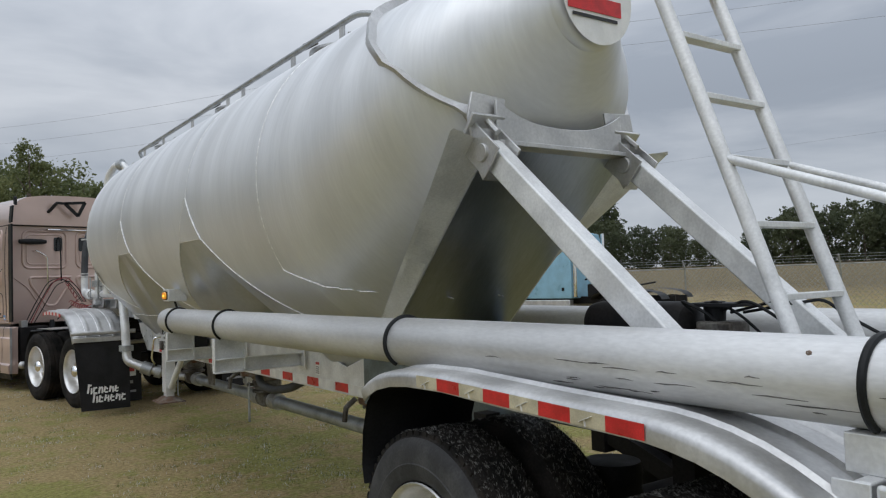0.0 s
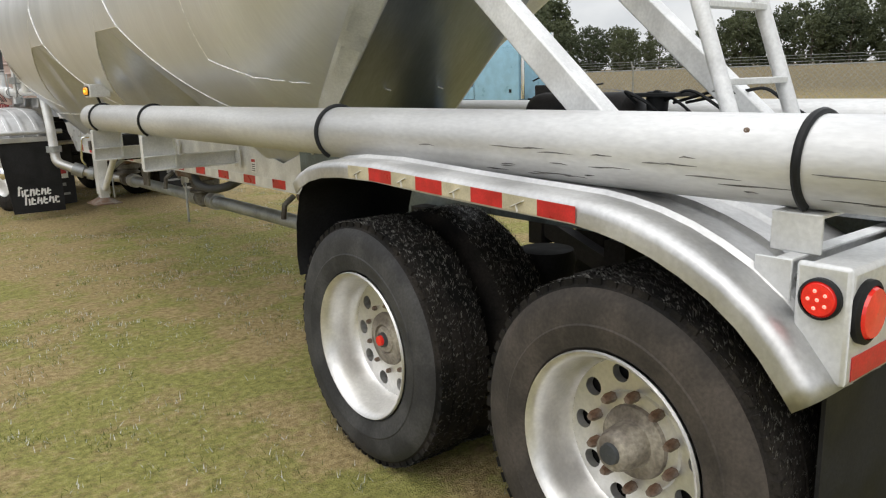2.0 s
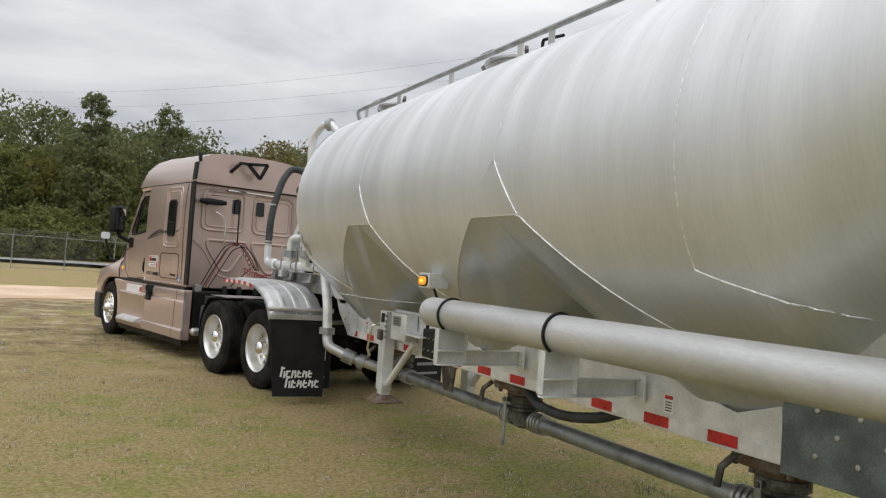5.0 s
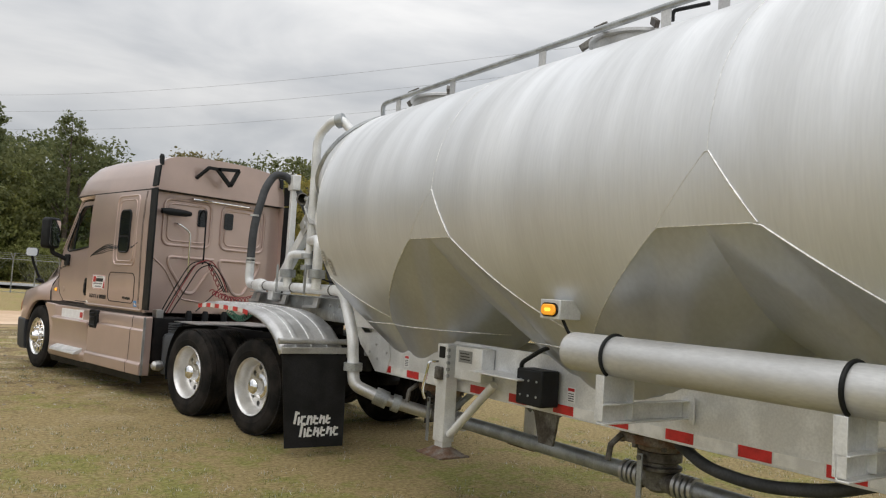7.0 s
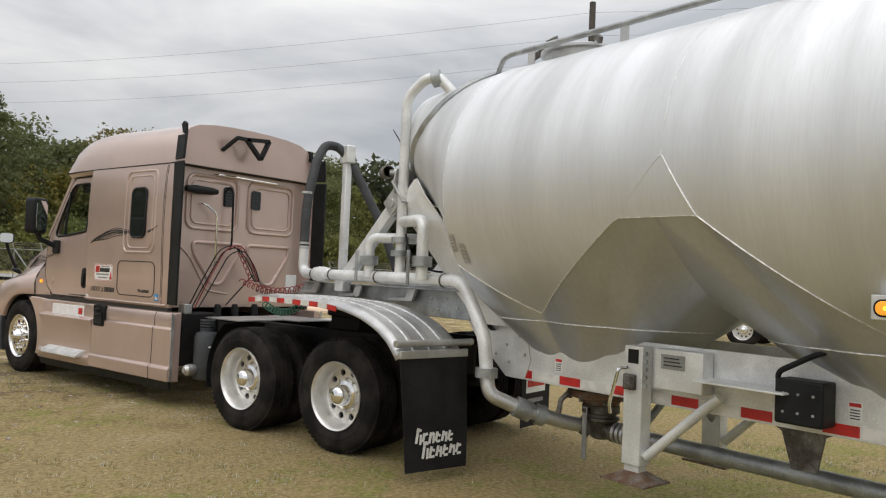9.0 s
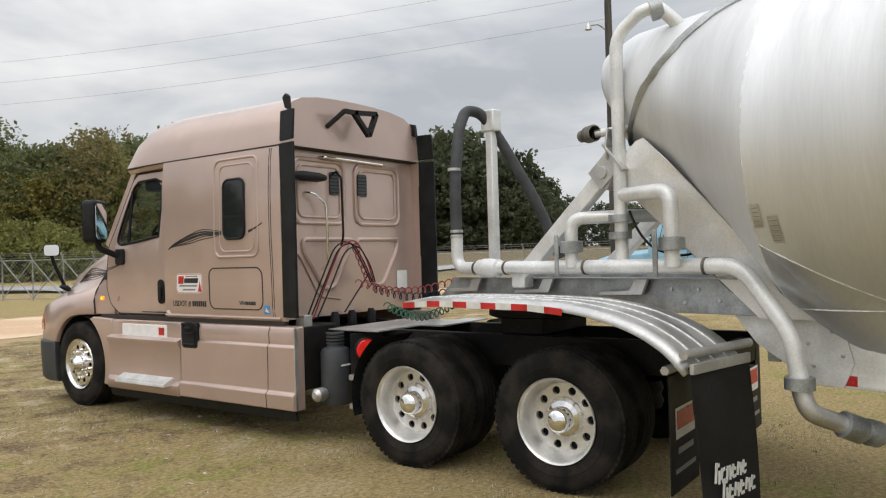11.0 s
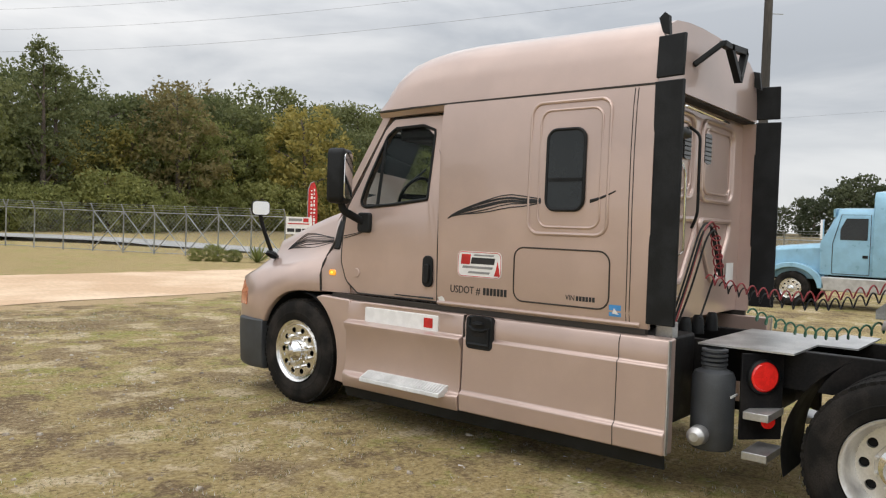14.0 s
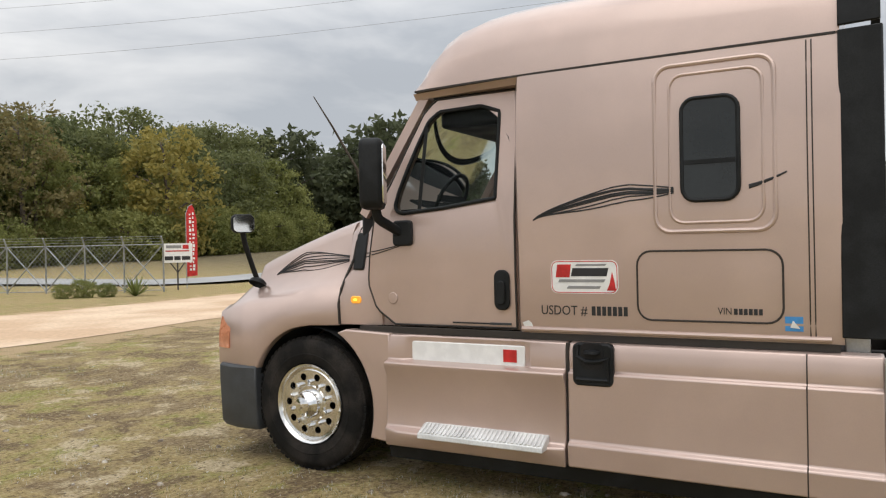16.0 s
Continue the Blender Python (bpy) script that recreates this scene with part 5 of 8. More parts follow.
# hood, bumper, lamps
def hood_section(y):
    f = (y - 6.34) / (7.63 - 6.34)
    top = 1.90 - 0.37 * f ** 1.15 - 0.42 * max(0, f - 0.86) / 0.14 * max(0, f - 0.86) / 0.14
    wide = 1.0 + 0.10 * math.sin(min(1, max(0, f) / 0.35) * math.pi / 2) - 0.62 * max(0, f - 0.72) ** 1.5
    arch = 0.0
    if abs(y - 6.58) < 0.585:
        arch = 0.50 + math.sqrt(0.585 ** 2 - (y - 6.58) ** 2)
    base = max(0.74 if y > 6.6 else 1.09, arch)
    sh = max(base + 0.07, 1.36 - 0.20 * f)
    half = [(wide - 0.06, base - 0.005), (wide - 0.01, base), (wide, base + 0.02), (wide - 0.004, base + (sh - base) * 0.55), (wide - 0.04, sh), (wide - 0.13, sh + 0.07 * (1 - 0.3 * f)), (0.83 - 0.17 * f, min(top - 0.09, sh + 0.2)), (0.80 - 0.17 * f, top - 0.13), (0.75 - 0.16 * f, top - 0.05), (0.62 - 0.12 * f, top - 0.01), (0.3, top + 0.015), (0, top + 0.02)]
    return [(x, y, z) for x, z in mirror(half)]


hood = part("hood", Mesh().loft([hood_section(6.34 + 1.29 * i / 56) for i in range(57)], True, True), PAINT, truck, "bronze sloping hood with flared wheel arches", smooth=50)
COWL = ((5.955, [(0.96, 1.10), (0.97, 1.3), (0.975, 1.5), (0.965, 1.66), (0.93, 1.84), (0.80, 1.93), (0, 1.95)]),
        (6.10, [(0.972, 1.10), (0.985, 1.3), (0.965, 1.48), (0.925, 1.64), (0.875, 1.83), (0.74, 1.925), (0, 1.945)]),
        (6.332, [(0.992, 1.10), (1.002, 1.3), (0.955, 1.42), (0.85, 1.54), (0.805, 1.77), (0.70, 1.875), (0, 1.915)]))


def cowl_x(y, z):
    xs = []
    for yy, row in COWL:
        k = [(x0 + (x1 - x0) * (z - z0) / (z1 - z0)) for (x0, z0), (x1, z1) in zip(row, row[1:]) if z0 <= z <= z1]
        xs.append((yy, k[0] if k else row[0][0]))
    for (y0, x0), (y1, x1) in zip(xs, xs[1:]):
        if y <= y1 or y1 == xs[-1][0]:
            return x0 + (x1 - x0) * (y - y0) / (y1 - y0)


cowl = Mesh().loft([[(x, y, z) for x, z in mirror(row)] for y, row in COWL], True, True)
part("cowl", cowl, PAINT, truck, "bronze cowl panel behind the hood", smooth=50)
for sgn in (-1, 1):
    line = [(6.336, 1.10), (6.338, 1.25), (6.325, 1.36), (6.31, 1.46), (6.285, 1.58), (6.265, 1.70), (6.235, 1.80), (6.20, 1.865), (6.15, 1.905)]
    part("hood_gap", Mesh().tube([(sgn * (cowl_x(y, z) + 0.002), y, z) for y, z in line], 0.012, 6), SEAM_OR_SHADE, truck)
    vo = rounded(6.125, 6.265, 1.50, 1.775, 0.02)
    vent = part("cowl_vent", Mesh().loft([[(sgn * 0.76, y, z) for y, z in vo], [(sgn * (cowl_x(y, z) + 0.006), y, z) for y, z in vo], [(sgn * (cowl_x(y, z) + 0.012), 6.195 + (y - 6.195) * 0.86, 1.637 + (z - 1.637) * 0.93) for y, z in vo]], True, True), BLACK, truck, "black cowl vent")
    for k in range(2):
        pts = [(6.12 - 0.36 * i / 10, 1.595 + 0.028 * k * (1 - i / 14) + 0.075 * (i / 10) ** 1.3) for i in range(11)]
        part("door_pinstripe", Mesh().tube([(sgn * ((cowl_x(y, z) if y > 6.03 else door_x(z)) + 0.002), y, z) for y, z in pts], 0.004, 5), bpy.data.materials["black_ink"], truck)
    mk = part("side_marker", Mesh().slab(rounded(6.13, 6.23, 1.255, 1.31, 0.026), "x", sgn * 0.975, sgn * 0.995), AMBER, truck, "amber side marker lamp", bevel=0.006)
    part("marker_bulb", Mesh().slab(rounded(6.165, 6.20, 1.275, 1.292, 0.008), "x", sgn * 0.995, sgn * 0.9965), AMBER_GLOW, mk)
    LAMP_LENS = bpy.data.materials.get("headlamp_lens") or mat("headlamp_lens", (0.50, 0.20, 0.11), 0.22, 0.0, 0.12, 8, 60, 0, coat=0.5)
    lens = []
    for y in (7.44, 7.49, 7.54, 7.585, 7.615):
        half = [(abs(x), z) for x, _, z in hood_section(y)[2:5]]
        lens.append([(sgn * (half[0][0] - 0.02), y, 0.88), (sgn * (half[0][0] + 0.008), y, 0.88), (sgn * (half[1][0] + 0.010), y, 0.99), (sgn * (half[2][0] + 0.008), y, 1.10 + 0.25 * (y - 7.5)), (sgn * (half[2][0] - 0.04), y, 1.10 + 0.25 * (y - 7.5))])
    part("headlamp", Mesh().loft(lens, True, True), LAMP_LENS, truck, "amber-edged headlamp")
bo = [(-1.11, 7.12), (-1.125, 7.36), (-1.07, 7.56), (-0.9, 7.68), (0, 7.80), (0.9, 7.68), (1.07, 7.56), (1.125, 7.36), (1.11, 7.12), (0.9, 7.12), (0.9, 7.5), (-0.9, 7.5), (-0.9, 7.12)]
bumper = Mesh().loft([[(x * k, 7.3 + (y - 7.3) * k, z) for x, y in bo] for z, k in ((0.25, 0.95), (0.30, 0.985), (0.62, 1.0), (0.74, 1.0), (0.76, 0.985))])
part("bumper", bumper, GREY, truck, "grey plastic bumper", bevel=0.01)
part("grille", Mesh().box(-0.5, 0.5, 7.615, 7.65, 0.8, 1.30), BLACK, truck)
for sgn in (-1, 1):
    a = [(6.58 + 0.575 * math.cos(t), 0.5 + 0.575 * math.sin(t)) for t in (radians(-8 + 196 * i / 20) for i in range(21))]
    part("wheel_liner", Mesh().loft([[(sgn * x, y, z) for y, z in a] for x in (1.05, 0.55)], False), BLACK, truck)

# mirrors
for sgn in (-1, 1):
    mir = part("mirror", Mesh().slab(rounded(-0.13, 0.13, 1.92, 2.40, 0.06), "y", 5.72, 5.88), BLACK, truck, "black wing mirror", bevel=0.03)
    mir.location.x = sgn * 1.27
    glassm = part("mirror_glass", Mesh().slab(rounded(-0.1, 0.1, 1.96, 2.36, 0.04), "y", 5.712, 5.719), CHROME, mir)
    for ob in (mir, glassm):
        ob.data.transform(Matrix.Translation((0, 5.8, 0)) @ Matrix.Rotation(radians(-28 * sgn), 4, "Z") @ Matrix.Translation((0, -5.8, 0)))
    part("mirror_arm", Mesh().tube(bent([(sgn * 1.24, 5.80, 1.95), (sgn * 1.22, 5.80, 1.86), (sgn * 1.0, 5.74, 1.76)], 0.06), 0.035, 12), BLACK, truck, "black mirror arm")
    part("mirror_base", Mesh().slab(rounded(5.64, 5.80, 1.67, 1.85, 0.03), "x", sgn * 0.975, sgn * 1.04), BLACK, truck, bevel=0.012)
    hm = part("hood_mirror", Mesh().slab(rounded(-0.085, 0.085, 1.80, 1.95, 0.045), "y", 7.27, 7.36), BLACK, truck, "round-cornered hood mirror", bevel=0.02)
    hm.location.x = sgn * 1.02
    hg = part("hood_mirror_glass", Mesh().slab(rounded(-0.076, 0.076, 1.808, 1.942, 0.035), "y", 7.262, 7.269), CHROME, hm)
    turn = Matrix.Translation((0, 7.315, 0)) @ Matrix.Rotation(radians(30 * sgn), 4, "Z") @ Matrix.Diagonal((1.12, 0.8, 1.0, 1.0)) @ Matrix.Translation((0, -7.315, 0))
    for ob in (hm, hg):
        ob.data.transform(turn)
    part("hood_mirror_arm", Mesh().tube(bent([(sgn * 1.02, 7.32, 1.81), (sgn * 0.99, 7.32, 1.7), (sgn * 0.90, 7.32, 1.50), (sgn * 0.86, 7.32, 1.42)], 0.05), 0.022, 10), BLACK, truck)
    part("hood_mirror_base", Mesh().lathe([(0.075, 0.0), (0.07, 0.03), (0.04, 0.05)], 20, Matrix.Translation((sgn * 0.86, 7.32, 1.38)) @ Matrix.Rotation(radians(-60 if sgn < 0 else -120), 4, "Y")), BLACK, truck)

# side skirts and steps
for sgn in (-1, 1):
    prof = [(1.03, 1.06), (1.085, 1.05), (1.105, 1.0), (1.10, 0.885), (1.125, 0.875), (1.125, 0.62), (1.13, 0.46), (1.16, 0.44), (1.15, 0.30), (1.0, 0.29), (1.0, 1.06)]
    part("rear_skirt", Mesh().loft([[(sgn * x, y, z) for x, z in prof] for y in (2.66, 4.405)], True, True), PAINT, truck, "bronze rear chassis fairing", bevel=0.01)
    rim_ = [(y, z) for y, z in ((2.652, 0.30), (2.66, 0.30), (2.66, 1.05), (2.652, 1.05))]
    part("skirt_edge", Mesh().slab(rim_, "x", sgn * 1.095, sgn * 1.128), ALU, truck)
    # front part, cut round the wheel arch and holding the steps
    secs = []
    for y, dz, wx in ((4.425, 0, 0), (4.68, 0, 0), (4.74, 0, -0.05), (5.60, 0, -0.05), (5.68, 0, 0.0), (5.82, 0, 0.0)):
        secs.append([(sgn * x, y, z) for x, z in ((1.03, 1.06), (1.085 + wx * 0.4, 1.05), (1.10 + wx, 1.0), (1.10 + wx, 0.885), (1.155, 0.865), (1.15, 0.83), (1.12, 0.78), (1.12, 0.5), (1.13, 0.43), (1.20 if 4.6 < y < 5.7 else 1.15, 0.405), (1.20 if 4.6 < y < 5.7 else 1.15, 0.37), (1.14, 0.29), (1.0, 0.28), (1.0, 1.06))])
    part("front_skirt", Mesh().loft(secs, True, True), PAINT, truck, "bronze step fairing", bevel=0.008)
    part("skirt_seam", Mesh().tube([(sgn * (x + 0.001), 3.02, z) for x, z in prof[1:9]], 0.0035, 6), SEAM_OR_SHADE, truck)
    front = Mesh()
    arcp = [(6.58 - 0.62 * math.cos(t), 0.5 + 0.62 * math.sin(t)) for t in (radians(-18 + 80 * i / 12) for i in range(13))]
    front.slab([(5.80, 0.29), (5.80, 1.06), (6.2, 1.075)] + [(y, z) for y, z in reversed(arcp) if z < 1.05], "x", sgn * 1.0, sgn * 1.10)
    part("arch_panel", front, PAINT, truck, "bronze panel behind the front wheel", bevel=0.012)
    part("upper_step", Mesh().box(min(sgn * 1.04, sgn * 1.065), max(sgn * 1.04, sgn * 1.065), 4.73, 5.64, 0.872, 1.012), STICKER, truck, "pale upper step plate", bevel=0.006)
    part("step_reflector", Mesh().box(min(sgn * 1.065, sgn * 1.069), max(sgn * 1.065, sgn * 1.069), 4.79, 4.89, 0.905, 0.985), RED, truck, "red reflector")
    st = part("lower_step", Mesh().loft([[(sgn * x, y, z) for x, z in ((1.11, 0.475), (1.15, 0.475), (1.25, 0.425), (1.255, 0.39), (1.11, 0.39))] for y in (4.54, 5.48)], True, True), SILVER, truck, "pale serrated aluminium lower step", bevel=0.006)
    for i in range(30):
        y = 4.56 + 0.0305 * i
        part("step_tooth", Mesh().loft([[(sgn * x, yy, z) for x, z in ((1.155, 0.474), (1.155, 0.481), (1.247, 0.435), (1.247, 0.428))] for yy in (y, y + 0.015)], True, True), SILVER, st)
    pocket = part("fuel_pocket", Mesh().slab(rounded(4.10, 4.37, 0.80, 1.06, 0.04), "x", sgn * 1.08, sgn * 1.135), BLACK, truck, "black filler pocket", bevel=0.012)
    part("filler_lip", Mesh().tube([(sgn * 1.137, y, z) for y, z in ((4.33, 1.05), (4.335, 0.98), (4.28, 0.95), (4.20, 0.95), (4.135, 0.97), (4.13, 0.84), (4.34, 0.84))], 0.014, 8), BLACK, pocket)
    part("filler_cap", Mesh().lathe([(0.055, 0.0), (0.052, 0.014), (0.03, 0.02), (0.001, 0.021)], 20, Matrix.Translation((sgn * 1.133, 4.235, 1.0)) @ Matrix.Rotation(radians(90 * sgn), 4, "Y")), BLACK, pocket)
    # flat darker patch painting the shade of the pocket's hollow
    part("pocket_hollow", Mesh().slab(rounded(4.16, 4.31, 0.90, 1.06, 0.03), "x", sgn * 1.135, sgn * 1.1375), FRAME, pocket)
    part("lower_strip", Mesh().loft([[(sgn * x, y, z) for x, z in ((1.10, 0.30), (1.13, 0.30), (1.10, 0.20), (1.08, 0.20))] for y in (2.67, 5.80)], True, True), BLACK, truck, "black rubber skirt strip")
part("skirt_gap", Mesh().box(-1.10, 1.10, 4.407, 4.423, 0.3, 1.05), SEAM_OR_SHADE, truck)
# ---- trailer fittings ----
for sgn in (-1, 1):
    rail = part("top_rail", Mesh().tube(bent([(sgn * 0.3, -2.1, 3.30), (sgn * 0.42, -2.3, 3.385), (sgn * 0.42, -8.25, 3.385), (sgn * 0.3, -8.5, 3.3)], 0.1), 0.022, 12), GALV, trailer, "grey pipe handrail along the tank top")
    for y in (-2.6, -3.48, -4.6, -5.7, -6.1, -7.18, -8.0):
        p = Mesh().box(sgn * 0.42 - 0.006, sgn * 0.42 + 0.006, y - 0.035, y + 0.035, 3.23, 3.40)
        part("rail_post", p, ALU, rail, bevel=0.002)
for y in (-2.75, -5.1, -7.35):
    m = Matrix.Translation((0, y, 3.30)) @ Matrix.Rotation(-math.pi / 2, 4, "Y")
    hatch = part("manhole", Mesh().lathe([(0.30, -0.05), (0.30, 0.08), (0.33, 0.085), (0.33, 0.105), (0.30, 0.115), (0.2, 0.15), (0.001, 0.165)], 36, m), ALU, trailer, "round manhole lid with clamps")
    for k in range(6):
        a = 2 * math.pi * k / 6
        c = Mesh().beam((0.30 * math.cos(a), y + 0.30 * math.sin(a), 3.46), (0.40 * math.cos(a), y + 0.40 * math.sin(a), 3.40), 0.03, 0.05)
        part("lid_clamp", c, GREASY, hatch, bevel=0.004)
    if y < -3:
        part("lid_handle", Mesh().tube(bent([(-0.05, y - 0.34, 3.46), (-0.05, y - 0.34, 3.53), (-0.05, y - 0.62, 3.50)], 0.04), 0.014, 8), BLACK, hatch)

# head sticker of the rear end: plain coloured shapes
sty = 2 * MID - (SEAM_F + 1.44) - 0.09
cz = (low_line(-0.94, False) + ZC + R - 0.09) / 2 + 0.02
disc = Mesh().lathe([(0.25, 0.0), (0.001, 0.004)], 40, Matrix.Translation((0.03, sty - 0.062, cz)) @ Matrix.Rotation(-math.pi / 2, 4, "Z"))
badge = part("round_badge", disc, STICKER, trailer, "round white badge with black and red shapes")
for x0, x1, z0, z1, mt in ((-0.17, 0.17, 0.02, 0.15, INK), (-0.19, 0.19, -0.09, -0.01, RED), (-0.16, 0.16, -0.125, -0.108, INK)):
    part("badge_bar", Mesh().box(x0, x1, sty - 0.07, sty - 0.067, cz + z0, cz + z1), mt, badge)

# ladder at the rear
for sgn in (-1, 1):
    def lad(z):
        return (sgn * 0.215, -11.06 + (z - 1.3) * 0.365, z)
    part("ladder_rail", Mesh().tube([lad(1.1), lad(3.45)], 0.03, 14), SILVER, trailer, "round silver ladder rail")
    part("ladder_brace", Mesh().tube([lad(2.05), (sgn * 0.215, -12.0, 1.6)], 0.019, 10), SILVER, trailer)
    part("ladder_post", Mesh().tube([(sgn * 0.215, -12.0, 1.62), (sgn * 0.215, -12.0, 1.1)], 0.019, 10), SILVER, trailer)
for z in (1.5, 1.78, 2.05, 2.32, 2.6, 2.88, 3.16):
    y = -11.06 + (z - 1.3) * 0.365
    part("rung", Mesh().box(-0.2, 0.2, y - 0.03, y + 0.03, z - 0.012, z + 0.012), SILVER, trailer, bevel=0.003)

# rear deck, lamp bar, brackets, rear flaps
deck = Mesh().box(-0.62, 0.62, -12.1, -10.5, 1.14, 1.155)
part("rear_deck", deck, GALV, trailer, "galvanised rear deck plate")
tank_m = Matrix.Translation((0.42, 0, 1.33)) @ Matrix(((0, 1, 0, 0), (1, 0, 0, 0), (0, 0, 1, 0), (0, 0, 0, 1)))
air = part("air_tank", Mesh().lathe([(0.001, -9.42), (0.07, -9.43), (0.115, -9.47), (0.125, -9.52), (0.125, -10.06), (0.115, -10.12), (0.07, -10.15), (0.001, -10.16)], 28, tank_m), FRAME, trailer, "black air tank with brake valves")
part("valve_block", Mesh().box(0.34, 0.50, -10.40, -10.20, 1.24, 1.36), GREASY, air, "brake valve block", bevel=0.012)
part("valve_cap", Mesh().lathe([(0.001, 1.46), (0.05, 1.455), (0.055, 1.42), (0.05, 1.36)], 18, Matrix.Translation((0.42, -10.26, 0)) @ Matrix.Rotation(-math.pi / 2, 4, "Y")), BLACK, air)
part("valve_plate", Mesh().box(0.33, 0.51, -10.42, -10.16, 1.43, 1.45), BLACK, air, bevel=0.004)
part("blue_fitting", Mesh().tube([(0.33, -10.33, 1.30), (0.27, -10.33, 1.30)], 0.02, 10), BLUE_INK, air)
for k in range(5):
    p0 = (0.36 + 0.03 * k, -10.18 - 0.05 * k, 1.40)
    part("brake_hose", Mesh().tube(bent([p0, (p0[0] - 0.05, p0[1] + 0.05 - 0.12 * k, 1.47), (p0[0] - 0.02, p0[1] - 0.1 - 0.1 * k, 1.40), (p0[0] + 0.1, p0[1] - 0.2 - 0.15 * k, 1.2)], 0.06, 4), 0.008, 6), BLACK, air)
bar = Mesh().box(-1.118, 1.118, -11.87, -11.76, 0.86, 1.12)
lamp_bar = part("lamp_bar", bar, SILVER, trailer, "silver rear lamp bar with red lamps", bevel=0.012)
for sgn in (-1, 1):
    box = part("lamp_wing", Mesh().box(min(sgn * 1.12, sgn * 1.14), max(sgn * 1.12, sgn * 1.14), -11.875, -11.755, 0.865, 1.13), SILVER, trailer, bevel=0.012)
    m = Matrix.Translation((sgn * 1.14, -11.815, 1.055))
    lens = part("side_lamp", Mesh().lathe([(0.046, 0.0), (0.046, sgn * 0.012), (0.04, sgn * 0.016)], 28, m), BLACK, box, "round black grommet")
    part("lens", Mesh().lathe([(0.04, sgn * 0.010), (0.035, sgn * 0.018), (0.001, sgn * 0.02)], 28, m), RED_LENS, lens, "lit red lens")
    for k in range(6):
        a = 2 * math.pi * k / 6
        r = 0.0 if k == 5 else 0.02
        c = Matrix.Translation((sgn * 1.16, -11.815 + r * math.cos(2 * math.pi * k / 5), 1.055 + r * math.sin(2 * math.pi * k / 5)))
        part("diode", Mesh().lathe([(0.0045, 0), (0.001, sgn * 0.002)], 8, c), RED_GLOW, lens)
    for x in (1.055, 0.87, 0.68):
        m = Matrix.Translation((sgn * x, -11.87, 1.02)) @ Matrix.Rotation(-math.pi / 2, 4, "Z")
        g = part("rear_lamp", Mesh().lathe([(0.072, 0.0), (0.072, 0.012), (0.06, 0.018)], 28, m), BLACK, lamp_bar)
        part("lens", Mesh().lathe([(0.06, 0.012), (0.054, 0.024), (0.001, 0.027)], 28, m), RED_LENS, g, "red lens")
    for i in range(5):
        t = Mesh().box(min(sgn * (1.1 - i * 0.2), sgn * (0.92 - i * 0.2)), max(sgn * (1.1 - i * 0.2), sgn * (0.92 - i * 0.2)), -11.8725, -11.8705, 0.87, 0.925)
        part("bar_tape", t, RED if i % 2 == 0 else WHITE, lamp_bar)
    br = Mesh()
    br.box(min(sgn * 0.4, sgn * 1.10), max(sgn * 0.4, sgn * 1.10), -11.70, -11.688, 0.93, 1.12)
    br.box(min(sgn * 0.4, sgn * 1.10), max(sgn * 0.4, sgn * 1.10), -11.73, -11.69, 1.112, 1.122)
    br.slab([(-11.73, 1.12), (-11.64, 1.12), (-11.64, 0.96), (-11.70, 0.90), (-11.73, 0.92)], "x", min(sgn * 1.098, sgn * 1.106), max(sgn * 1.098, sgn * 1.106))
    rb = part("rear_bracket", br, SILVER, trailer, "folded silver bracket under the tube", bevel=0.003)
    rest = Mesh().box(min(sgn * 0.85, sgn * 1.04), max(sgn * 0.85, sgn * 1.04), -11.76, -11.64, 1.205, 1.215)
    rest.box(min(sgn * 1.03, sgn * 1.04), max(sgn * 1.03, sgn * 1.04), -11.76, -11.64, 1.122, 1.212)
    part("tube_rest", rest, SILVER, rb, bevel=0.003)
    for x, z in ((1.02, 1.06), (0.92, 1.06), (0.82, 1.06), (1.04, 0.97)):
        part("bolt", Mesh().tube([(sgn * x, -11.70, z), (sgn * x, -11.712, z)], 0.011, 6), GALV, rb)
    fl = Mesh().box(min(sgn * 0.55, sgn * 1.12), max(sgn * 0.55, sgn * 1.12), -11.835, -11.825, 0.12, 0.87)
    part("rear_mudflap", fl, FLAP, trailer, "black rubber mudflap")

# tube dents and bolts
m = Matrix.Translation((-1.0955, -11.597, 1.402))
part("tube_bolt", Mesh().lathe([(0.006, 0.004), (0.006, -0.004), (0.001, -0.005)], 8, m), RUST, trailer)

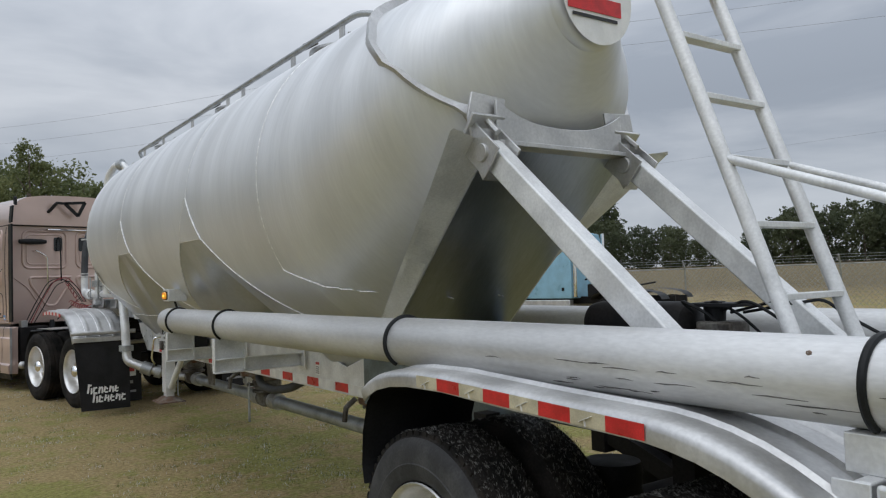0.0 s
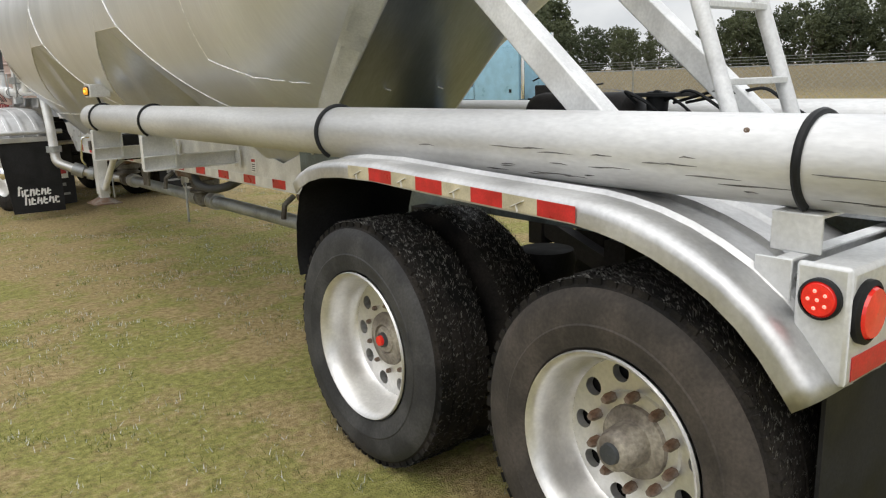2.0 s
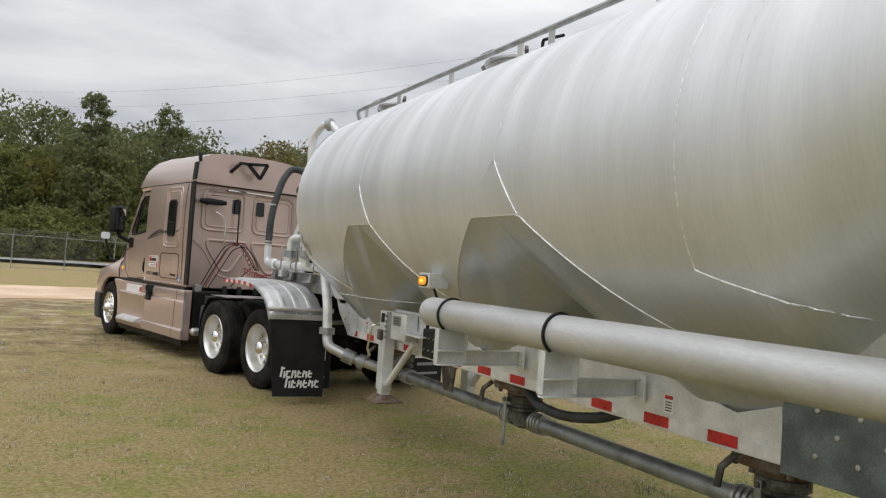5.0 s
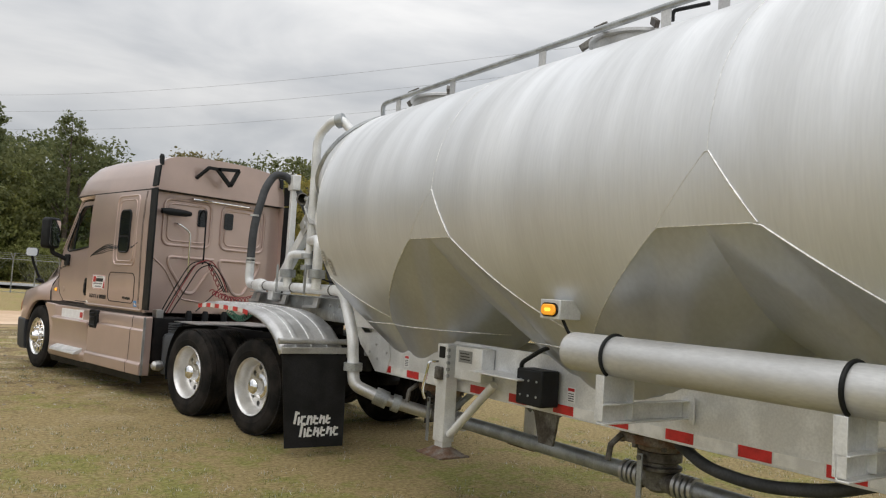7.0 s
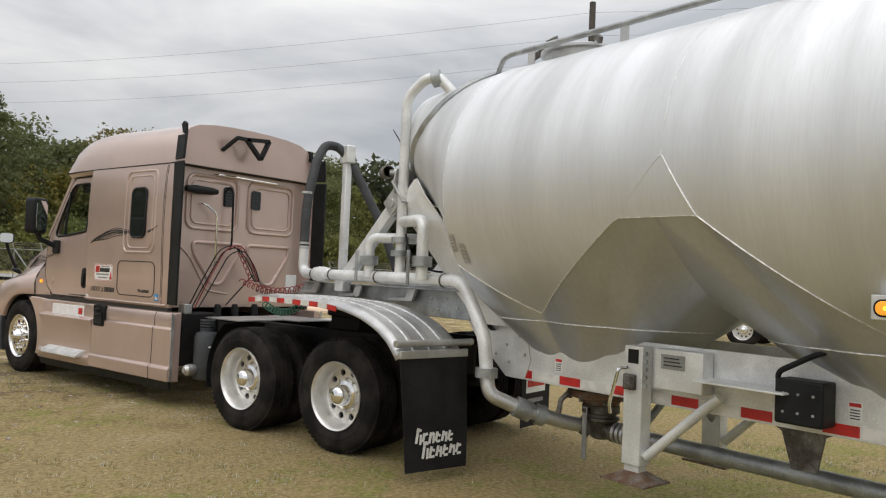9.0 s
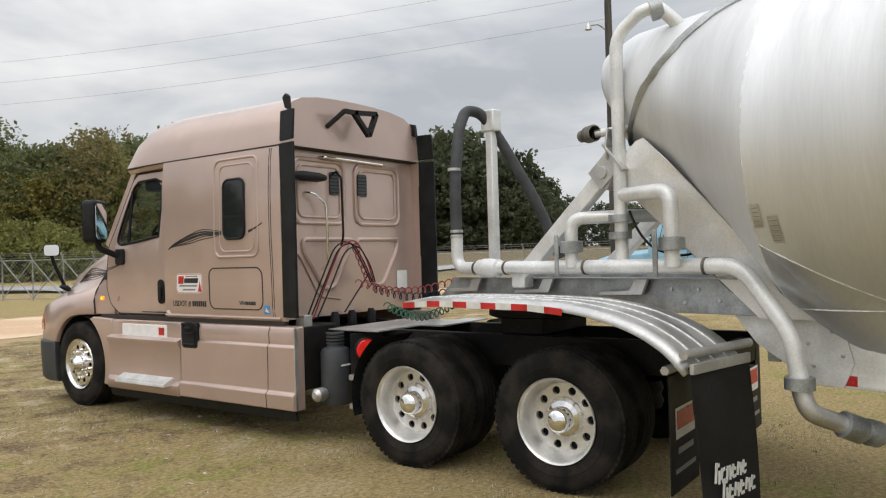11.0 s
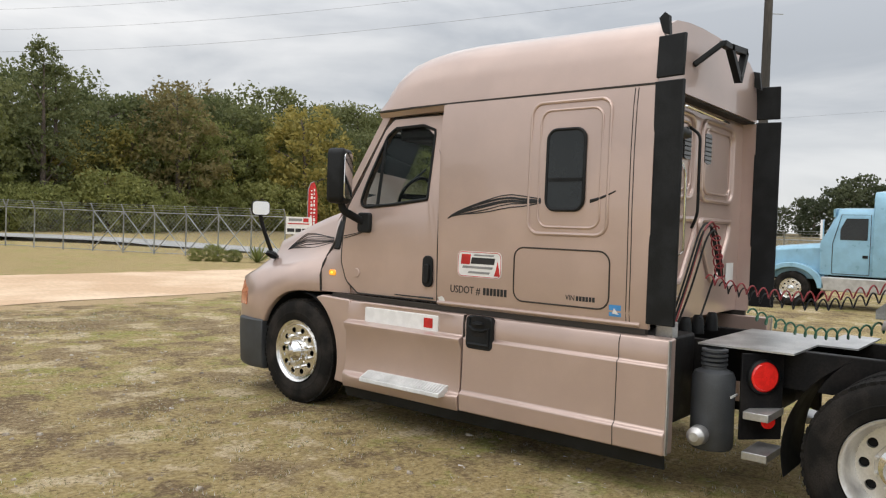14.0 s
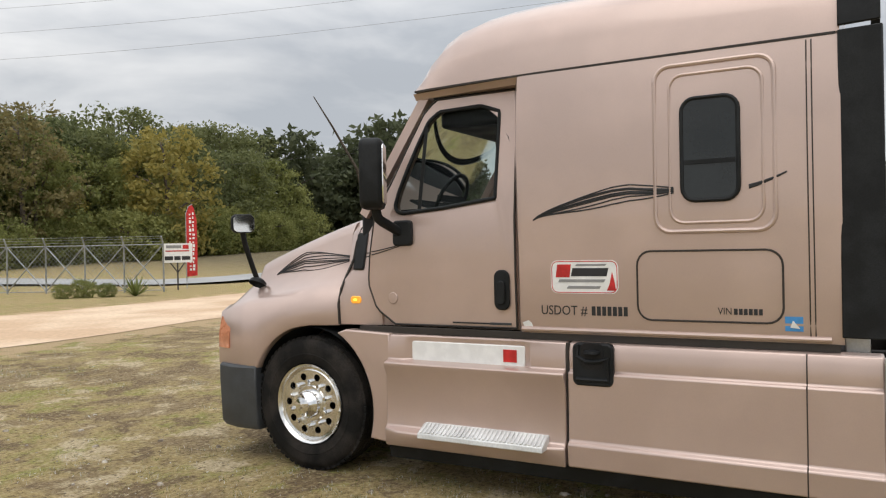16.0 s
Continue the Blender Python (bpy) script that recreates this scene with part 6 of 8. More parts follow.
# hopper outlets, valves and the discharge line
for i, yv in enumerate(YV):
    up = Matrix.Translation((0, yv, 0)) @ Matrix.Rotation(-math.pi / 2, 4, "Y")
    fl = part("outlet_flange", Mesh().lathe([(0.19, 0.80), (0.25, 0.795), (0.255, 0.77), (0.25, 0.745), (0.2, 0.735), (0.15, 0.72), (0.13, 0.69)], 40, up), RUST, trailer, "rust-stained outlet flange")
    for k in range(8):
        a = 2 * math.pi * k / 8
        part("flange_bolt", Mesh().box(0.235 * math.cos(a) - 0.012, 0.235 * math.cos(a) + 0.012, yv + 0.235 * math.sin(a) - 0.012, yv + 0.235 * math.sin(a) + 0.012, 0.72, 0.82), GREASY, fl)
    valve = part("butterfly_valve", Mesh().lathe([(0.13, 0.69), (0.14, 0.685), (0.14, 0.63), (0.115, 0.62), (0.115, 0.60), (0.14, 0.595), (0.14, 0.575), (0.10, 0.56), (0.085, 0.52), (0.08, 0.45), (0.05, 0.43), (0.001, 0.425)], 36, up), GREASY, trailer, "greasy cast iron discharge valve")
    part("lever", Mesh().box(-0.19, -0.178, yv - 0.02, yv + 0.02, 0.30, 0.68), GALV, valve, "flat steel lever", bevel=0.003)
    part("lever_shaft", Mesh().tube([(-0.2, yv, 0.655), (0.1, yv, 0.655)], 0.016, 10), GREASY, valve)
    arm = part("swing_bolt", Mesh().tube([(-0.25, yv + 0.1, 0.78), (-0.32, yv + 0.12, 0.72), (-0.33, yv + 0.13, 0.62)], 0.02, 8), GREASY, valve)
    tee = part("tee", Mesh().lathe([(0.058, -0.16), (0.075, -0.16), (0.075, -0.12), (0.062, -0.11), (0.07, 0.0), (0.062, 0.11), (0.075, 0.12), (0.075, 0.16), (0.058, 0.16)], 24, Matrix.Translation((0, yv, 0.50)) @ Matrix.Rotation(math.pi / 2, 4, "Z")), GREASY, trailer, "cast pipe tee")
for a, b in ((YV[0] - 0.16, YV[1] + 0.16), (YV[1] - 0.16, YV[2] + 0.16)):
    line = part("discharge_pipe", Mesh().tube([(0, a, 0.50), (0, b, 0.50)], 0.057, 20), GALV, trailer, "galvanised discharge pipe")
    for y in (a - 0.05, b + 0.05):
        for k in range(4):
            part("coupling_rib", Mesh().lathe([(0.057, -0.012), (0.078, -0.012), (0.078, 0.012), (0.057, 0.012)], 20, Matrix.Translation((0, y + (0.05 if y > b else -0.02) - k * 0.04 * (1 if y > b else -1) - (0.08 if y < b else 0), 0.5)) @ Matrix.Rotation(math.pi / 2, 4, "Z")), ALU, line)
part("end_cap", Mesh().lathe([(0.058, 0.0), (0.09, 0.01), (0.09, 0.06), (0.06, 0.09), (0.001, 0.1)], 24, Matrix.Translation((0, YV[2] - 0.18, 0.5)) @ Matrix.Rotation(-math.pi / 2, 4, "Z")), BLACK, trailer, "black end coupling")
part("drain_hose", Mesh().tube(bent([(-0.2, -5.75, 0.80), (-0.28, -6.0, 0.72), (-0.3, -6.35, 0.70), (-0.28, -6.7, 0.76), (-0.25, -6.9, 0.84)], 0.2), 0.035, 12), HOSE, trailer, "sagging black hose")

# landing gear
for sgn in (-1, 1):
    x = sgn * 0.47
    leg = part("landing_leg", Mesh().box(x - 0.055, x + 0.055, -3.79, -3.65, 0.44, 1.2), SILVER, trailer, "silver landing leg", bevel=0.006)
    part("inner_leg", Mesh().box(x - 0.043, x + 0.043, -3.775, -3.665, 0.36, 0.46), SILVER, leg)
    part("foot", Mesh().loft([[(x + sx * w, -3.72 + sy * d, z) for sx, sy in ((-1, -1), (1, -1), (1, 1), (-1, 1))] for w, d, z in ((0.14, 0.17, 0.335), (0.14, 0.17, 0.348), (0.12, 0.14, 0.352), (0.05, 0.06, 0.40))]), RUST, leg, "rusty foot plate")
    strip = part("bolt_plate", Mesh().box(x + sgn * -0.06, x + sgn * -0.055, -3.85, -3.79, 0.93, 1.2), SILVER, leg)
    for k in range(5):
        part("bolt", Mesh().lathe([(0.014, 0.0), (0.014, -0.02), (0.001, -0.02)], 6, Matrix.Translation((x - 0.055 if sgn < 0 else x + 0.075, -3.82, 0.96 + k * 0.05))), GALV, leg)
    part("gear_box", Mesh().box(x - 0.085, x - 0.05, -3.75, -3.66, 0.92, 1.02), GREASY, leg, bevel=0.01)
    part("gear_slot", Mesh().box(x - 0.058, x - 0.0552, -3.76, -3.68, 1.09, 1.18), BLACK, leg)
    part("crank", Mesh().tube(bent([(x - 0.07, -3.69, 1.06), (x - 0.14, -3.67, 1.06), (x - 0.16, -3.62, 0.82), (x - 0.12, -3.60, 0.76)], 0.03), 0.011, 8), CHROME, leg, "folded chrome crank")
    part("leg_brace", Mesh().tube([(x, -3.80, 0.50), (sgn * 0.44, -4.28, 0.95)], 0.032, 12), SILVER, leg)
    part("cross_brace", Mesh().tube([(x, -3.72, 0.62), (0, -3.75, 0.98)], 0.025, 10), GALV, leg)
    plate = part("mount_box", Mesh().box(min(sgn * 0.38, sgn * 0.5), max(sgn * 0.38, sgn * 0.5), -4.2, -3.86, 0.95, 1.2), SILVER, trailer, "silver leg mounting box", bevel=0.006)
    if sgn < 0:
        dp = part("data_plate", Mesh().box(-0.5035, -0.501, -4.08, -3.91, 1.08, 1.17), GALV, plate, "small engraved data plate")
        for k in range(3):
            part("data_line", Mesh().box(-0.5045, -0.5036, -4.06 + 0.01 * k, -3.93, 1.10 + k * 0.022, 1.108 + k * 0.022), INK, dp)
    part("shelf_angle", Mesh().box(min(sgn * 0.38, sgn * 0.62), max(sgn * 0.38, sgn * 0.62), -4.75, -4.2, 1.04, 1.052), SILVER, trailer, bevel=0.003)
bb = part("control_box", Mesh().box(-0.56, -0.40, -4.93, -4.67, 0.885, 1.125), BLACK, trailer, "black plastic control box", bevel=0.012)
for k in range(6):
    part("box_screw", Mesh().lathe([(0.008, 0), (0.008, -0.005), (0.001, -0.006)], 8, Matrix.Translation((-0.56, -4.72 - 0.08 * (k % 3), 0.95 + 0.1 * (k // 3)))), GALV, bb)
part("box_bracket", Mesh().slab([(-4.95, 0.86), (-4.50, 0.86), (-4.6, 0.80), (-4.66, 0.60), (-4.8, 0.60), (-4.84, 0.80)], "x", -0.32, -0.30), GREASY, trailer, "greasy hanger bracket")
part("control_cable", Mesh().tube(bent([(-0.5, -4.68, 1.06), (-0.52, -4.66, 1.15), (-0.5, -4.85, 1.26), (-0.46, -5.0, 1.32)], 0.05), 0.016, 8), BLACK, trailer)

# warning stickers on the rail
for y in (-2.92, -4.98, -7.35):
    st = part("warning_sticker", Mesh().box(-0.3745, -0.3725, y - 0.07, y, 0.93, 1.03), STICKER, trailer, "small white warning sticker")
    part("sticker_bar", Mesh().box(-0.3755, -0.3746, y - 0.065, y - 0.005, 1.005, 1.025), RED, st)
    for k in range(4):
        part("sticker_line", Mesh().box(-0.3755, -0.3746, y - 0.06, y - 0.01, 0.94 + k * 0.015, 0.946 + k * 0.015), INK, st)
for y0, z0 in ((-8.3, 1.12), (-8.5, 1.12), (-8.3, 0.92), (-8.5, 0.92), (-8.4, 1.02), (-8.62, 1.02), (-2.3, 1.2), (-2.42, 1.08), (-2.56, 1.16), (-2.62, 1.02), (-2.45, 0.95), (-2.3, 1.0)):
    xx = -0.39 if y0 < -8 else -0.384
    part("rivet", Mesh().lathe([(0.014, 0), (0.012, -0.008), (0.001, -0.01)], 8, Matrix.Translation((xx, y0, z0))), ALU, trailer)

# amber side lamp on the tank
lamp = part("amber_lamp", Mesh().box(-0.93, -0.76, -5.46, -5.29, 1.485, 1.60), SILVER, trailer, "lit amber side lamp in a silver box", bevel=0.006)
part("lamp_gasket", Mesh().slab([(u, v) for u, v in rounded(-5.445, -5.305, 1.50, 1.58, 0.035)], "x", -0.93, -0.938), BLACK, lamp)
part("lamp_lens", Mesh().slab([(u, v) for u, v in rounded(-5.435, -5.315, 1.508, 1.572, 0.03)], "x", -0.936, -0.95), AMBER, lamp, "amber lens", bevel=0.005)
part("lamp_bulb", Mesh().slab([(u, v) for u, v in rounded(-5.40, -5.35, 1.53, 1.55, 0.009)], "x", -0.95, -0.9515), AMBER_GLOW, lamp)
part("lamp_cable", Mesh().tube(bent([(-0.86, -5.41, 1.49), (-0.84, -5.45, 1.4), (-0.80, -5.52, 1.34), (-0.72, -5.6, 1.30), (-0.5, -5.65, 1.24)], 0.06), 0.01, 8), BLACK, lamp, "black cable")

# nose frame, deck line, risers
for sgn in (-1, 1):
    ch = Mesh()
    ch.slab([(0.85, 1.30), (0.65, 1.47), (-2.0, 1.47), (-2.35, 1.27), (-2.35, 1.24), (0.85, 1.24)], "x", sgn * 0.45, sgn * 0.462)
    ch.box(min(sgn * 0.45, sgn * 0.54), max(sgn * 0.45, sgn * 0.54), -2.1, 0.6, 1.47, 1.48)
    part("nose_rail", ch, GALV, trailer, "galvanised gooseneck rail", bevel=0.003)
    for y, z in ((-1.55, 1.40), (-1.75, 1.40), (-1.65, 1.31), (-1.9, 1.33), (-1.2, 1.29), (-0.4, 1.29), (0.3, 1.29)):
        part("rivet", Mesh().lathe([(0.015, 0), (0.012, sgn * 0.01), (0.001, sgn * 0.012)], 8, Matrix.Translation((sgn * 0.462, y, z))), ALU, trailer)
    gus = Mesh().slab([(-1.93, 1.27), (-2.42, 1.27), (-2.62, 1.2), (-2.68, 0.98), (-2.62, 0.835), (-2.42, 0.835), (-2.26, 0.96), (-2.1, 1.06)], "x", sgn * 0.374, sgn * 0.384)
    part("gusset_plate", gus, SILVER, trailer, "riveted aluminium gusset plate")
plate = Mesh().box(-0.45, 0.45, -2.2, 0.85, 1.24, 1.255)
part("coupler_plate", plate, GALV, trailer, "upper coupler plate")
for sgn in (-1, 1):
    prof = [(0.52, 1.30), (0.3, 1.335), (-0.2, 1.345), (-0.8, 1.345), (-1.2, 1.335), (-1.55, 1.28), (-1.8, 1.2), (-1.98, 1.1), (-2.1, 0.98)]
    sm = bent([(0, y, z) for y, z in prof], 0.2, 4)
    loops = []
    for i, p in enumerate(sm):
        t = (sm[min(i + 1, len(sm) - 1)] - sm[max(i - 1, 0)]).normalized()
        nrm = Vector((0, t.z, -t.y))
        row = []
        for k in range(25):
            x = 0.56 + 0.64 * k / 24
            h = -0.006 if k == 0 else (-0.05 if k == 24 else (-0.02 if k == 23 else 0.0))
            if k in (5, 11, 17):
                h += 0.012
            q = p + nrm * h
            row.append((sgn * x, q.y, q.z))
        loops.append(row)
    fd = part("nose_fender", Mesh().loft(loops, False), ALU, trailer, "ribbed aluminium fender with reflective tape", smooth=60)
    mod = fd.modifiers.new("solid", "SOLIDIFY")
    mod.thickness = 0.004
    for x in (0.72, 0.88, 1.04):
        part("fender_rib", Mesh().tube([(sgn * x, p.y, p.z + 0.004) for p in sm], 0.0055, 8), WELD, fd, "pressed rib")
    n = 11
    for i in range(n):
        y0, y1 = 0.48 - i * 0.152, 0.48 - (i + 1) * 0.152
        zt = lambda y: 1.335 - 0.03 * max(0, (y - 0.1) / 0.42) - 0.02 * max(0, (-0.9 - y) / 0.3)
        t = Mesh().add([(sgn * 1.204, y0, zt(y0) - 0.012), (sgn * 1.204, y1, zt(y1) - 0.012), (sgn * 1.204, y1, zt(y1) - 0.058), (sgn * 1.204, y0, zt(y0) - 0.058)], [(0, 1, 2, 3)])
        part("nose_tape", t, RED if i % 2 == 0 else WHITE, fd, "red reflective tape" if i % 2 == 0 else "white reflective tape")
    part("flap_tube", Mesh().tube([(sgn * 0.45, -2.08, 1.07), (sgn * 1.22, -2.08, 1.07)], 0.028, 14), ALU, trailer, "flap mounting tube")
    hold = part("flap_bar", Mesh().box(min(sgn * 0.53, sgn * 1.2), max(sgn * 0.53, sgn * 1.2), -2.13, -2.105, 0.96, 1.02), ALU, trailer, bevel=0.003)
    if sgn < 0:
        fl = Mesh()
        fl.loft([[(sgn * 0.54, -2.12 - 0.05 * math.sin(f * 1.6), 1.0 - 0.9 * f), (sgn * (1.19 - 0.08 * f), -2.10 - 0.03 * math.sin(f * 1.6), 1.0 - 0.9 * f), (sgn * (1.19 - 0.08 * f), -2.09 - 0.03 * math.sin(f * 1.6), 1.0 - 0.9 * f), (sgn * 0.54, -2.11 - 0.05 * math.sin(f * 1.6), 1.0 - 0.9 * f)] for f in (i / 10 for i in range(11))])
        flap = part("mudflap", fl, FLAP, trailer, "long black mudflap with white script marks", smooth=50)
    if sgn < 0:
        # the haulier's name stands as plain white strokes
        random.seed(5)
        for row, (x0, x1, z0, h) in enumerate(((-1.04, -0.66, 0.31, 0.085), (-0.98, -0.58, 0.20, 0.09))):
            nn = 6
            for k in range(nn):
                xa = x0 + (x1 - x0) * k / nn
                w = (x1 - x0) / nn * 0.72
                fz = 1.0 - (z0 + h / 2)
                yy = -2.155 - 0.012 * row
                up_ = h * (1.0 + (0.5 if k == 0 else 0.0))
                mk = Mesh()
                mk.beam((xa, yy, z0 + 0.02 * random.random()), (xa + w * 0.35, yy, z0 + up_), 0.004, 0.022)
                mk.beam((xa, yy, z0 + up_ * (0.5 + 0.4 * random.random())), (xa + w, yy, z0 + up_ * (0.55 + 0.4 * random.random())), 0.004, 0.019)
                if k % 2:
                    mk.beam((xa + w * 0.2, yy, z0 + 0.01), (xa + w, yy, z0 + 0.012), 0.004, 0.019)
                else:
                    mk.beam((xa + w * 0.9, yy, z0), (xa + w * 0.95, yy, z0 + h * 0.9), 0.004, 0.019)
                part("script_stroke", mk, STICKER, flap)
    for y in (0.35, -0.45, -1.3):
        arm = part("fender_arm", Mesh().slab([(y, 1.47), (y - 0.1, 1.47), (y - 0.05, 1.36), (y + 0.32, 1.35), (y + 0.30, 1.375), (y + 0.05, 1.39)], "x", sgn * 0.50, sgn * 0.53), ALU, trailer, "cut aluminium fender arm", bevel=0.003)
X = -0.62
line = part("deck_pipe", Mesh().tube(bent([(X, 0.44, 1.85), (X, 0.44, 1.56), (X, -2.13, 1.56), (-0.65, -2.44, 1.16), (-0.65, -2.48, 0.9)], 0.12, 7), 0.052, 20), SILVER, trailer, "silver painted air line")
for y in (0.2, -0.15, -0.95, -1.9):
    part("pipe_band", Mesh().lathe([(0.05, -0.01), (0.057, -0.01), (0.057, 0.01), (0.05, 0.01)], 20, Matrix.Translation((X, y, 1.56)) @ Matrix.Rotation(math.pi / 2, 4, "Z")), GREASY, line)
part("check_valve", Mesh().lathe([(0.052, -0.12), (0.07, -0.11), (0.07, -0.08), (0.078, -0.04), (0.078, 0.05), (0.07, 0.09), (0.07, 0.11), (0.052, 0.12)], 24, Matrix.Translation((X, 0.05, 1.56)) @ Matrix.Rotation(math.pi / 2, 4, "Z")), SILVER, trailer, "bulged check valve")
clampm = Matrix.Translation((-0.65, -2.48, 0.88)) @ Matrix.Rotation(-math.pi / 2, 4, "Y")
part("pipe_clamp", Mesh().lathe([(0.05, -0.035), (0.085, -0.035), (0.085, 0.035), (0.05, 0.035)], 24, clampm), GALV, trailer, "bolted pipe clamp")
low = part("lower_pipe", Mesh().tube(bent([(-0.65, -2.48, 0.87), (-0.65, -2.52, 0.72), (-0.45, -2.68, 0.62), (-0.12, -2.85, 0.52), (0, -2.92, 0.5)], 0.1, 6), 0.055, 18), ALU, trailer, "dull aluminium crossover pipe")
for p, q in (((-0.50, -2.65, 0.645), (-0.40, -2.71, 0.60)), ((-0.36, -2.73, 0.59), (-0.30, -2.76, 0.57))):
    part("coupling", Mesh().tube([p, q], 0.078, 18), GALV, low, "grooved coupling")
post = part("hose_post", Mesh().box(-0.12, -0.04, 0.48, 0.56, 1.25, 2.98), SILVER, trailer, "square silver hose post", bevel=0.01)
part("post_head", Mesh().box(-0.135, -0.025, 0.44, 0.60, 2.80, 3.0), SILVER, post, bevel=0.012)
hose = part("air_hose", Mesh().tube(bent([(X, 0.44, 1.82), (X + 0.02, 0.47, 2.3), (-0.45, 0.56, 2.8), (-0.32, 0.60, 2.99), (-0.15, 0.58, 2.98), (0.0, 0.5, 2.75), (0.25, 0.25, 2.1), (0.38, 0.12, 1.62)], 0.22, 8), 0.05, 18), HOSE, trailer, "black rubber hose over the post")
for z in (1.83, 1.88, 2.42):
    part("hose_clamp", Mesh().lathe([(0.05, -0.012), (0.056, -0.012), (0.056, 0.012), (0.05, 0.012)], 20, Matrix.Translation((X + (0.02 if z > 2 else 0.002), 0.442 + (0.03 if z > 2 else 0), z)) @ Matrix.Rotation(-math.pi / 2, 4, "Y")), ALU, hose)
riser = part("riser_pipe", Mesh().tube(bent([(-0.60, -1.25, 1.56), (-0.60, -1.25, 3.18), (-0.53, -1.42, 3.33), (-0.46, -1.51, 3.35), (-0.38, -1.63, 3.20), (-0.35, -1.68, 3.08)], 0.15, 8), 0.046, 20), SILVER, trailer, "silver riser pipe to the tank top")
for z in (1.78, 1.9):
    part("riser_clamp", Mesh().lathe([(0.052, -0.025), (0.08, -0.025), (0.08, 0.025), (0.052, 0.025)], 22, Matrix.Translation((-0.60, -1.24, z)) @ Matrix.Rotation(-math.pi / 2, 4, "Y")), GALV, riser)
part("top_clamp", Mesh().tube([(-0.49, -1.465, 3.325), (-0.445, -1.53, 3.345)], 0.074, 20), GALV, riser)
part("bypass_pipe", Mesh().tube(bent([(-0.60, -1.27, 2.06), (-0.72, -1.72, 2.06), (-0.72, -1.72, 1.56)], 0.12, 7), 0.05, 18), SILVER, trailer, "silver bypass pipe")
part("gooseneck_pipe", Mesh().tube(bent([(-0.66, -0.85, 1.56), (-0.66, -0.85, 1.92), (-0.5, -1.15, 1.92), (-0.1, -1.55, 1.92)], 0.1, 7), 0.047, 18), SILVER, trailer, "silver gooseneck pipe")
for x, y in ((-0.66, -0.85), (-0.72, -1.72)):
    v = part("pipe_valve", Mesh().lathe([(0.055, -0.045), (0.085, -0.04), (0.085, 0.04), (0.055, 0.045)], 24, Matrix.Translation((x, y, 1.71)) @ Matrix.Rotation(-math.pi / 2, 4, "Y")), GALV, trailer, "flanged pipe valve")
    part("valve_lever", Mesh().box(x - 0.10, x - 0.085, y + 0.05, y + 0.085, 1.50, 1.80), GALV, v, bevel=0.004)
part("gauge_cable", Mesh().tube(bent([(-0.6, -1.32, 1.95), (-0.62, -1.4, 1.8), (-0.6, -1.5, 1.68), (-0.45, -1.62, 1.62), (-0.3, -1.7, 1.66)], 0.08), 0.009, 8), BLACK, trailer)
part("relief_valve", Mesh().lathe([(0.05, -0.09), (0.062, -0.08), (0.062, 0.0), (0.045, 0.02), (0.045, 0.08), (0.03, 0.1), (0.001, 0.1)], 20, Matrix.Translation((-0.62, -1.0, 2.52)) @ Matrix.Rotation(radians(70), 4, "Z")), GREASY, trailer, "relief valve")
part("relief_stub", Mesh().tube([(-0.6, -1.05, 2.52), (-0.45, -1.35, 2.55)], 0.03, 12), SILVER, trailer)
for sgn in (-1, 1):
    part("brace_foot", Mesh().box(sgn * 0.56 - 0.055, sgn * 0.56 + 0.055, -0.33, -0.19, 1.40, 1.53), SILVER, trailer, "welded brace foot", bevel=0.01)
for y0, z0, wide, tall in ((-2.41, 1.78, 0.05, 0.13), (-2.49, 1.69, 0.06, 0.15)):
    loops = [[(-barrel_x(z) - 0.004, y, z) for z in (z0 + tall * k / 4 for k in range(5))] for y in (y0 + 0.02, y0 + 0.02 - wide)]
    st = part("front_sticker", Mesh().loft(loops, False), ALU, trailer, "worn instruction sticker with faded lettering")
    for k in range(5):
        zz = z0 + tall * (0.12 + 0.18 * k)
        part("faded_line", Mesh().tube([(-barrel_x(zz) - 0.005, y0 + 0.012, zz), (-barrel_x(zz) - 0.005, y0 + 0.028 - wide, zz)], 0.0035, 5), GREY_INK, st)
# ---- tractor: sleeper side details ----
def on_side(y, z, off=0.0):
    """A point on the sleeper's left skin."""
    for (x0, z0), (x1, z1) in zip(SIDE, SIDE[1:]):
        if z <= z1:
            return (-(x0 + (x1 - x0) * (z - z0) / (z1 - z0)) - off, y, z)
    return (-SIDE[-1][0] - off, y, z)


def skin_plate(outline, off, thick):
    """A thin plate that follows the sleeper's skin."""
    a = [on_side(u, v, off) for u, v in outline]
    b = [on_side(u, v, off + thick) for u, v in outline]
    return Mesh().loft([a, b], True, True)


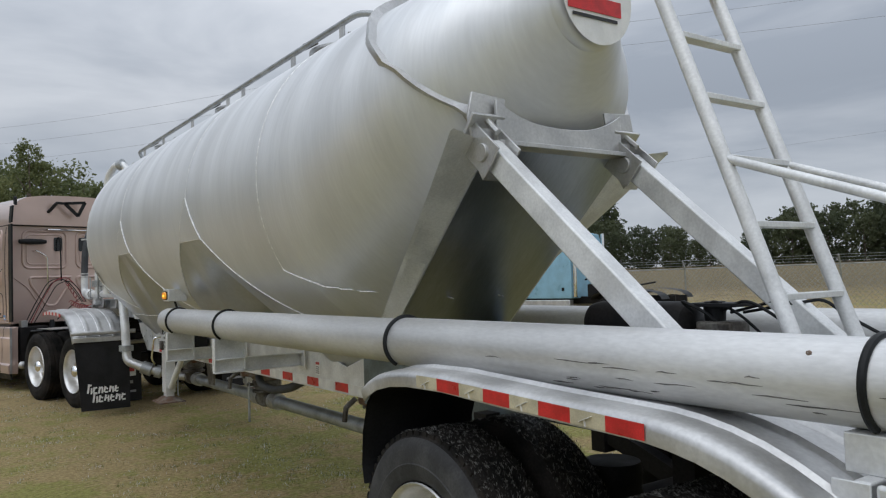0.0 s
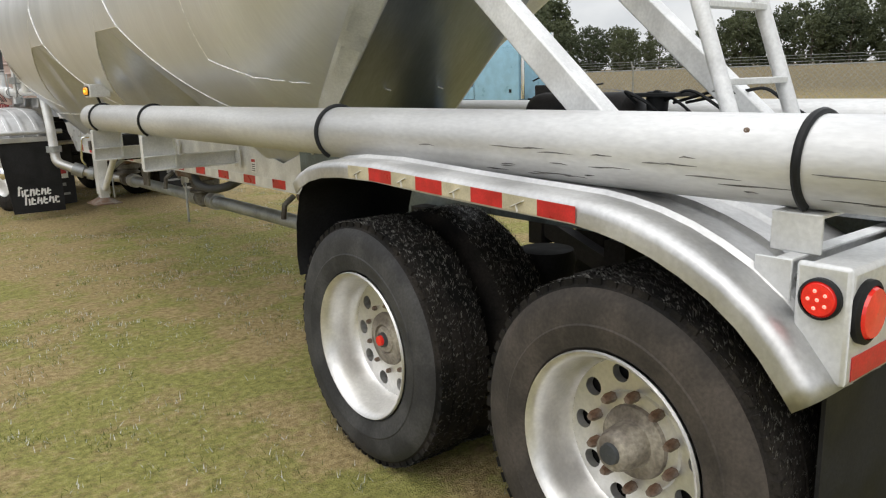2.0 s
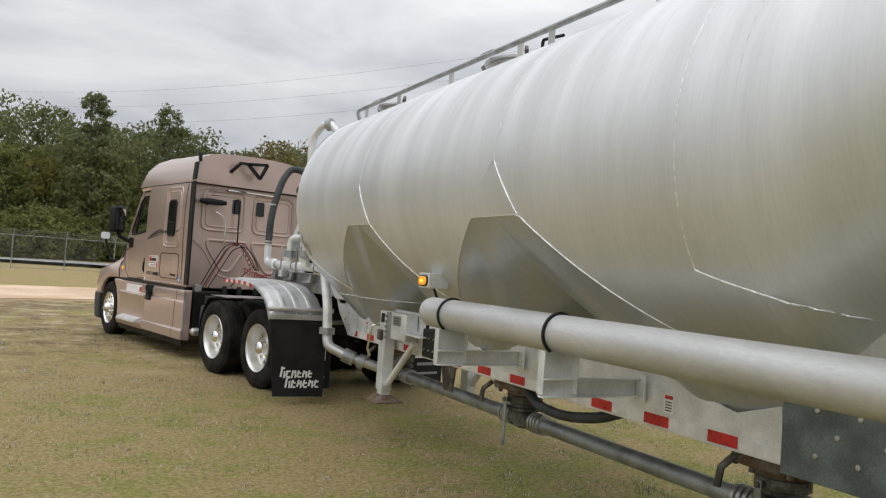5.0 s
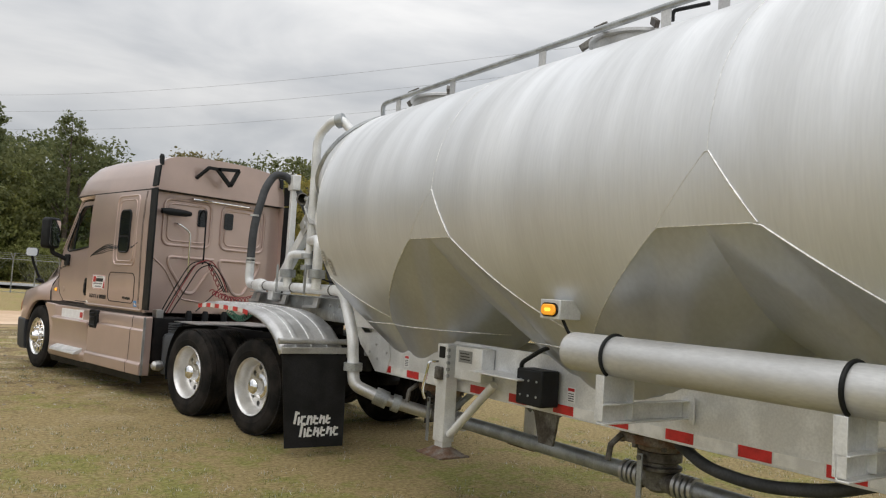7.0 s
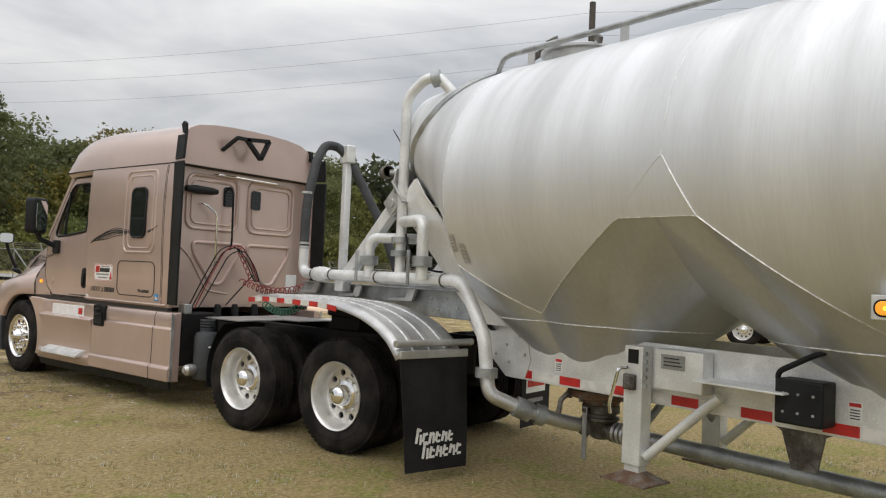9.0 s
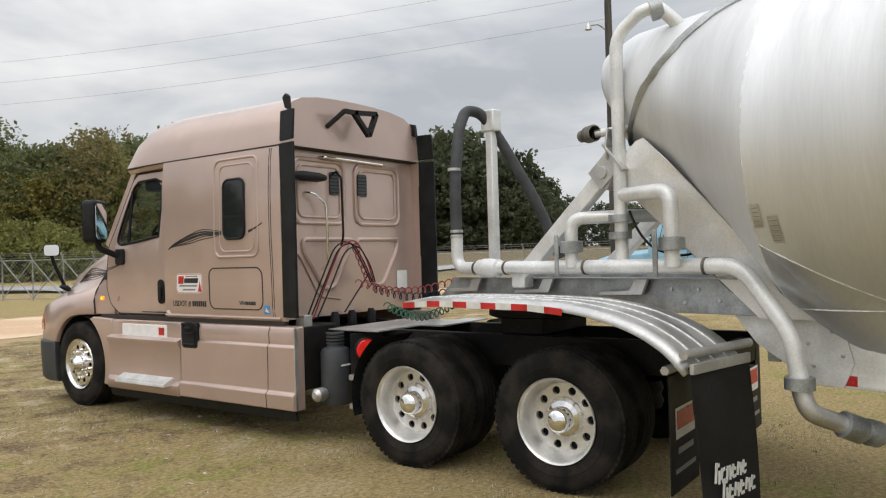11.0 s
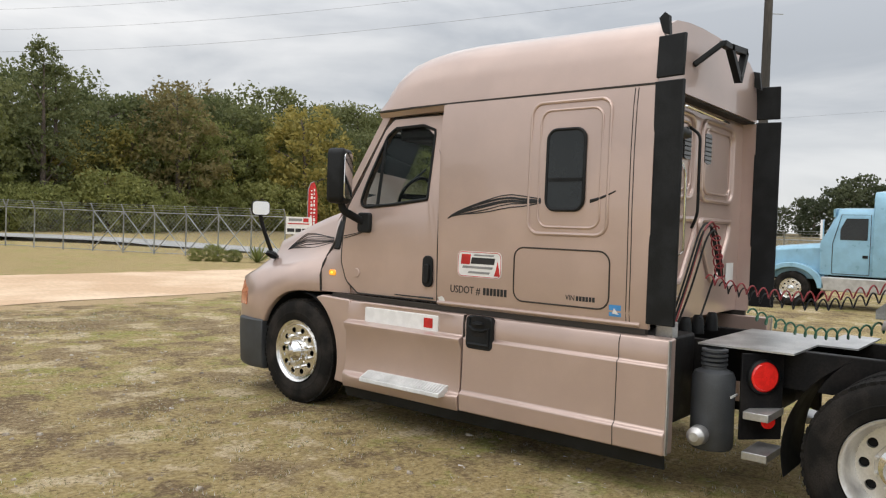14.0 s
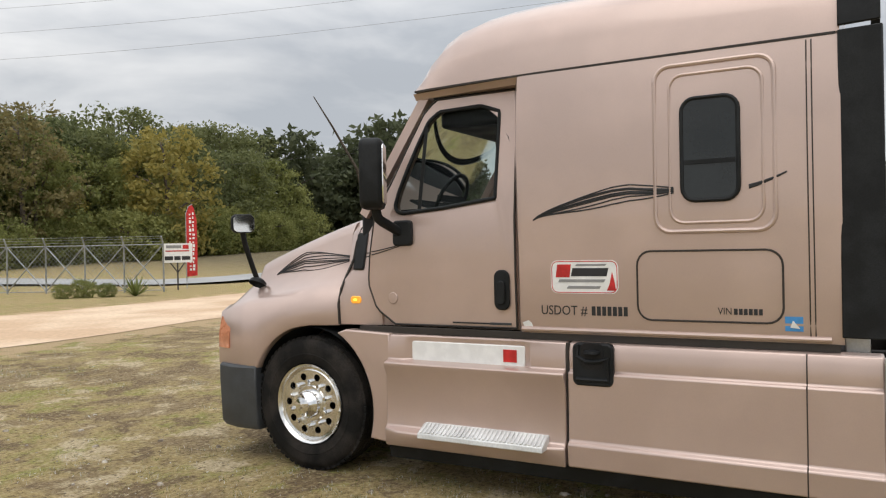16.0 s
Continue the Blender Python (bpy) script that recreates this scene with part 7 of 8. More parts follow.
for flip in (1, -1):
    fm = Matrix.Diagonal((flip, 1, 1, 1))

    def put(name, me, material, parent=truck, label="", bevel=0.0, smooth=38):
        me.v = [tuple(fm @ Vector(p)) for p in me.v]
        return part(name, me, material, parent, label, bevel, smooth)

    big, small = rounded(3.16, 3.83, 1.72, 2.68, 0.09), rounded(3.22, 3.74, 1.77, 2.62, 0.08)
    put("window_surround", Mesh().tube([on_side(u, v, 0.0) for u, v in big + big[:1]], 0.014, 8), PAINT, truck, "raised bronze moulding round the window")
    put("window_surround", Mesh().tube([on_side(u, v, 0.0) for u, v in small + small[:1]], 0.010, 8), PAINT, truck)
    win = rounded(3.345, 3.665, 1.895, 2.475, 0.075)
    sw = put("sleeper_window", skin_plate(win, 0.0, 0.012), GLASS, truck, "dark sliding sleeper window with black frame", smooth=20)
    put("window_frame", Mesh().tube([on_side(u, v, 0.008) for u, v in win + win[:1]], 0.013, 8), BLACK, sw, "black rubber frame")
    put("window_bar", Mesh().box(*sorted((on_side(3.36, 2.12)[0], on_side(3.36, 2.12)[0] - 0.016)), 3.36, 3.65, 2.10, 2.125), BLACK, sw)
    hatch = rounded(3.13, 3.955, 1.205, 1.61, 0.085)
    put("hatch_gap", Mesh().tube([on_side(u, v, 0.001) for u, v in hatch + hatch[:1]], 0.006, 6), SEAM_OR_SHADE, truck, "luggage hatch outline")
    for y in (2.975, 3.0):
        put("rear_seam", Mesh().tube([on_side(y, z, 0.0005) for z in (1.13 + 0.1 * i for i in range(17))], 0.0035, 6), SEAM_OR_SHADE, truck)
    put("belt_trim", Mesh().tube([on_side(y, 1.125, 0.004) for y in (2.9, 4.75)], 0.016, 8), PAINT, truck)
    # dark strip standing in for the shade below the belt trim
    put("belt_shadow", Mesh().box(-1.05, -1.0, 2.86, 6.1, 1.06, 1.10), SEAM_OR_SHADE, truck)
    # pinstripe swoosh
    random.seed(3)
    for k in range(9):
        o = (k - 4) / 4
        pts = []
        for i in range(41):
            f = i / 40
            y = 4.645 - (4.645 - 3.10) * f
            base = 1.815 + 0.16 * min(1, f / 0.42) ** 0.7 - 0.018 * math.sin(max(0, f - 0.35) / 0.4 * math.pi) + 0.085 * max(0, f - 0.62) / 0.38
            spread = 0.046 * math.sin(min(1.0, f / 0.66) * math.pi) * o * (1 + 0.35 * math.sin(5 * f + k * 1.3)) + (0.009 * o * (1 - f) / 0.34 if f > 0.66 else 0.0)
            if y < 3.5:
                u = min(1, max(0, (3.34 - y) / 0.24))
                base, spread = 1.952 + 0.078 * u ** 1.5, 0.011 * o * (1 - u)
            pts.append((y, base + spread))
        pts = [p for p in pts if not 3.33 < p[0] < 3.68]
        left = [p for p in pts if p[0] > 3.5]
        right = [p for p in pts if p[0] <= 3.5]
        for seg in (left, right):
            if len(seg) > 2:
                put("pinstripe", Mesh().tube([on_side(y, z, 0.001) for y, z in seg], 0.0046, 5), INK, truck, "thin black pinstripe")
logo = part("door_decal", skin_plate(rounded(4.075, 4.53, 1.355, 1.56, 0.045), 0.0, 0.003), STICKER, truck, "white rounded decal with red and dark shapes", smooth=20)
edge = rounded(4.083, 4.522, 1.362, 1.553, 0.04)
part("decal_border", Mesh().tube([on_side(u, v, 0.003) for u, v in edge + edge[:1]], 0.0028, 5), RED, logo)
for y0, y1, z0, z1, mt in ((4.40, 4.495, 1.455, 1.535, RED), (4.15, 4.39, 1.462, 1.512, INK), (4.16, 4.36, 1.525, 1.537, GREY_INK), (4.17, 4.48, 1.425, 1.443, GREY_INK), (4.2, 4.42, 1.385, 1.402, GREY_INK)):
    part("decal_shape", skin_plate([(y0, z0), (y1, z0), (y1 - 0.012, z1), (y0 - 0.012, z1)], 0.003, 0.002), mt, logo, smooth=20)
part("decal_shape", skin_plate([(4.09, 1.375), (4.15, 1.375), (4.13, 1.42), (4.115, 1.49), (4.10, 1.43)], 0.003, 0.002), RED, logo, smooth=20)
sx = on_side(4.3, 1.25)[0] - 0.002
words("registration_text", "USDOT #", 0.083, Matrix.Translation((sx, 4.445, 1.247)) @ LEFT_FACE, INK, truck, "black lettering", squeeze=0.92)
for k in range(7):
    part("number_bar", skin_plate([(4.255 - k * 0.035, 1.222), (4.230 - k * 0.035, 1.222), (4.230 - k * 0.035, 1.278), (4.255 - k * 0.035, 1.278)], 0.001, 0.002), INK, truck, smooth=20)
words("vin_text", "VIN", 0.055, Matrix.Translation((on_side(3.44, 1.265)[0] - 0.002, 3.435, 1.265)) @ LEFT_FACE, INK, truck, squeeze=0.9)
for k in range(6):
    part("number_bar", skin_plate([(3.385 - k * 0.026, 1.248), (3.366 - k * 0.026, 1.248), (3.366 - k * 0.026, 1.282), (3.385 - k * 0.026, 1.282)], 0.001, 0.002), INK, truck, smooth=20)
dc = part("blue_decal", skin_plate([(3.035, 1.165), (3.125, 1.165), (3.125, 1.245), (3.035, 1.245)], 0.0, 0.003), BLUE_INK, truck, "small blue square decal", smooth=20)
part("decal_mark", skin_plate([(3.05, 1.18), (3.10, 1.185), (3.085, 1.225), (3.07, 1.205)], 0.003, 0.002), STICKER, dc, smooth=20)
part("worn_patch", skin_plate([(4.67, 1.14), (4.73, 1.13), (4.745, 1.165), (4.70, 1.18), (4.68, 1.165)], 0.0, 0.002), STICKER, truck, "scuffed white patch", smooth=20)
part("door_text", Mesh().box(-0.999, -0.9965, 4.98, 5.32, 1.137, 1.147), INK, truck)
part("door_badge", Mesh().lathe([(0.042, 0), (0.038, -0.004), (0.001, -0.005)], 24, Matrix.Translation((-0.998, 5.83, 1.30))), PAINT, truck, "round embossed badge")
for k in range(8):
    o = (k - 3.5) / 3.5
    pts = []
    for i in range(21):
        f = i / 20
        y = 7.24 - 0.88 * f
        z = 1.455 + 0.10 * min(1, f / 0.4) ** 0.8 + 0.03 * f + 0.062 * o * math.sin(f * math.pi * 0.85) * (1 + 0.3 * math.sin(4 * f + k))
        pts.append((y, z))
    for sgn in (-1, 1):
        line = []
        for y, z in pts:
            sec = hood_section(y)
            half = [(abs(x), zz) for x, _, zz in sec[: len(sec) // 2 + 1]]
            for (x0, z0), (x1, z1) in zip(half, half[1:]):
                if z0 <= z <= z1:
                    line.append((sgn * (x0 + (x1 - x0) * (z - z0) / max(1e-6, z1 - z0) + 0.002), y, z))
                    break
        if len(line) > 3:
            part("hood_pinstripe", Mesh().tube(line, 0.0034, 5), INK, truck)

# rear wall of the sleeper
YB = 2.945


def bead(outline, r=0.014, closed=True, y=YB, name="wall_moulding"):
    pts = [(u, y, v) for u, v in outline]
    return part(name, Mesh().tube(pts + (pts[:1] if closed else []), r, 8), PAINT, truck, "raised bronze wall moulding")


for x0, x1 in ((-0.82, -0.11), (0.06, 0.78)):
    bead(rounded(x0, x1, 2.03, 2.66, 0.1), 0.021)
    bead(rounded(x0 + 0.06, x1 - 0.06, 2.09, 2.60, 0.08), 0.012)
for sgn in (-1, 1):
    c = -0.36 if sgn < 0 else 0.42
    vee = [Vector(p) for p in ((c - 0.36, YB, 1.87), (c + 0.33, YB, 1.87), (c + 0.30, YB, 1.74), (c + 0.06, YB, 1.38), (c - 0.08, YB, 1.38), (c - 0.34, YB, 1.74))]
    loop = bent(vee + vee[:2], 0.07, 5)[3:]
    part("wall_moulding", Mesh().tube(loop, 0.024, 8), PAINT, truck, "raised bronze V moulding")
part("wall_moulding", Mesh().tube(bent([(-0.95, YB, 1.86), (-0.75, YB, 1.70), (-0.5, YB, 1.30), (-0.2, YB, 1.26)], 0.08), 0.012, 8), PAINT, truck)
for x0, x1 in ((-0.32, -0.19), (0.10, 0.24)):
    w = part("rear_window", Mesh().slab(rounded(x0, x1, 2.32, 2.56, 0.03), "y", YB + 0.01, YB - 0.012), GLASS, truck, "small dark rear window")
    for k in range(6):
        part("window_slat", Mesh().box(x0 + 0.012, x1 - 0.012, YB - 0.017, YB - 0.012, 2.345 + k * 0.035, 2.352 + k * 0.035), BLACK, w)
part("wall_rail", Mesh().tube(bent([(-0.46, YB, 2.69), (-0.44, YB - 0.06, 2.69), (0.48, YB - 0.06, 2.68), (0.50, YB, 2.68)], 0.04), 0.012, 8), CHROME, truck, "polished grab rail")
part("grab_pipe", Mesh().tube(bent([(-0.66, YB, 2.33), (-0.62, YB - 0.07, 2.32), (-0.46, YB - 0.08, 2.22), (-0.45, YB - 0.08, 1.62), (-0.45, YB, 1.58)], 0.06), 0.014, 10), CHROME, truck, "bent chrome grab pipe")
part("work_lamp", Mesh().lathe([(0.001, -0.24), (0.035, -0.23), (0.05, -0.1), (0.045, 0.12), (0.03, 0.2), (0.001, 0.21)], 18, Matrix.Translation((-0.68, 2.85, 2.475))), BLACK, truck, "black tubular bracket")
part("lamp_stay", Mesh().tube([(-0.5, 2.85, 2.47), (-0.5, YB, 2.45)], 0.015, 8), BLACK, truck)
part("cable_mast", Mesh().tube(bent([(-0.25, YB - 0.02, 2.56), (-0.25, YB - 0.10, 2.5), (-0.24, YB - 0.10, 1.9), (-0.22, YB - 0.05, 1.8)], 0.05), 0.012, 8), BLACK, truck, "black cable holder")
spot = part("roof_bracket", Mesh().beam((-0.45, 2.84, 2.98), (-0.36, 2.66, 3.14), 0.05, 0.04), BLACK, truck, "black triangular roof bracket", bevel=0.008)
tri = [(0.10, 3.16), (-0.24, 3.13), (-0.02, 2.92)]
for (a, b), (c, d) in zip(tri, tri[1:] + tri[:1]):
    part("bracket_bar", Mesh().beam((a, 2.66, b), (c, 2.66, d), 0.045, 0.05, up=(0, 1, 0)), BLACK, spot)
part("bracket_bar", Mesh().beam((-0.38, 2.66, 3.13), (-0.2, 2.66, 3.13), 0.05, 0.04), BLACK, spot)
part("rear_ladder_hook", Mesh().slab([(2.80, 3.08), (2.81, 3.21), (2.84, 3.235), (2.88, 3.20), (2.85, 3.10)], "x", -0.99, -0.95), BLACK, truck)
for sgn in (-1, 1):
    part("side_extender", Mesh().loft([[(sgn * x, y, z) for x, y in ((1.078, 2.85), (1.10, 2.645), (1.075, 2.64), (1.045, 2.85))] for z in (1.14, 2.0, 2.755)]), BLACK, truck, "black rubber side extender", bevel=0.006)
    part("upper_extender", Mesh().loft([[(sgn * (x + o), y, z) for x, y in ((1.07, 2.85), (1.095, 2.655), (1.07, 2.65), (1.04, 2.85))] for z, o in ((2.78, 0.0), (3.06, -0.02))]), BLACK, truck, "black upper extender", bevel=0.006)
    if sgn > 0:
        part("air_scoop", Mesh().slab([(2.78, 3.02), (2.80, 3.17), (2.88, 3.19), (2.95, 3.10)], "x", sgn * 0.93, sgn * 0.97), BLACK, truck)
part("wall_paper", Mesh().box(0.72, 0.9, YB - 0.006, YB - 0.002, 1.32, 1.52), STICKER, truck, "white paper notice")

# chassis
for sgn in (-1, 1):
    part("frame_rail", Mesh().box(sgn * 0.43 - 0.04, sgn * 0.43 + 0.04, -0.95, 7.3, 0.74, 1.0), FRAME, truck, "black chassis rail", bevel=0.006)
    lm_ = Matrix.Translation((sgn * 0.66, 2.20, 0.83)) @ Matrix.Rotation(radians(-42 if sgn < 0 else 42), 4, "Z")
    part("rear_lamp_plate", Mesh().box(-0.15, 0.15, 0.0, 0.02, -0.42, 0.15, lm_), FRAME, truck, "black lamp plate", bevel=0.004)
    turn_ = lm_ @ Matrix.Rotation(-math.pi / 2, 4, "Z")
    sl = part("stop_lamp", Mesh().lathe([(0.115, 0.0), (0.115, 0.02), (0.10, 0.03)], 30, turn_), BLACK, truck, "round red lamp in a rubber ring")
    part("lens", Mesh().lathe([(0.10, 0.02), (0.085, 0.035), (0.001, 0.04)], 30, turn_), RED_LENS, sl, "red lens")
    part("lower_lens", Mesh().lathe([(0.05, 0.0), (0.045, 0.012), (0.001, 0.014)], 20, lm_ @ Matrix.Translation((0.05, 0, -0.30)) @ Matrix.Rotation(-math.pi / 2, 4, "Z")), RED_LENS, sl, "small red lens")
    for z in (0.62, 0.36):
        part("side_step", Mesh().box(sgn * 0.68 - 0.17, sgn * 0.68 + 0.17, 2.1, 2.26, z - 0.05, z), ALU, truck, "small aluminium step", bevel=0.004)
    part("quarter_fender", Mesh().loft([[(sgn * x, 1.32 + 0.62 * math.cos(a), 0.5 + 0.62 * math.sin(a)) for x in (0.62, 1.16)] for a in (radians(-15 + 70 * i / 10) for i in range(11))], False), BLACK, truck, "black quarter fender")
    fl = part("tractor_flap", Mesh().box(min(sgn * 0.62, sgn * 1.18), max(sgn * 0.62, sgn * 1.18), -0.80, -0.79, 0.10, 0.86), FLAP, truck, "black tractor mudflap with worn decal")
    part("flap_hanger", Mesh().tube([(sgn * 0.45, -0.78, 0.90), (sgn * 1.2, -0.78, 0.90)], 0.03, 6), ALU, truck, "flap hanger tube")
    part("flap_decal", Mesh().box(min(sgn * 0.7, sgn * 1.08), max(sgn * 0.7, sgn * 1.08), -0.803, -0.8005, 0.44, 0.64), STICKER, fl, "worn red and white decal")
    part("decal_bar", Mesh().box(min(sgn * 0.72, sgn * 1.06), max(sgn * 0.72, sgn * 1.06), -0.805, -0.8032, 0.50, 0.62), RED, fl)
    part("decal_bar", Mesh().box(min(sgn * 0.74, sgn * 1.04), max(sgn * 0.74, sgn * 1.04), -0.804, -0.8005, 0.34, 0.38), GREY_INK, fl)
    part("decal_bar", Mesh().box(min(sgn * 0.70, sgn * 1.10), max(sgn * 0.70, sgn * 1.10), -0.804, -0.8005, 0.22, 0.25), GREY_INK, fl)
    part("air_bag", Mesh().lathe([(0.12, -0.1), (0.14, -0.05), (0.12, 0.0), (0.14, 0.05), (0.12, 0.1)], 20, Matrix.Translation((sgn * 0.43, -0.35, 0.6)) @ Matrix.Rotation(math.pi / 2, 4, "Y")), FRAME, truck)
for y in (-0.9, 0.66, 2.0, 3.2, 5.0):
    part("cross_member", Mesh().box(-0.43, 0.43, y - 0.05, y + 0.05, 0.78, 0.96), FRAME, truck)
part("deck_plate", Mesh().box(-0.72, 0.45, 2.0, 2.62, 1.0, 1.012), ALU, truck, "aluminium deck plate")
part("deck_plate", Mesh().box(-0.1, 0.72, 1.75, 2.0, 1.0, 1.012), ALU, truck, "aluminium deck plate")
part("fifth_wheel", Mesh().loft([[(0.46 * math.cos(a) * k, 0.7 + 0.5 * math.sin(a) * k, z) for a in (2 * math.pi * i / 28 for i in range(28))] for z, k in ((1.12, 0.9), (1.14, 1.0), (1.225, 1.0), (1.232, 0.96))]), FRAME, truck, "greasy fifth wheel plate")
part("fifth_wheel_mount", Mesh().box(-0.42, 0.42, 0.5, 0.9, 1.0, 1.14), FRAME, truck, bevel=0.01)
part("frame_tank", Mesh().lathe([(0.001, -0.3), (0.13, -0.29), (0.13, 0.29), (0.001, 0.3)], 24, Matrix.Translation((0.0, 2.3, 0.62))), FRAME, truck, "black air tank")
cm = Matrix.Translation((-0.78, 2.48, 0)) @ Matrix.Rotation(-math.pi / 2, 4, "Y")
can = part("air_dryer", Mesh().lathe([(0.001, 0.33), (0.13, 0.33), (0.14, 0.35), (0.14, 0.80), (0.125, 0.84), (0.08, 0.86), (0.08, 0.88)], 28, cm), GREY, truck, "dark grey canister with ribbed neck")
for k in range(4):
    part("neck_rib", Mesh().lathe([(0.06, 0.88 + k * 0.03), (0.085, 0.885 + k * 0.03), (0.085, 0.90 + k * 0.03), (0.06, 0.905 + k * 0.03)], 24, cm), GREY, can)
part("can_label", Mesh().box(-0.86, -0.72, 2.335, 2.34, 0.69, 0.705), STICKER, can)
part("can_outlet", Mesh().lathe([(0.05, 0.0), (0.065, -0.05), (0.06, -0.12), (0.03, -0.15), (0.001, -0.15)], 20, Matrix.Translation((-0.90, 2.5, 0.44))), ALU, can, "dull outlet fitting")
part("gladhand_box", Mesh().box(-0.93, -0.83, 2.72, 2.84, 1.04, 1.15), ALU, truck, "small metal junction box", bevel=0.006)

# air lines and coiled cables
def coil(a, b, turns, r, wire, material, name, label, sag=0.12, seed=1):
    a, b = Vector(a), Vector(b)
    pts = []
    for i in range(turns * 12 + 1):
        f = i / (turns * 12)
        c = a.lerp(b, f) - Vector((0, 0, sag * math.sin(math.pi * f)))
        w = 2 * math.pi * turns * f
        d = (b - a).normalized()
        s = d.cross(Vector((0, 0, 1))).normalized()
        pts.append(c + r * math.cos(w) * s + r * math.sin(w) * Vector((0, 0, 1)))
    return part(name, Mesh().tube(pts, wire, 6), material, truck, label)


coil((-0.10, 2.8, 1.42), (-0.05, 1.55, 1.45), 16, 0.035, 0.006, RED_HOSE, "red_coil", "coiled red air line", 0.10)
coil((0.06, 2.75, 1.36), (0.12, 1.5, 1.42), 16, 0.04, 0.006, BLACK, "black_coil", "coiled black cable", 0.12)
coil((0.0, 2.5, 1.18), (-0.3, 1.35, 1.30), 16, 0.038, 0.007, GREEN_HOSE, "green_coil", "coiled green cable", 0.14)
for k, (mt, dx, dz) in enumerate(((BLACK, 0.0, 0.0), (RED_HOSE, 0.04, 0.03), (BLACK, -0.05, 0.02), (BLACK, 0.09, -0.03))):
    p = bent([(-0.80 + dx, 2.78, 1.1), (-0.66 + dx, 2.74, 1.4 + dz), (-0.45 + dx, 2.72, 1.78 + dz), (-0.22 + dx, 2.74, 1.84 + dz), (-0.02 + dx, 2.76, 1.62 + dz), (0.10 + dx * 0.5, 2.77, 1.42)], 0.15, 6)
    part("air_line", Mesh().tube(p, 0.0075, 8), mt, truck, "looping air line")
coil((-0.22, 2.72, 1.80), (0.0, 2.74, 1.45), 5, 0.035, 0.006, RED_HOSE, "red_coil", "coiled red air line", 0.0)
part("stay_cable", Mesh().tube([(-0.35, 2.75, 1.14), (0.05, 2.78, 1.5)], 0.008, 6), BLACK, truck)
for x in (-0.4, -0.15, 0.15):
    part("hose_boot", Mesh().lathe([(0.05, 0), (0.045, 0.1), (0.03, 0.14)], 14, Matrix.Translation((x, 2.84, 1.0)) @ Matrix.Rotation(-math.pi / 2, 4, "Y")), BLACK, truck)
part("battery_cover", Mesh().box(-0.95, -0.5, 2.72, 3.2, 0.45, 1.05), FRAME, truck, bevel=0.02)
part("antenna", Mesh().tube([(1.02, 5.9, 2.3), (1.15, 6.05, 3.05)], 0.008, 6), BLACK, truck, "thin whip antenna")
# the cab and hood stand closer to the sleeper than they are drawn: one proportion for everything ahead of it
for ob in truck.children_recursive:
    if ob.type == "MESH" and not ob.parent.name.startswith(("wheel", "inner_wheel", "tyre", "rim", "hub")):
        for v in ob.data.vertices:
            if v.co.y > 3.4:
                v.co.y = 3.4 + 0.942 * (v.co.y - 3.4)

# ---- surroundings ----


def leaf_material(name, dark, light):
    m = bpy.data.materials.new(name)
    m.use_nodes = True
    n, l = m.node_tree.nodes, m.node_tree.links
    b = n["Principled BSDF"]
    b.inputs["Roughness"].default_value = 0.75
    g_, info, r, add = n.new("ShaderNodeNewGeometry"), n.new("ShaderNodeObjectInfo"), n.new("ShaderNodeValToRGB"), n.new("ShaderNodeMath")
    mul, mul2, mix_, thin = n.new("ShaderNodeMath"), n.new("ShaderNodeMath"), n.new("ShaderNodeMixShader"), n.new("ShaderNodeBsdfTranslucent")
    mul.operation, mul.inputs[1].default_value = "MULTIPLY", 0.45
    l.new(g_.outputs["Random Per Island"], mul.inputs[0])
    mul2.operation, mul2.inputs[1].default_value = "MULTIPLY", 0.55
    l.new(info.outputs["Random"], mul2.inputs[0])
    l.new(mul.outputs[0], add.inputs[0])
    l.new(mul2.outputs[0], add.inputs[1])
    r.color_ramp.elements[0].color, r.color_ramp.elements[1].color = (*dark, 1), (*light, 1)
    r.color_ramp.elements[0].position, r.color_ramp.elements[1].position = 0.1, 0.95
    l.new(add.outputs[0], r.inputs["Fac"])
    l.new(r.outputs["Color"], b.inputs["Base Color"])
    l.new(r.outputs["Color"], thin.inputs["Color"])
    mix_.inputs["Fac"].default_value = 0.45
    l.new(b.outputs["BSDF"], mix_.inputs[1])
    l.new(thin.outputs["BSDF"], mix_.inputs[2])
    l.new(mix_.outputs["Shader"], n["Material Output"].inputs["Surface"])
    return m


LEAF = [leaf_material("dark_oak_leaves", (0.105, 0.128, 0.052), (0.24, 0.25, 0.10)), leaf_material("olive_leaves", (0.14, 0.17, 0.048), (0.33, 0.33, 0.11)),
        leaf_material("autumn_leaves", (0.20, 0.19, 0.052), (0.47, 0.38, 0.105)), leaf_material("pine_needles", (0.105, 0.135, 0.062), (0.21, 0.235, 0.11)),
        leaf_material("russet_leaves", (0.17, 0.15, 0.062), (0.35, 0.28, 0.115)), leaf_material("far_dark_leaves", (0.055, 0.07, 0.036), (0.12, 0.135, 0.066))]


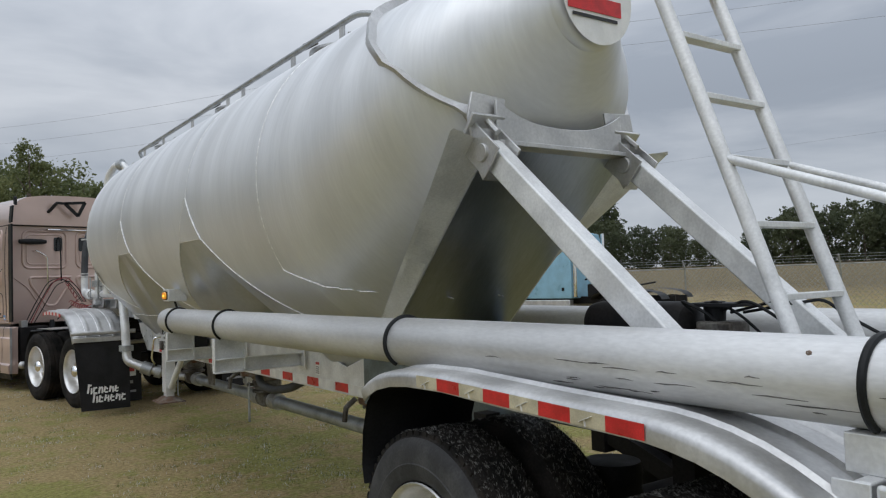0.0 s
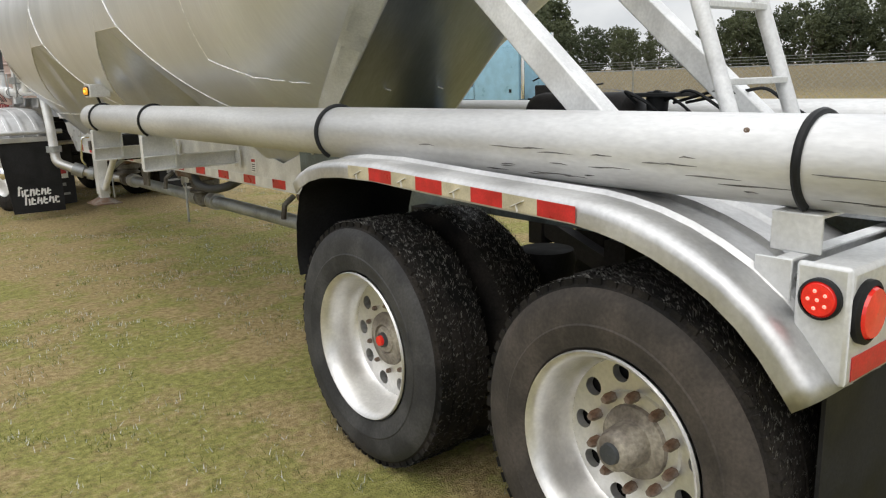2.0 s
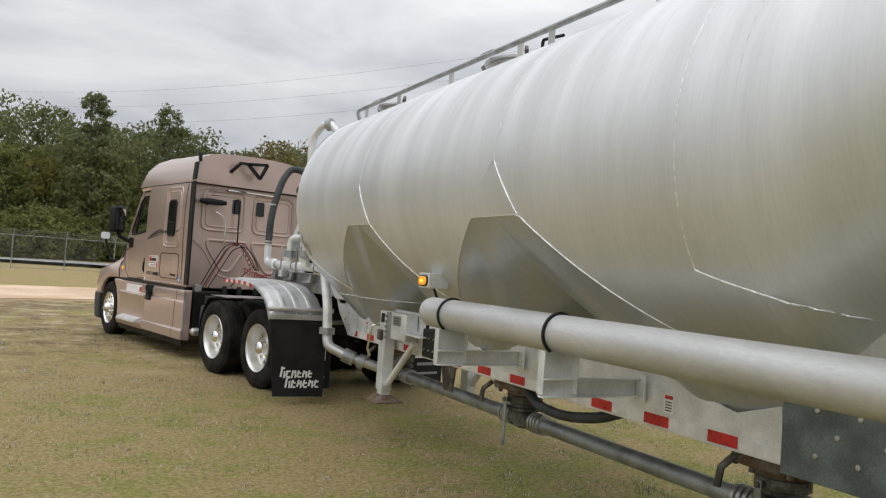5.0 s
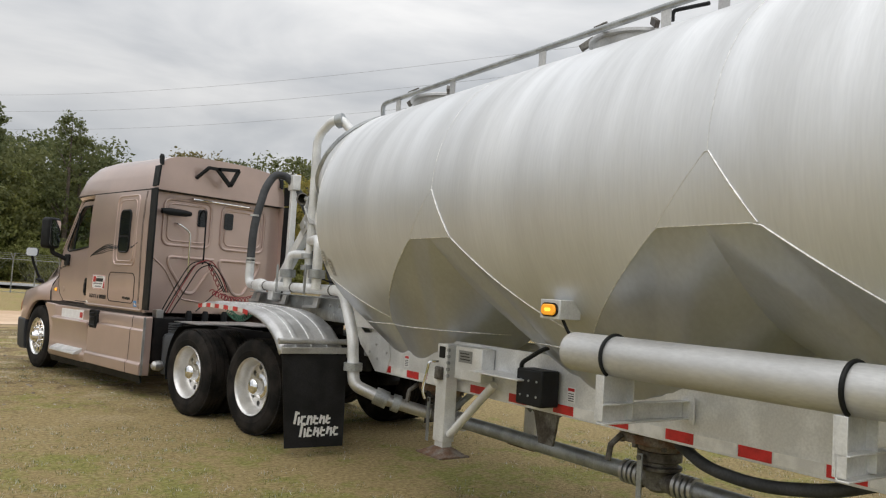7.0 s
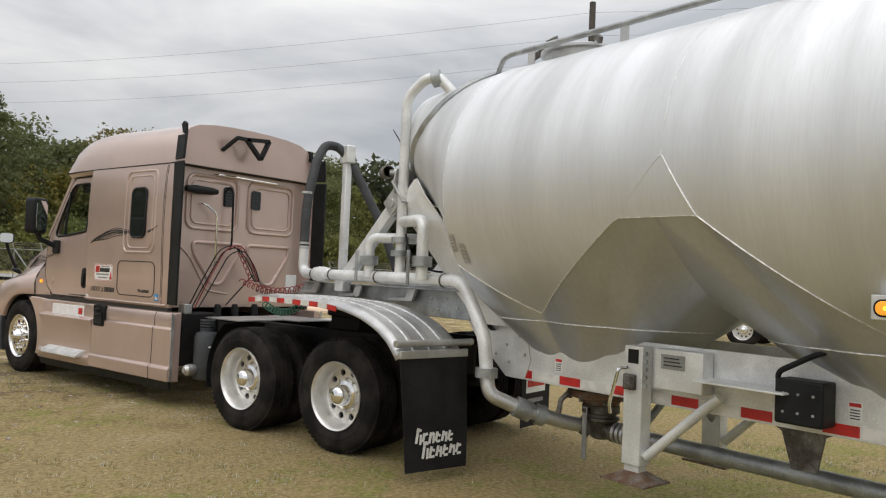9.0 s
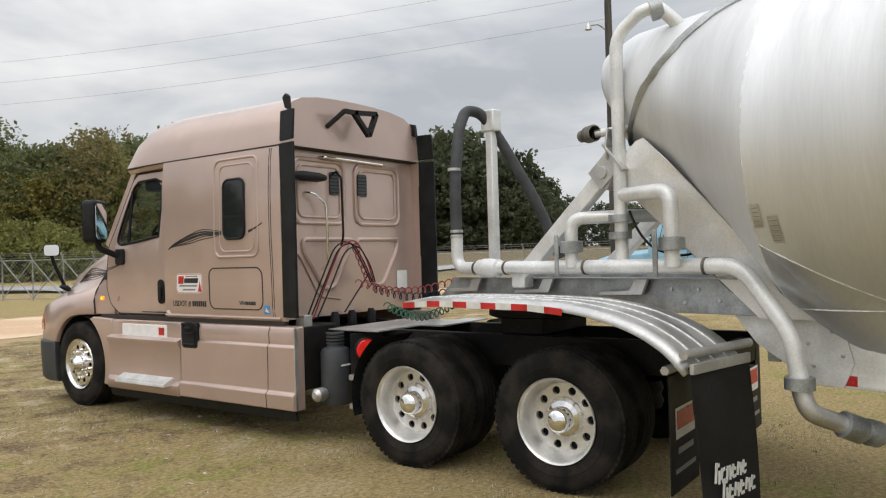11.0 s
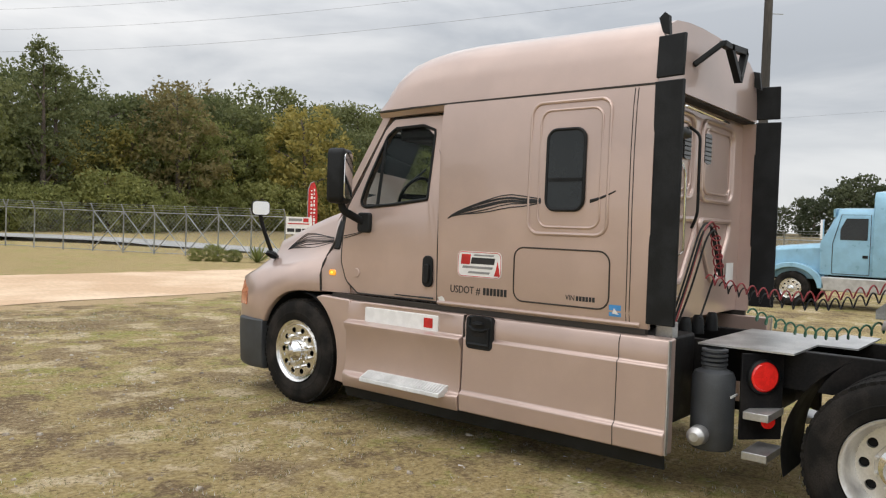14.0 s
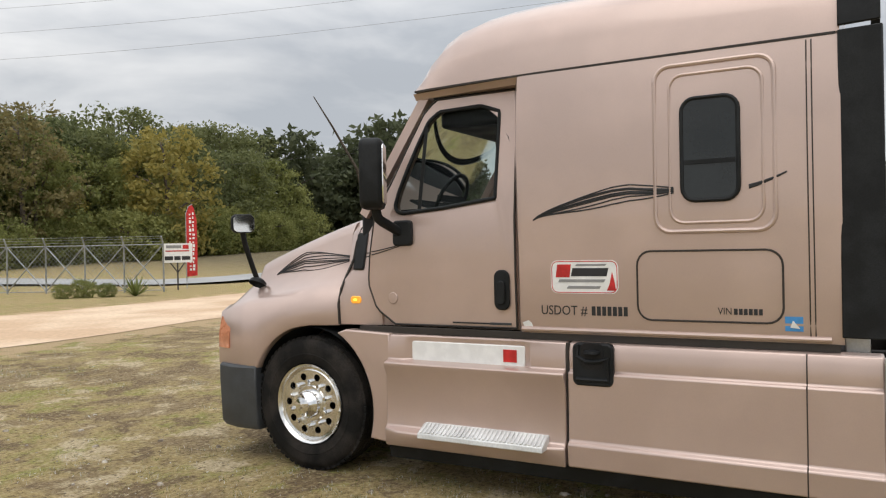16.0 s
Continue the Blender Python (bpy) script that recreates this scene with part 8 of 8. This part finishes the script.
def crown_mesh(seed, height, width, base, leaves, size, mode):
    """A crown of many small leaf blades in uneven clumps."""
    r = np.random.default_rng(seed)
    clumps = []
    n = 170 if mode != "pine" else 46
    for _ in range(n):
        if mode == "pine":
            f = r.uniform(0.0, 1.0)
            rad = width * (0.25 + 0.75 * (1 - f)) * r.uniform(0.2, 1.0) * 0.5
            z = base + (height - base) * f
            cr = r.uniform(0.5, 1.1) * width * 0.12
        else:
            f = r.uniform(0.0, 1.0)
            env = min(1.0, 0.62 + 1.1 * f) * math.sqrt(max(0.0, 1 - max(0.0, (f - 0.35) / 0.72) ** 2.2))
            rad = width * 0.5 * env * math.sqrt(r.uniform(0.12, 1.0))
            z = base + (height - base) * f * 0.93
            cr = r.uniform(0.5, 1.15) * width * 0.115
        a = r.uniform(0, 6.283)
        clumps.append((rad * math.cos(a), rad * math.sin(a), z, cr))
    per = leaves // n
    vs = []
    for cx, cy, cz_, cr in clumps:
        d = r.normal(size=(per, 3))
        d /= np.linalg.norm(d, axis=1)[:, None]
        p = np.array([cx, cy, cz_]) + d * cr * (r.uniform(0.1, 1.25, (per, 1)) ** 0.7) * np.array([1.15, 1.15, 0.8])
        u = r.normal(size=(per, 3))
        u /= np.linalg.norm(u, axis=1)[:, None]
        w = np.cross(u, d + 0.5 * r.normal(size=(per, 3)))
        w /= np.linalg.norm(w, axis=1)[:, None] + 1e-6
        s = 1.12 * size * r.uniform(0.5, 1.25, (per, 1))
        vs.append(np.stack([p - u * s, p + w * s * 0.55, p + u * s, p - w * s * 0.55], 1))
    vs = np.concatenate(vs).reshape(-1, 3)
    me = bpy.data.meshes.new("crown")
    k = len(vs) // 4
    me.vertices.add(len(vs))
    me.vertices.foreach_set("co", vs.ravel())
    me.loops.add(k * 4)
    me.loops.foreach_set("vertex_index", np.arange(k * 4))
    me.polygons.add(k)
    me.polygons.foreach_set("loop_start", np.arange(0, k * 4, 4))
    me.update()
    return me, clumps


def make_tree(name, label, seed, height, width, base, leaves, size, mode, leaf):
    t = thing(name, label, "tree" if "shrub" not in name else "shrub", group="trees behind the fences")
    me, clumps = crown_mesh(seed, height, width, base, leaves, size, mode)
    r = random.Random(seed)
    lean = (r.uniform(-0.4, 0.4), r.uniform(-0.4, 0.4))
    trunk = Mesh().tube([(lean[0] * f ** 2, lean[1] * f ** 2, -0.3 + (height * 0.9 + 0.3) * f) for f in (0, 0.25, 0.5, 0.75, 1.0)], [0.22 * height / 12 * k for k in (1.15, 0.85, 0.62, 0.35, 0.08)], 9)
    tr_ = part("trunk", trunk, BARK, t)
    for cx, cy, cz_, cr in clumps[:9]:
        z0 = max(base * 0.8, cz_ - 0.35 * height * r.uniform(0.3, 0.7))
        part("limb", Mesh().tube([(lean[0] * (z0 / height) ** 2, lean[1] * (z0 / height) ** 2, z0), (cx * 0.5, cy * 0.5, (z0 + cz_) / 2 + 0.2), (cx * 0.9, cy * 0.9, cz_)], [0.07, 0.05, 0.02], 6), BARK, tr_)
    cr_ = new("crown", me)
    me.materials.append(leaf)
    cr_.parent = t
    return t


protos = [make_tree("oak_tree", "dense dark green oak at the wood's edge", 11, 12.5, 9.0, 0.8, 8500, 0.17, "oak", LEAF[0]),
          make_tree("oak_tree", "broad dark green tree with an uneven crown", 12, 11.5, 9.5, 0.8, 8500, 0.18, "oak", LEAF[0]),
          make_tree("hardwood_tree", "olive green hardwood with thinning leaves", 13, 10.0, 7.0, 0.5, 7600, 0.15, "oak", LEAF[1]),
          make_tree("hardwood_tree", "autumn yellow and brown hardwood", 14, 8.5, 5.8, 0.3, 6500, 0.14, "oak", LEAF[2]),
          make_tree("pine_tree", "tall thin pine above the other trees", 15, 15.0, 5.0, 7.5, 3200, 0.17, "pine", LEAF[3]),
          make_tree("thicket_shrub", "low tangled green shrub under the trees", 16, 4.2, 6.0, 0.0, 5200, 0.13, "oak", LEAF[1]),
          make_tree("hardwood_tree", "russet brown thin hardwood", 17, 10.5, 6.0, 1.5, 4600, 0.14, "oak", LEAF[4]),
          make_tree("oak_tree", "dark green tree of the far tree line", 18, 12.0, 10.0, 0.3, 2600, 0.36, "oak", LEAF[5]),
          make_tree("hardwood_tree", "tall thin-leaved tree above the wood", 19, 15.6, 4.4, 2.0, 4200, 0.15, "oak", LEAF[0])]
rt = random.Random(21)


def plant(kind, x, y, s):
    m = Matrix.Translation((x, y, rise(x, y))) @ Matrix.Rotation(rt.uniform(0, 6.28), 4, "Z")
    ob = copy_thing(protos[kind], m)
    s *= 1 + 0.0035 * max(0.0, min(60.0, x - 20)) if y > 55 else 1.0
    ob.scale = (s * rt.uniform(0.9, 1.15), s * rt.uniform(0.9, 1.15), s)
    return ob


def EAST(y):
    """The far tree line's height in crowns, rising towards the northern wood."""
    steps = ((-60, 0.75), (-10, 0.75), (20, 0.62), (28, 0.42), (42, 0.5), (53, 0.75), (61, 1.1), (67, 1.35), (90, 1.35))
    for (a, p), (b, q) in zip(steps, steps[1:]):
        if y <= b:
            return p + (q - p) * (y - a) / (b - a)
    return 1.35


for i in range(31):
    x = -34 + 3.6 * i
    base_y = 60 + 0.12 * x
    plant(5, x + rt.uniform(-1.5, 1.5), base_y - 1.5 + rt.uniform(-1, 1), rt.uniform(0.75, 1.2))
    plant(rt.choice((2, 2, 3, 2, 1, 2, 2)), x + rt.uniform(-1.5, 1.5), base_y + 2.5 + rt.uniform(-1.5, 1.5), rt.uniform(0.85, 1.15))
    plant(rt.choice((0, 1, 0, 2)), x + rt.uniform(-2, 2), base_y + 7.5 + rt.uniform(-2, 2), rt.uniform(1.02, 1.18))
    if i % 2:
        plant(rt.choice((0, 1)), x + rt.uniform(-1, 1), base_y + 14 + rt.uniform(-2, 2), rt.uniform(1.12, 1.3))
for i in range(15):
    x = 80 + 5.5 * i
    plant(7, x + rt.uniform(-1.5, 1.5), 66 + 0.12 * x, rt.uniform(0.95, 1.2))
for i in range(34):
    y = -60 + 4.0 * i
    k = EAST(y)
    plant(7, 93 + rt.uniform(-1, 1), y, k * rt.uniform(0.7, 0.85))
    plant(7, 98 + rt.uniform(-2, 2), y + rt.uniform(-2, 2), k * rt.uniform(0.95, 1.08))
plant(4, 13.6, 62, 0.96)
plant(8, 20.6, 63, 1.0)
plant(8, 22.0, 64, 0.9)
plant(3, 47.3, 63, 1.45)
plant(6, 33.0, 64, 1.3)
snag = thing("dead_snag", "bare grey leaning dead trunk above the wood", "tree", group="trees behind the fences")
part("trunk", Mesh().tube([(84.5, 64, rise(84.5, 64)), (81.0, 64, 12.6), (75.6, 64, 17.8), (71.7, 64, 21.2)], [0.24, 0.2, 0.14, 0.06], 9), BARK, snag)
for p, (x, y) in zip(protos, ((-42, 62), (-48, 66), (-52, 58), (-58, 60), (-45, 74), (-40, 55), (-55, 70), (-62, 66), (-50, 75))):
    p.location = (x, y, rise(x, y))


# chain-link fences
def fence(name, label, a, b, count, high, group="boundary fences", braces=()):
    t = thing(name, label, "fence", group=group)
    a, b = Vector((*a, 0)), Vector((*b, 0))
    posts = [a.lerp(b, i / count) for i in range(count + 1)]
    side = (b - a).normalized().cross(Vector((0, 0, 1)))
    for p in posts:
        z = rise(p.x, p.y)
        part("post", Mesh().tube([(p.x, p.y, z - 0.1), (p.x, p.y, z + high), (p.x + side.x * 0.2, p.y + side.y * 0.2, z + high + 0.35)], 0.035, 8), FENCE, t)
    for k, dz in enumerate((0.0, 0.12, 0.24, 0.34)):
        o = side * (0.0 if k == 0 else 0.2 * dz / 0.35)
        pts = [(p.x + o.x, p.y + o.y, rise(p.x, p.y) + high + dz) for p in posts]
        part("top_rail" if k == 0 else "barbed_wire", Mesh().tube(pts, 0.025 if k == 0 else 0.007, 6), FENCE, t)
    part("bottom_rail", Mesh().tube([(p.x, p.y, rise(p.x, p.y) + 0.08) for p in posts], 0.018, 6), FENCE, t)
    net = Mesh()
    length = (b - a).length
    d = (b - a).normalized()
    n_ = int(length / 0.2)
    for i in range(n_):
        for s_ in (-1, 1):
            p = a + d * (0.2 * i)
            q = p + d * (s_ * high * 0.9)
            f = (q - a).dot(d)
            if f < 0 or f > length:
                continue
            w = d * 0.006
            net.add([(p.x - w.x, p.y - w.y, rise(p.x, p.y) + 0.06), (p.x + w.x, p.y + w.y, rise(p.x, p.y) + 0.06), (q.x + w.x, q.y + w.y, rise(q.x, q.y) + high), (q.x - w.x, q.y - w.y, rise(q.x, q.y) + high)], [(0, 1, 2, 3)])
    tagged(part("chain_link", net, FENCE, t, smooth=0), kind="stuff")
    for i in braces:
        p, q = posts[i], posts[i + 1]
        for u, v in (((p, 0.1), (q, high)), ((p, high), (q, 0.1))):
            part("brace", Mesh().tube([(u[0].x, u[0].y, rise(u[0].x, u[0].y) + u[1]), (v[0].x, v[0].y, rise(v[0].x, v[0].y) + v[1])], 0.025, 6), FENCE, t)
    return t


fence("road_fence", "grey chain-link fence with barbed wire along the road", (-55, 38.5), (10.0, 42.2), 22, 2.0)
fence("gate_fence", "grey chain-link fence and gate with crossed braces", (10.0, 42.2), (16.7, 28.5), 9, 2.0, braces=(3, 4, 5, 6, 7, 8))
fence("field_fence", "grey chain-link fence along the brown field", (25.0, 27), (25.0, -33), 10, 1.75)

# sign and feather flag by the gate
sign = thing("yard_sign", "white yard sign on a post beside the gate", "sign")
m = Matrix.Translation((17.9, 29.0, 0.15)) @ Matrix.Rotation(radians(-38), 4, "Z") @ Matrix.Scale(0.62, 4)
brd = Mesh().box(-1.0, 1.0, -0.03, 0.03, 1.7, 3.05, m)
board = part("board", brd, STICKER, sign)
for x0, x1, z0, z1, mt in ((-0.75, 0.25, 2.72, 2.92, GREY_INK), (0.35, 0.75, 2.66, 2.95, RED), (-0.8, 0.8, 2.48, 2.56, RED), (-0.85, -0.3, 1.88, 2.15, INK), (-0.22, 0.2, 1.88, 2.15, INK), (0.28, 0.85, 1.88, 2.15, INK)):
    part("sign_bar", Mesh().box(x0, x1, -0.045, -0.032, z0, z1, m), mt, board)
part("post", Mesh().box(-0.05, 0.05, 0.03, 0.1, -0.4, 3.0, m), POLE, sign)
for sgn in (-1, 1):
    part("strut", Mesh().beam(m @ Vector((0, 0.06, 1.0)), m @ Vector((sgn * 0.5, 0.05, 1.72)), 0.05, 0.05), POLE, sign)
flag = thing("feather_flag", "tall red feather flag with white marks", "flag")
fm_ = Matrix.Translation((19.2, 29.5, -0.05)) @ Matrix.Rotation(radians(-38), 4, "Z") @ Matrix.Diagonal((0.70, 1.0, 0.84, 1.0))
part("pole", Mesh().tube([fm_ @ Vector(p) for p in ((-0.36, 0, 0.0), (-0.36, 0, 4.1), (-0.2, 0, 4.5), (0.05, 0, 4.62))], 0.02, 8), FENCE, flag)
sail = part("sail", Mesh().slab([(-0.34, 0.7), (0.30, 0.75), (0.33, 2.5), (0.30, 3.8), (0.15, 4.4), (0.0, 4.6), (-0.18, 4.48), (-0.34, 4.1)], "y", -0.006, 0.006), RED, flag)
sail.data.transform(fm_)
rf = random.Random(5)
for k in range(15):
    z = 0.98 + k * 0.215
    for x0 in (-0.17, 0.03):
        h = rf.uniform(0.05, 0.14)
        part("flag_mark", Mesh().box(x0, x0 + rf.uniform(0.07, 0.15), -0.016, -0.008, z + rf.uniform(0, 0.05), z + 0.05 + h, fm_), STICKER, sail)
yucca = thing("yucca_plant", "spiky green yucca by the gate", "plant")
lm = Mesh()
for k in range(60):
    a, e, ln = rt.uniform(0, 6.28), rt.uniform(0.25, 1.3), rt.uniform(0.6, 1.0)
    p = Vector((math.cos(a) * math.cos(e), math.sin(a) * math.cos(e), math.sin(e))) * ln
    s_ = Vector((-math.sin(a), math.cos(a), 0)) * 0.035
    lm.add([s_ * 0.7, -s_ * 0.7, p * 0.6 - s_, p, p * 0.6 + s_], [(0, 1, 2, 3, 4)])
tagged(part("leaves", lm, LEAF[1], yucca, smooth=0), kind="stuff")
yucca.matrix_basis = Matrix.Translation((14.3, 27.3, 0)) @ Matrix.Scale(1.0, 4)
for x, y, s in ((13.0, 28.6, 0.17), (12.4, 29.0, 0.13), (13.5, 27.9, 0.13)):
    plant(5, x, y, s)

# utility pole and wires
pole = thing("utility_pole", "weathered wooden utility pole with a lamp arm", "pole", at=Matrix.Translation((20.4, 8.6, 0)))
part("shaft", Mesh().tube([(0, 0, -0.2), (0, 0, 6), (0, 0, 12.4)], [0.17, 0.15, 0.12], 14), POLE, pole)
part("lamp_arm", Mesh().tube(bent([(0, 0, 9.7), (-0.28, 0.28, 9.98), (-0.55, 0.55, 9.92)], 0.1), 0.03, 8), GALV, pole)
part("yard_lamp", Mesh().lathe([(0.05, 0.1), (0.09, 0.0), (0.13, -0.15), (0.001, -0.16)], 16, Matrix.Translation((-0.55, 0.55, 9.92)) @ Matrix.Rotation(-math.pi / 2, 4, "Y")), ALU, pole, "grey yard lamp")
part("cross_pin", Mesh().tube([(0, 0, 9.2), (0.5, -0.33, 9.25)], 0.015, 6), GALV, pole)
for k, (p, q) in enumerate((((20.4, 8.6, 12.0), (2.0, 56, 12.2)), ((20.4, 8.6, 11.1), (2.2, 56, 11.3)), ((20.4, 8.6, 10.2), (2.6, 56, 10.3)), ((20.4, 8.6, 12.0), (33, -40, 12)), ((20.4, 8.6, 11.1), (33.2, -40, 11)), ((50, -70, 11.5), (50, 130, 11.0)), ((-60, 56, 8.6), (110, 77, 9.4)))):
    p, q = Vector(p), Vector(q)
    w = thing("power_line", "thin black overhead wire", "wire", group="overhead wires")
    part("wire", Mesh().tube([p.lerp(q, f) - Vector((0, 0, 1.1 * math.sin(math.pi * f))) for f in (i / 20 for i in range(21))], 0.0048, 5), WIRE, w)

# the light blue tractor parked behind
blue = thing("blue_truck", "light blue conventional tractor parked on the grass behind", "truck", at=Matrix.Translation((16.65, 2.66, 0)) @ Matrix.Scale(0.92, 4))
bs = mirror([(1.05, 0.95), (1.08, 1.2), (1.08, 2.5), (1.06, 3.1), (0.95, 3.28), (0, 3.36)])
part("sleeper_body", Mesh().loft([[(x, y, z) for x, z in bs] for y in (0.0, 2.2, 2.28)]), BLUE_PAINT, blue, bevel=0.03)
bc = mirror([(1.0, 0.95), (1.02, 1.2), (1.02, 1.9), (0.97, 2.65), (0.86, 2.82), (0, 2.88)])
part("cab_body", Mesh().loft([[(x, y, z) for x, z in bc] for y in (2.26, 3.2)] + [[(x * 0.97, 3.62, min(z, 1.88)) for x, z in bc]]), BLUE_PAINT, blue, bevel=0.02)
bh = []
for y, top, w in ((3.5, 1.84, 0.86), (4.0, 1.80, 0.84), (4.8, 1.70, 0.78), (5.2, 1.58, 0.70), (5.38, 1.42, 0.64), (5.42, 1.1, 0.6)):
    bh.append([(x, y, z) for x, z in mirror([(w, 0.8), (w, top - 0.12), (w - 0.1, top - 0.02), (0, top + 0.03)])])
part("hood", Mesh().loft(bh), BLUE_PAINT, blue, bevel=0.02)
for sgn in (-1, 1):
    arcp = [(4.25 + 0.62 * math.cos(t), 0.5 + 0.62 * math.sin(t)) for t in (radians(5 + 170 * i / 16) for i in range(17))]
    top_ = [(4.25 + 0.80 * math.cos(t), 0.5 + 0.76 * math.sin(t)) for t in (radians(175 - 170 * i / 16) for i in range(17))]
    part("fender", Mesh().slab(arcp + top_, "x", sgn * 0.7, sgn * 1.08), BLUE_PAINT, blue, bevel=0.02)
    part("running_board", Mesh().box(sgn * 0.95 - 0.13, sgn * 0.95 + 0.13, 0.1, 3.55, 0.5, 0.9), ALU, blue, bevel=0.03)
    part("door_window", Mesh().slab([(2.46, 1.95), (3.12, 1.95), (3.12, 2.25), (2.98, 2.55), (2.46, 2.55)], "x", sgn * 0.99, sgn * 1.025), GLASS, blue)
    part("door_gap", Mesh().tube([(sgn * 1.025, y, z) for y, z in ((2.36, 1.0), (2.36, 2.65), (3.1, 2.65), (3.3, 1.85), (3.3, 1.0), (2.36, 1.0))], 0.01, 6), SEAM_OR_SHADE, blue)
    part("handle", Mesh().box(sgn * 1.03 - 0.01, sgn * 1.03 + 0.01, 2.42, 2.56, 1.46, 1.54), BLACK, blue)
    part("handle", Mesh().box(sgn * 1.09 - 0.01, sgn * 1.09 + 0.01, 0.35, 0.47, 1.22, 1.34), BLACK, blue)
    part("exhaust_pipe", Mesh().tube([(sgn * 1.0, -0.12, 1.0), (sgn * 1.0, -0.12, 3.3)], 0.07, 14), CHROME, blue)
    part("mirror", Mesh().box(sgn * 1.25 - 0.08, sgn * 1.25 + 0.08, 3.5, 3.56, 1.95, 2.5), CHROME, blue)
    part("visor", Mesh().beam((sgn * 0.1, 3.35, 2.76), (sgn * 0.95, 3.30, 2.70), 0.05, 0.22), BLUE_PAINT, blue)
    wheel(blue, 3.95, 1.05, sgn, "steer")
    for y in (-1.5, -2.8):
        wheel(blue, y, 1.2, sgn, "drive")
    part("frame_rail", Mesh().box(sgn * 0.43 - 0.04, sgn * 0.43 + 0.04, -3.6, 5.2, 0.74, 1.0), FRAME, blue)
    part("drive_fender", Mesh().loft([[(sgn * x, -2.15 + 1.35 * math.cos(a), 0.62 + 0.62 * math.sin(a) ** 0.4) for x in (0.62, 1.2)] for a in (radians(8 + 164 * i / 16) for i in range(17))], False), BLACK, blue)
part("windshield", Mesh().add([(-0.85, 3.56, 1.92), (0.85, 3.56, 1.92), (0.8, 3.25, 2.66), (-0.8, 3.25, 2.66)], [(0, 1, 2, 3)]), GLASS, blue)
part("bumper", Mesh().box(-1.1, 1.1, 5.3, 5.45, 0.4, 0.75), CHROME, blue, bevel=0.03)
part("fifth_wheel", Mesh().lathe([(0.45, 0.0), (0.45, 0.1), (0.001, 0.12)], 24, Matrix.Translation((0, -2.1, 1.1)) @ Matrix.Rotation(-math.pi / 2, 4, "Y")), FRAME, blue)
part("air_lines", Mesh().tube(bent([(-0.2, -0.05, 1.6), (-0.3, -0.5, 1.75), (-0.2, -1.1, 1.5), (0.1, -1.6, 1.3), (0.2, -2.6, 1.45)], 0.3), 0.03, 8), BLACK, blue, "looping black air lines")
part("blower", Mesh().box(-0.75, -0.2, -1.1, -0.45, 1.0, 1.45), FRAME, blue, "dark blower unit on the frame", bevel=0.04)
for ob in blue.children:
    if ob.type == "MESH":
        for v in ob.data.vertices:
            v.co.y = np.interp(v.co.y, (-10, 0, 2.28, 2.46, 3.12, 3.62, 4.25, 5.45), (-10, 0, 1.90, 2.03, 2.71, 3.22, 3.95, 5.35))
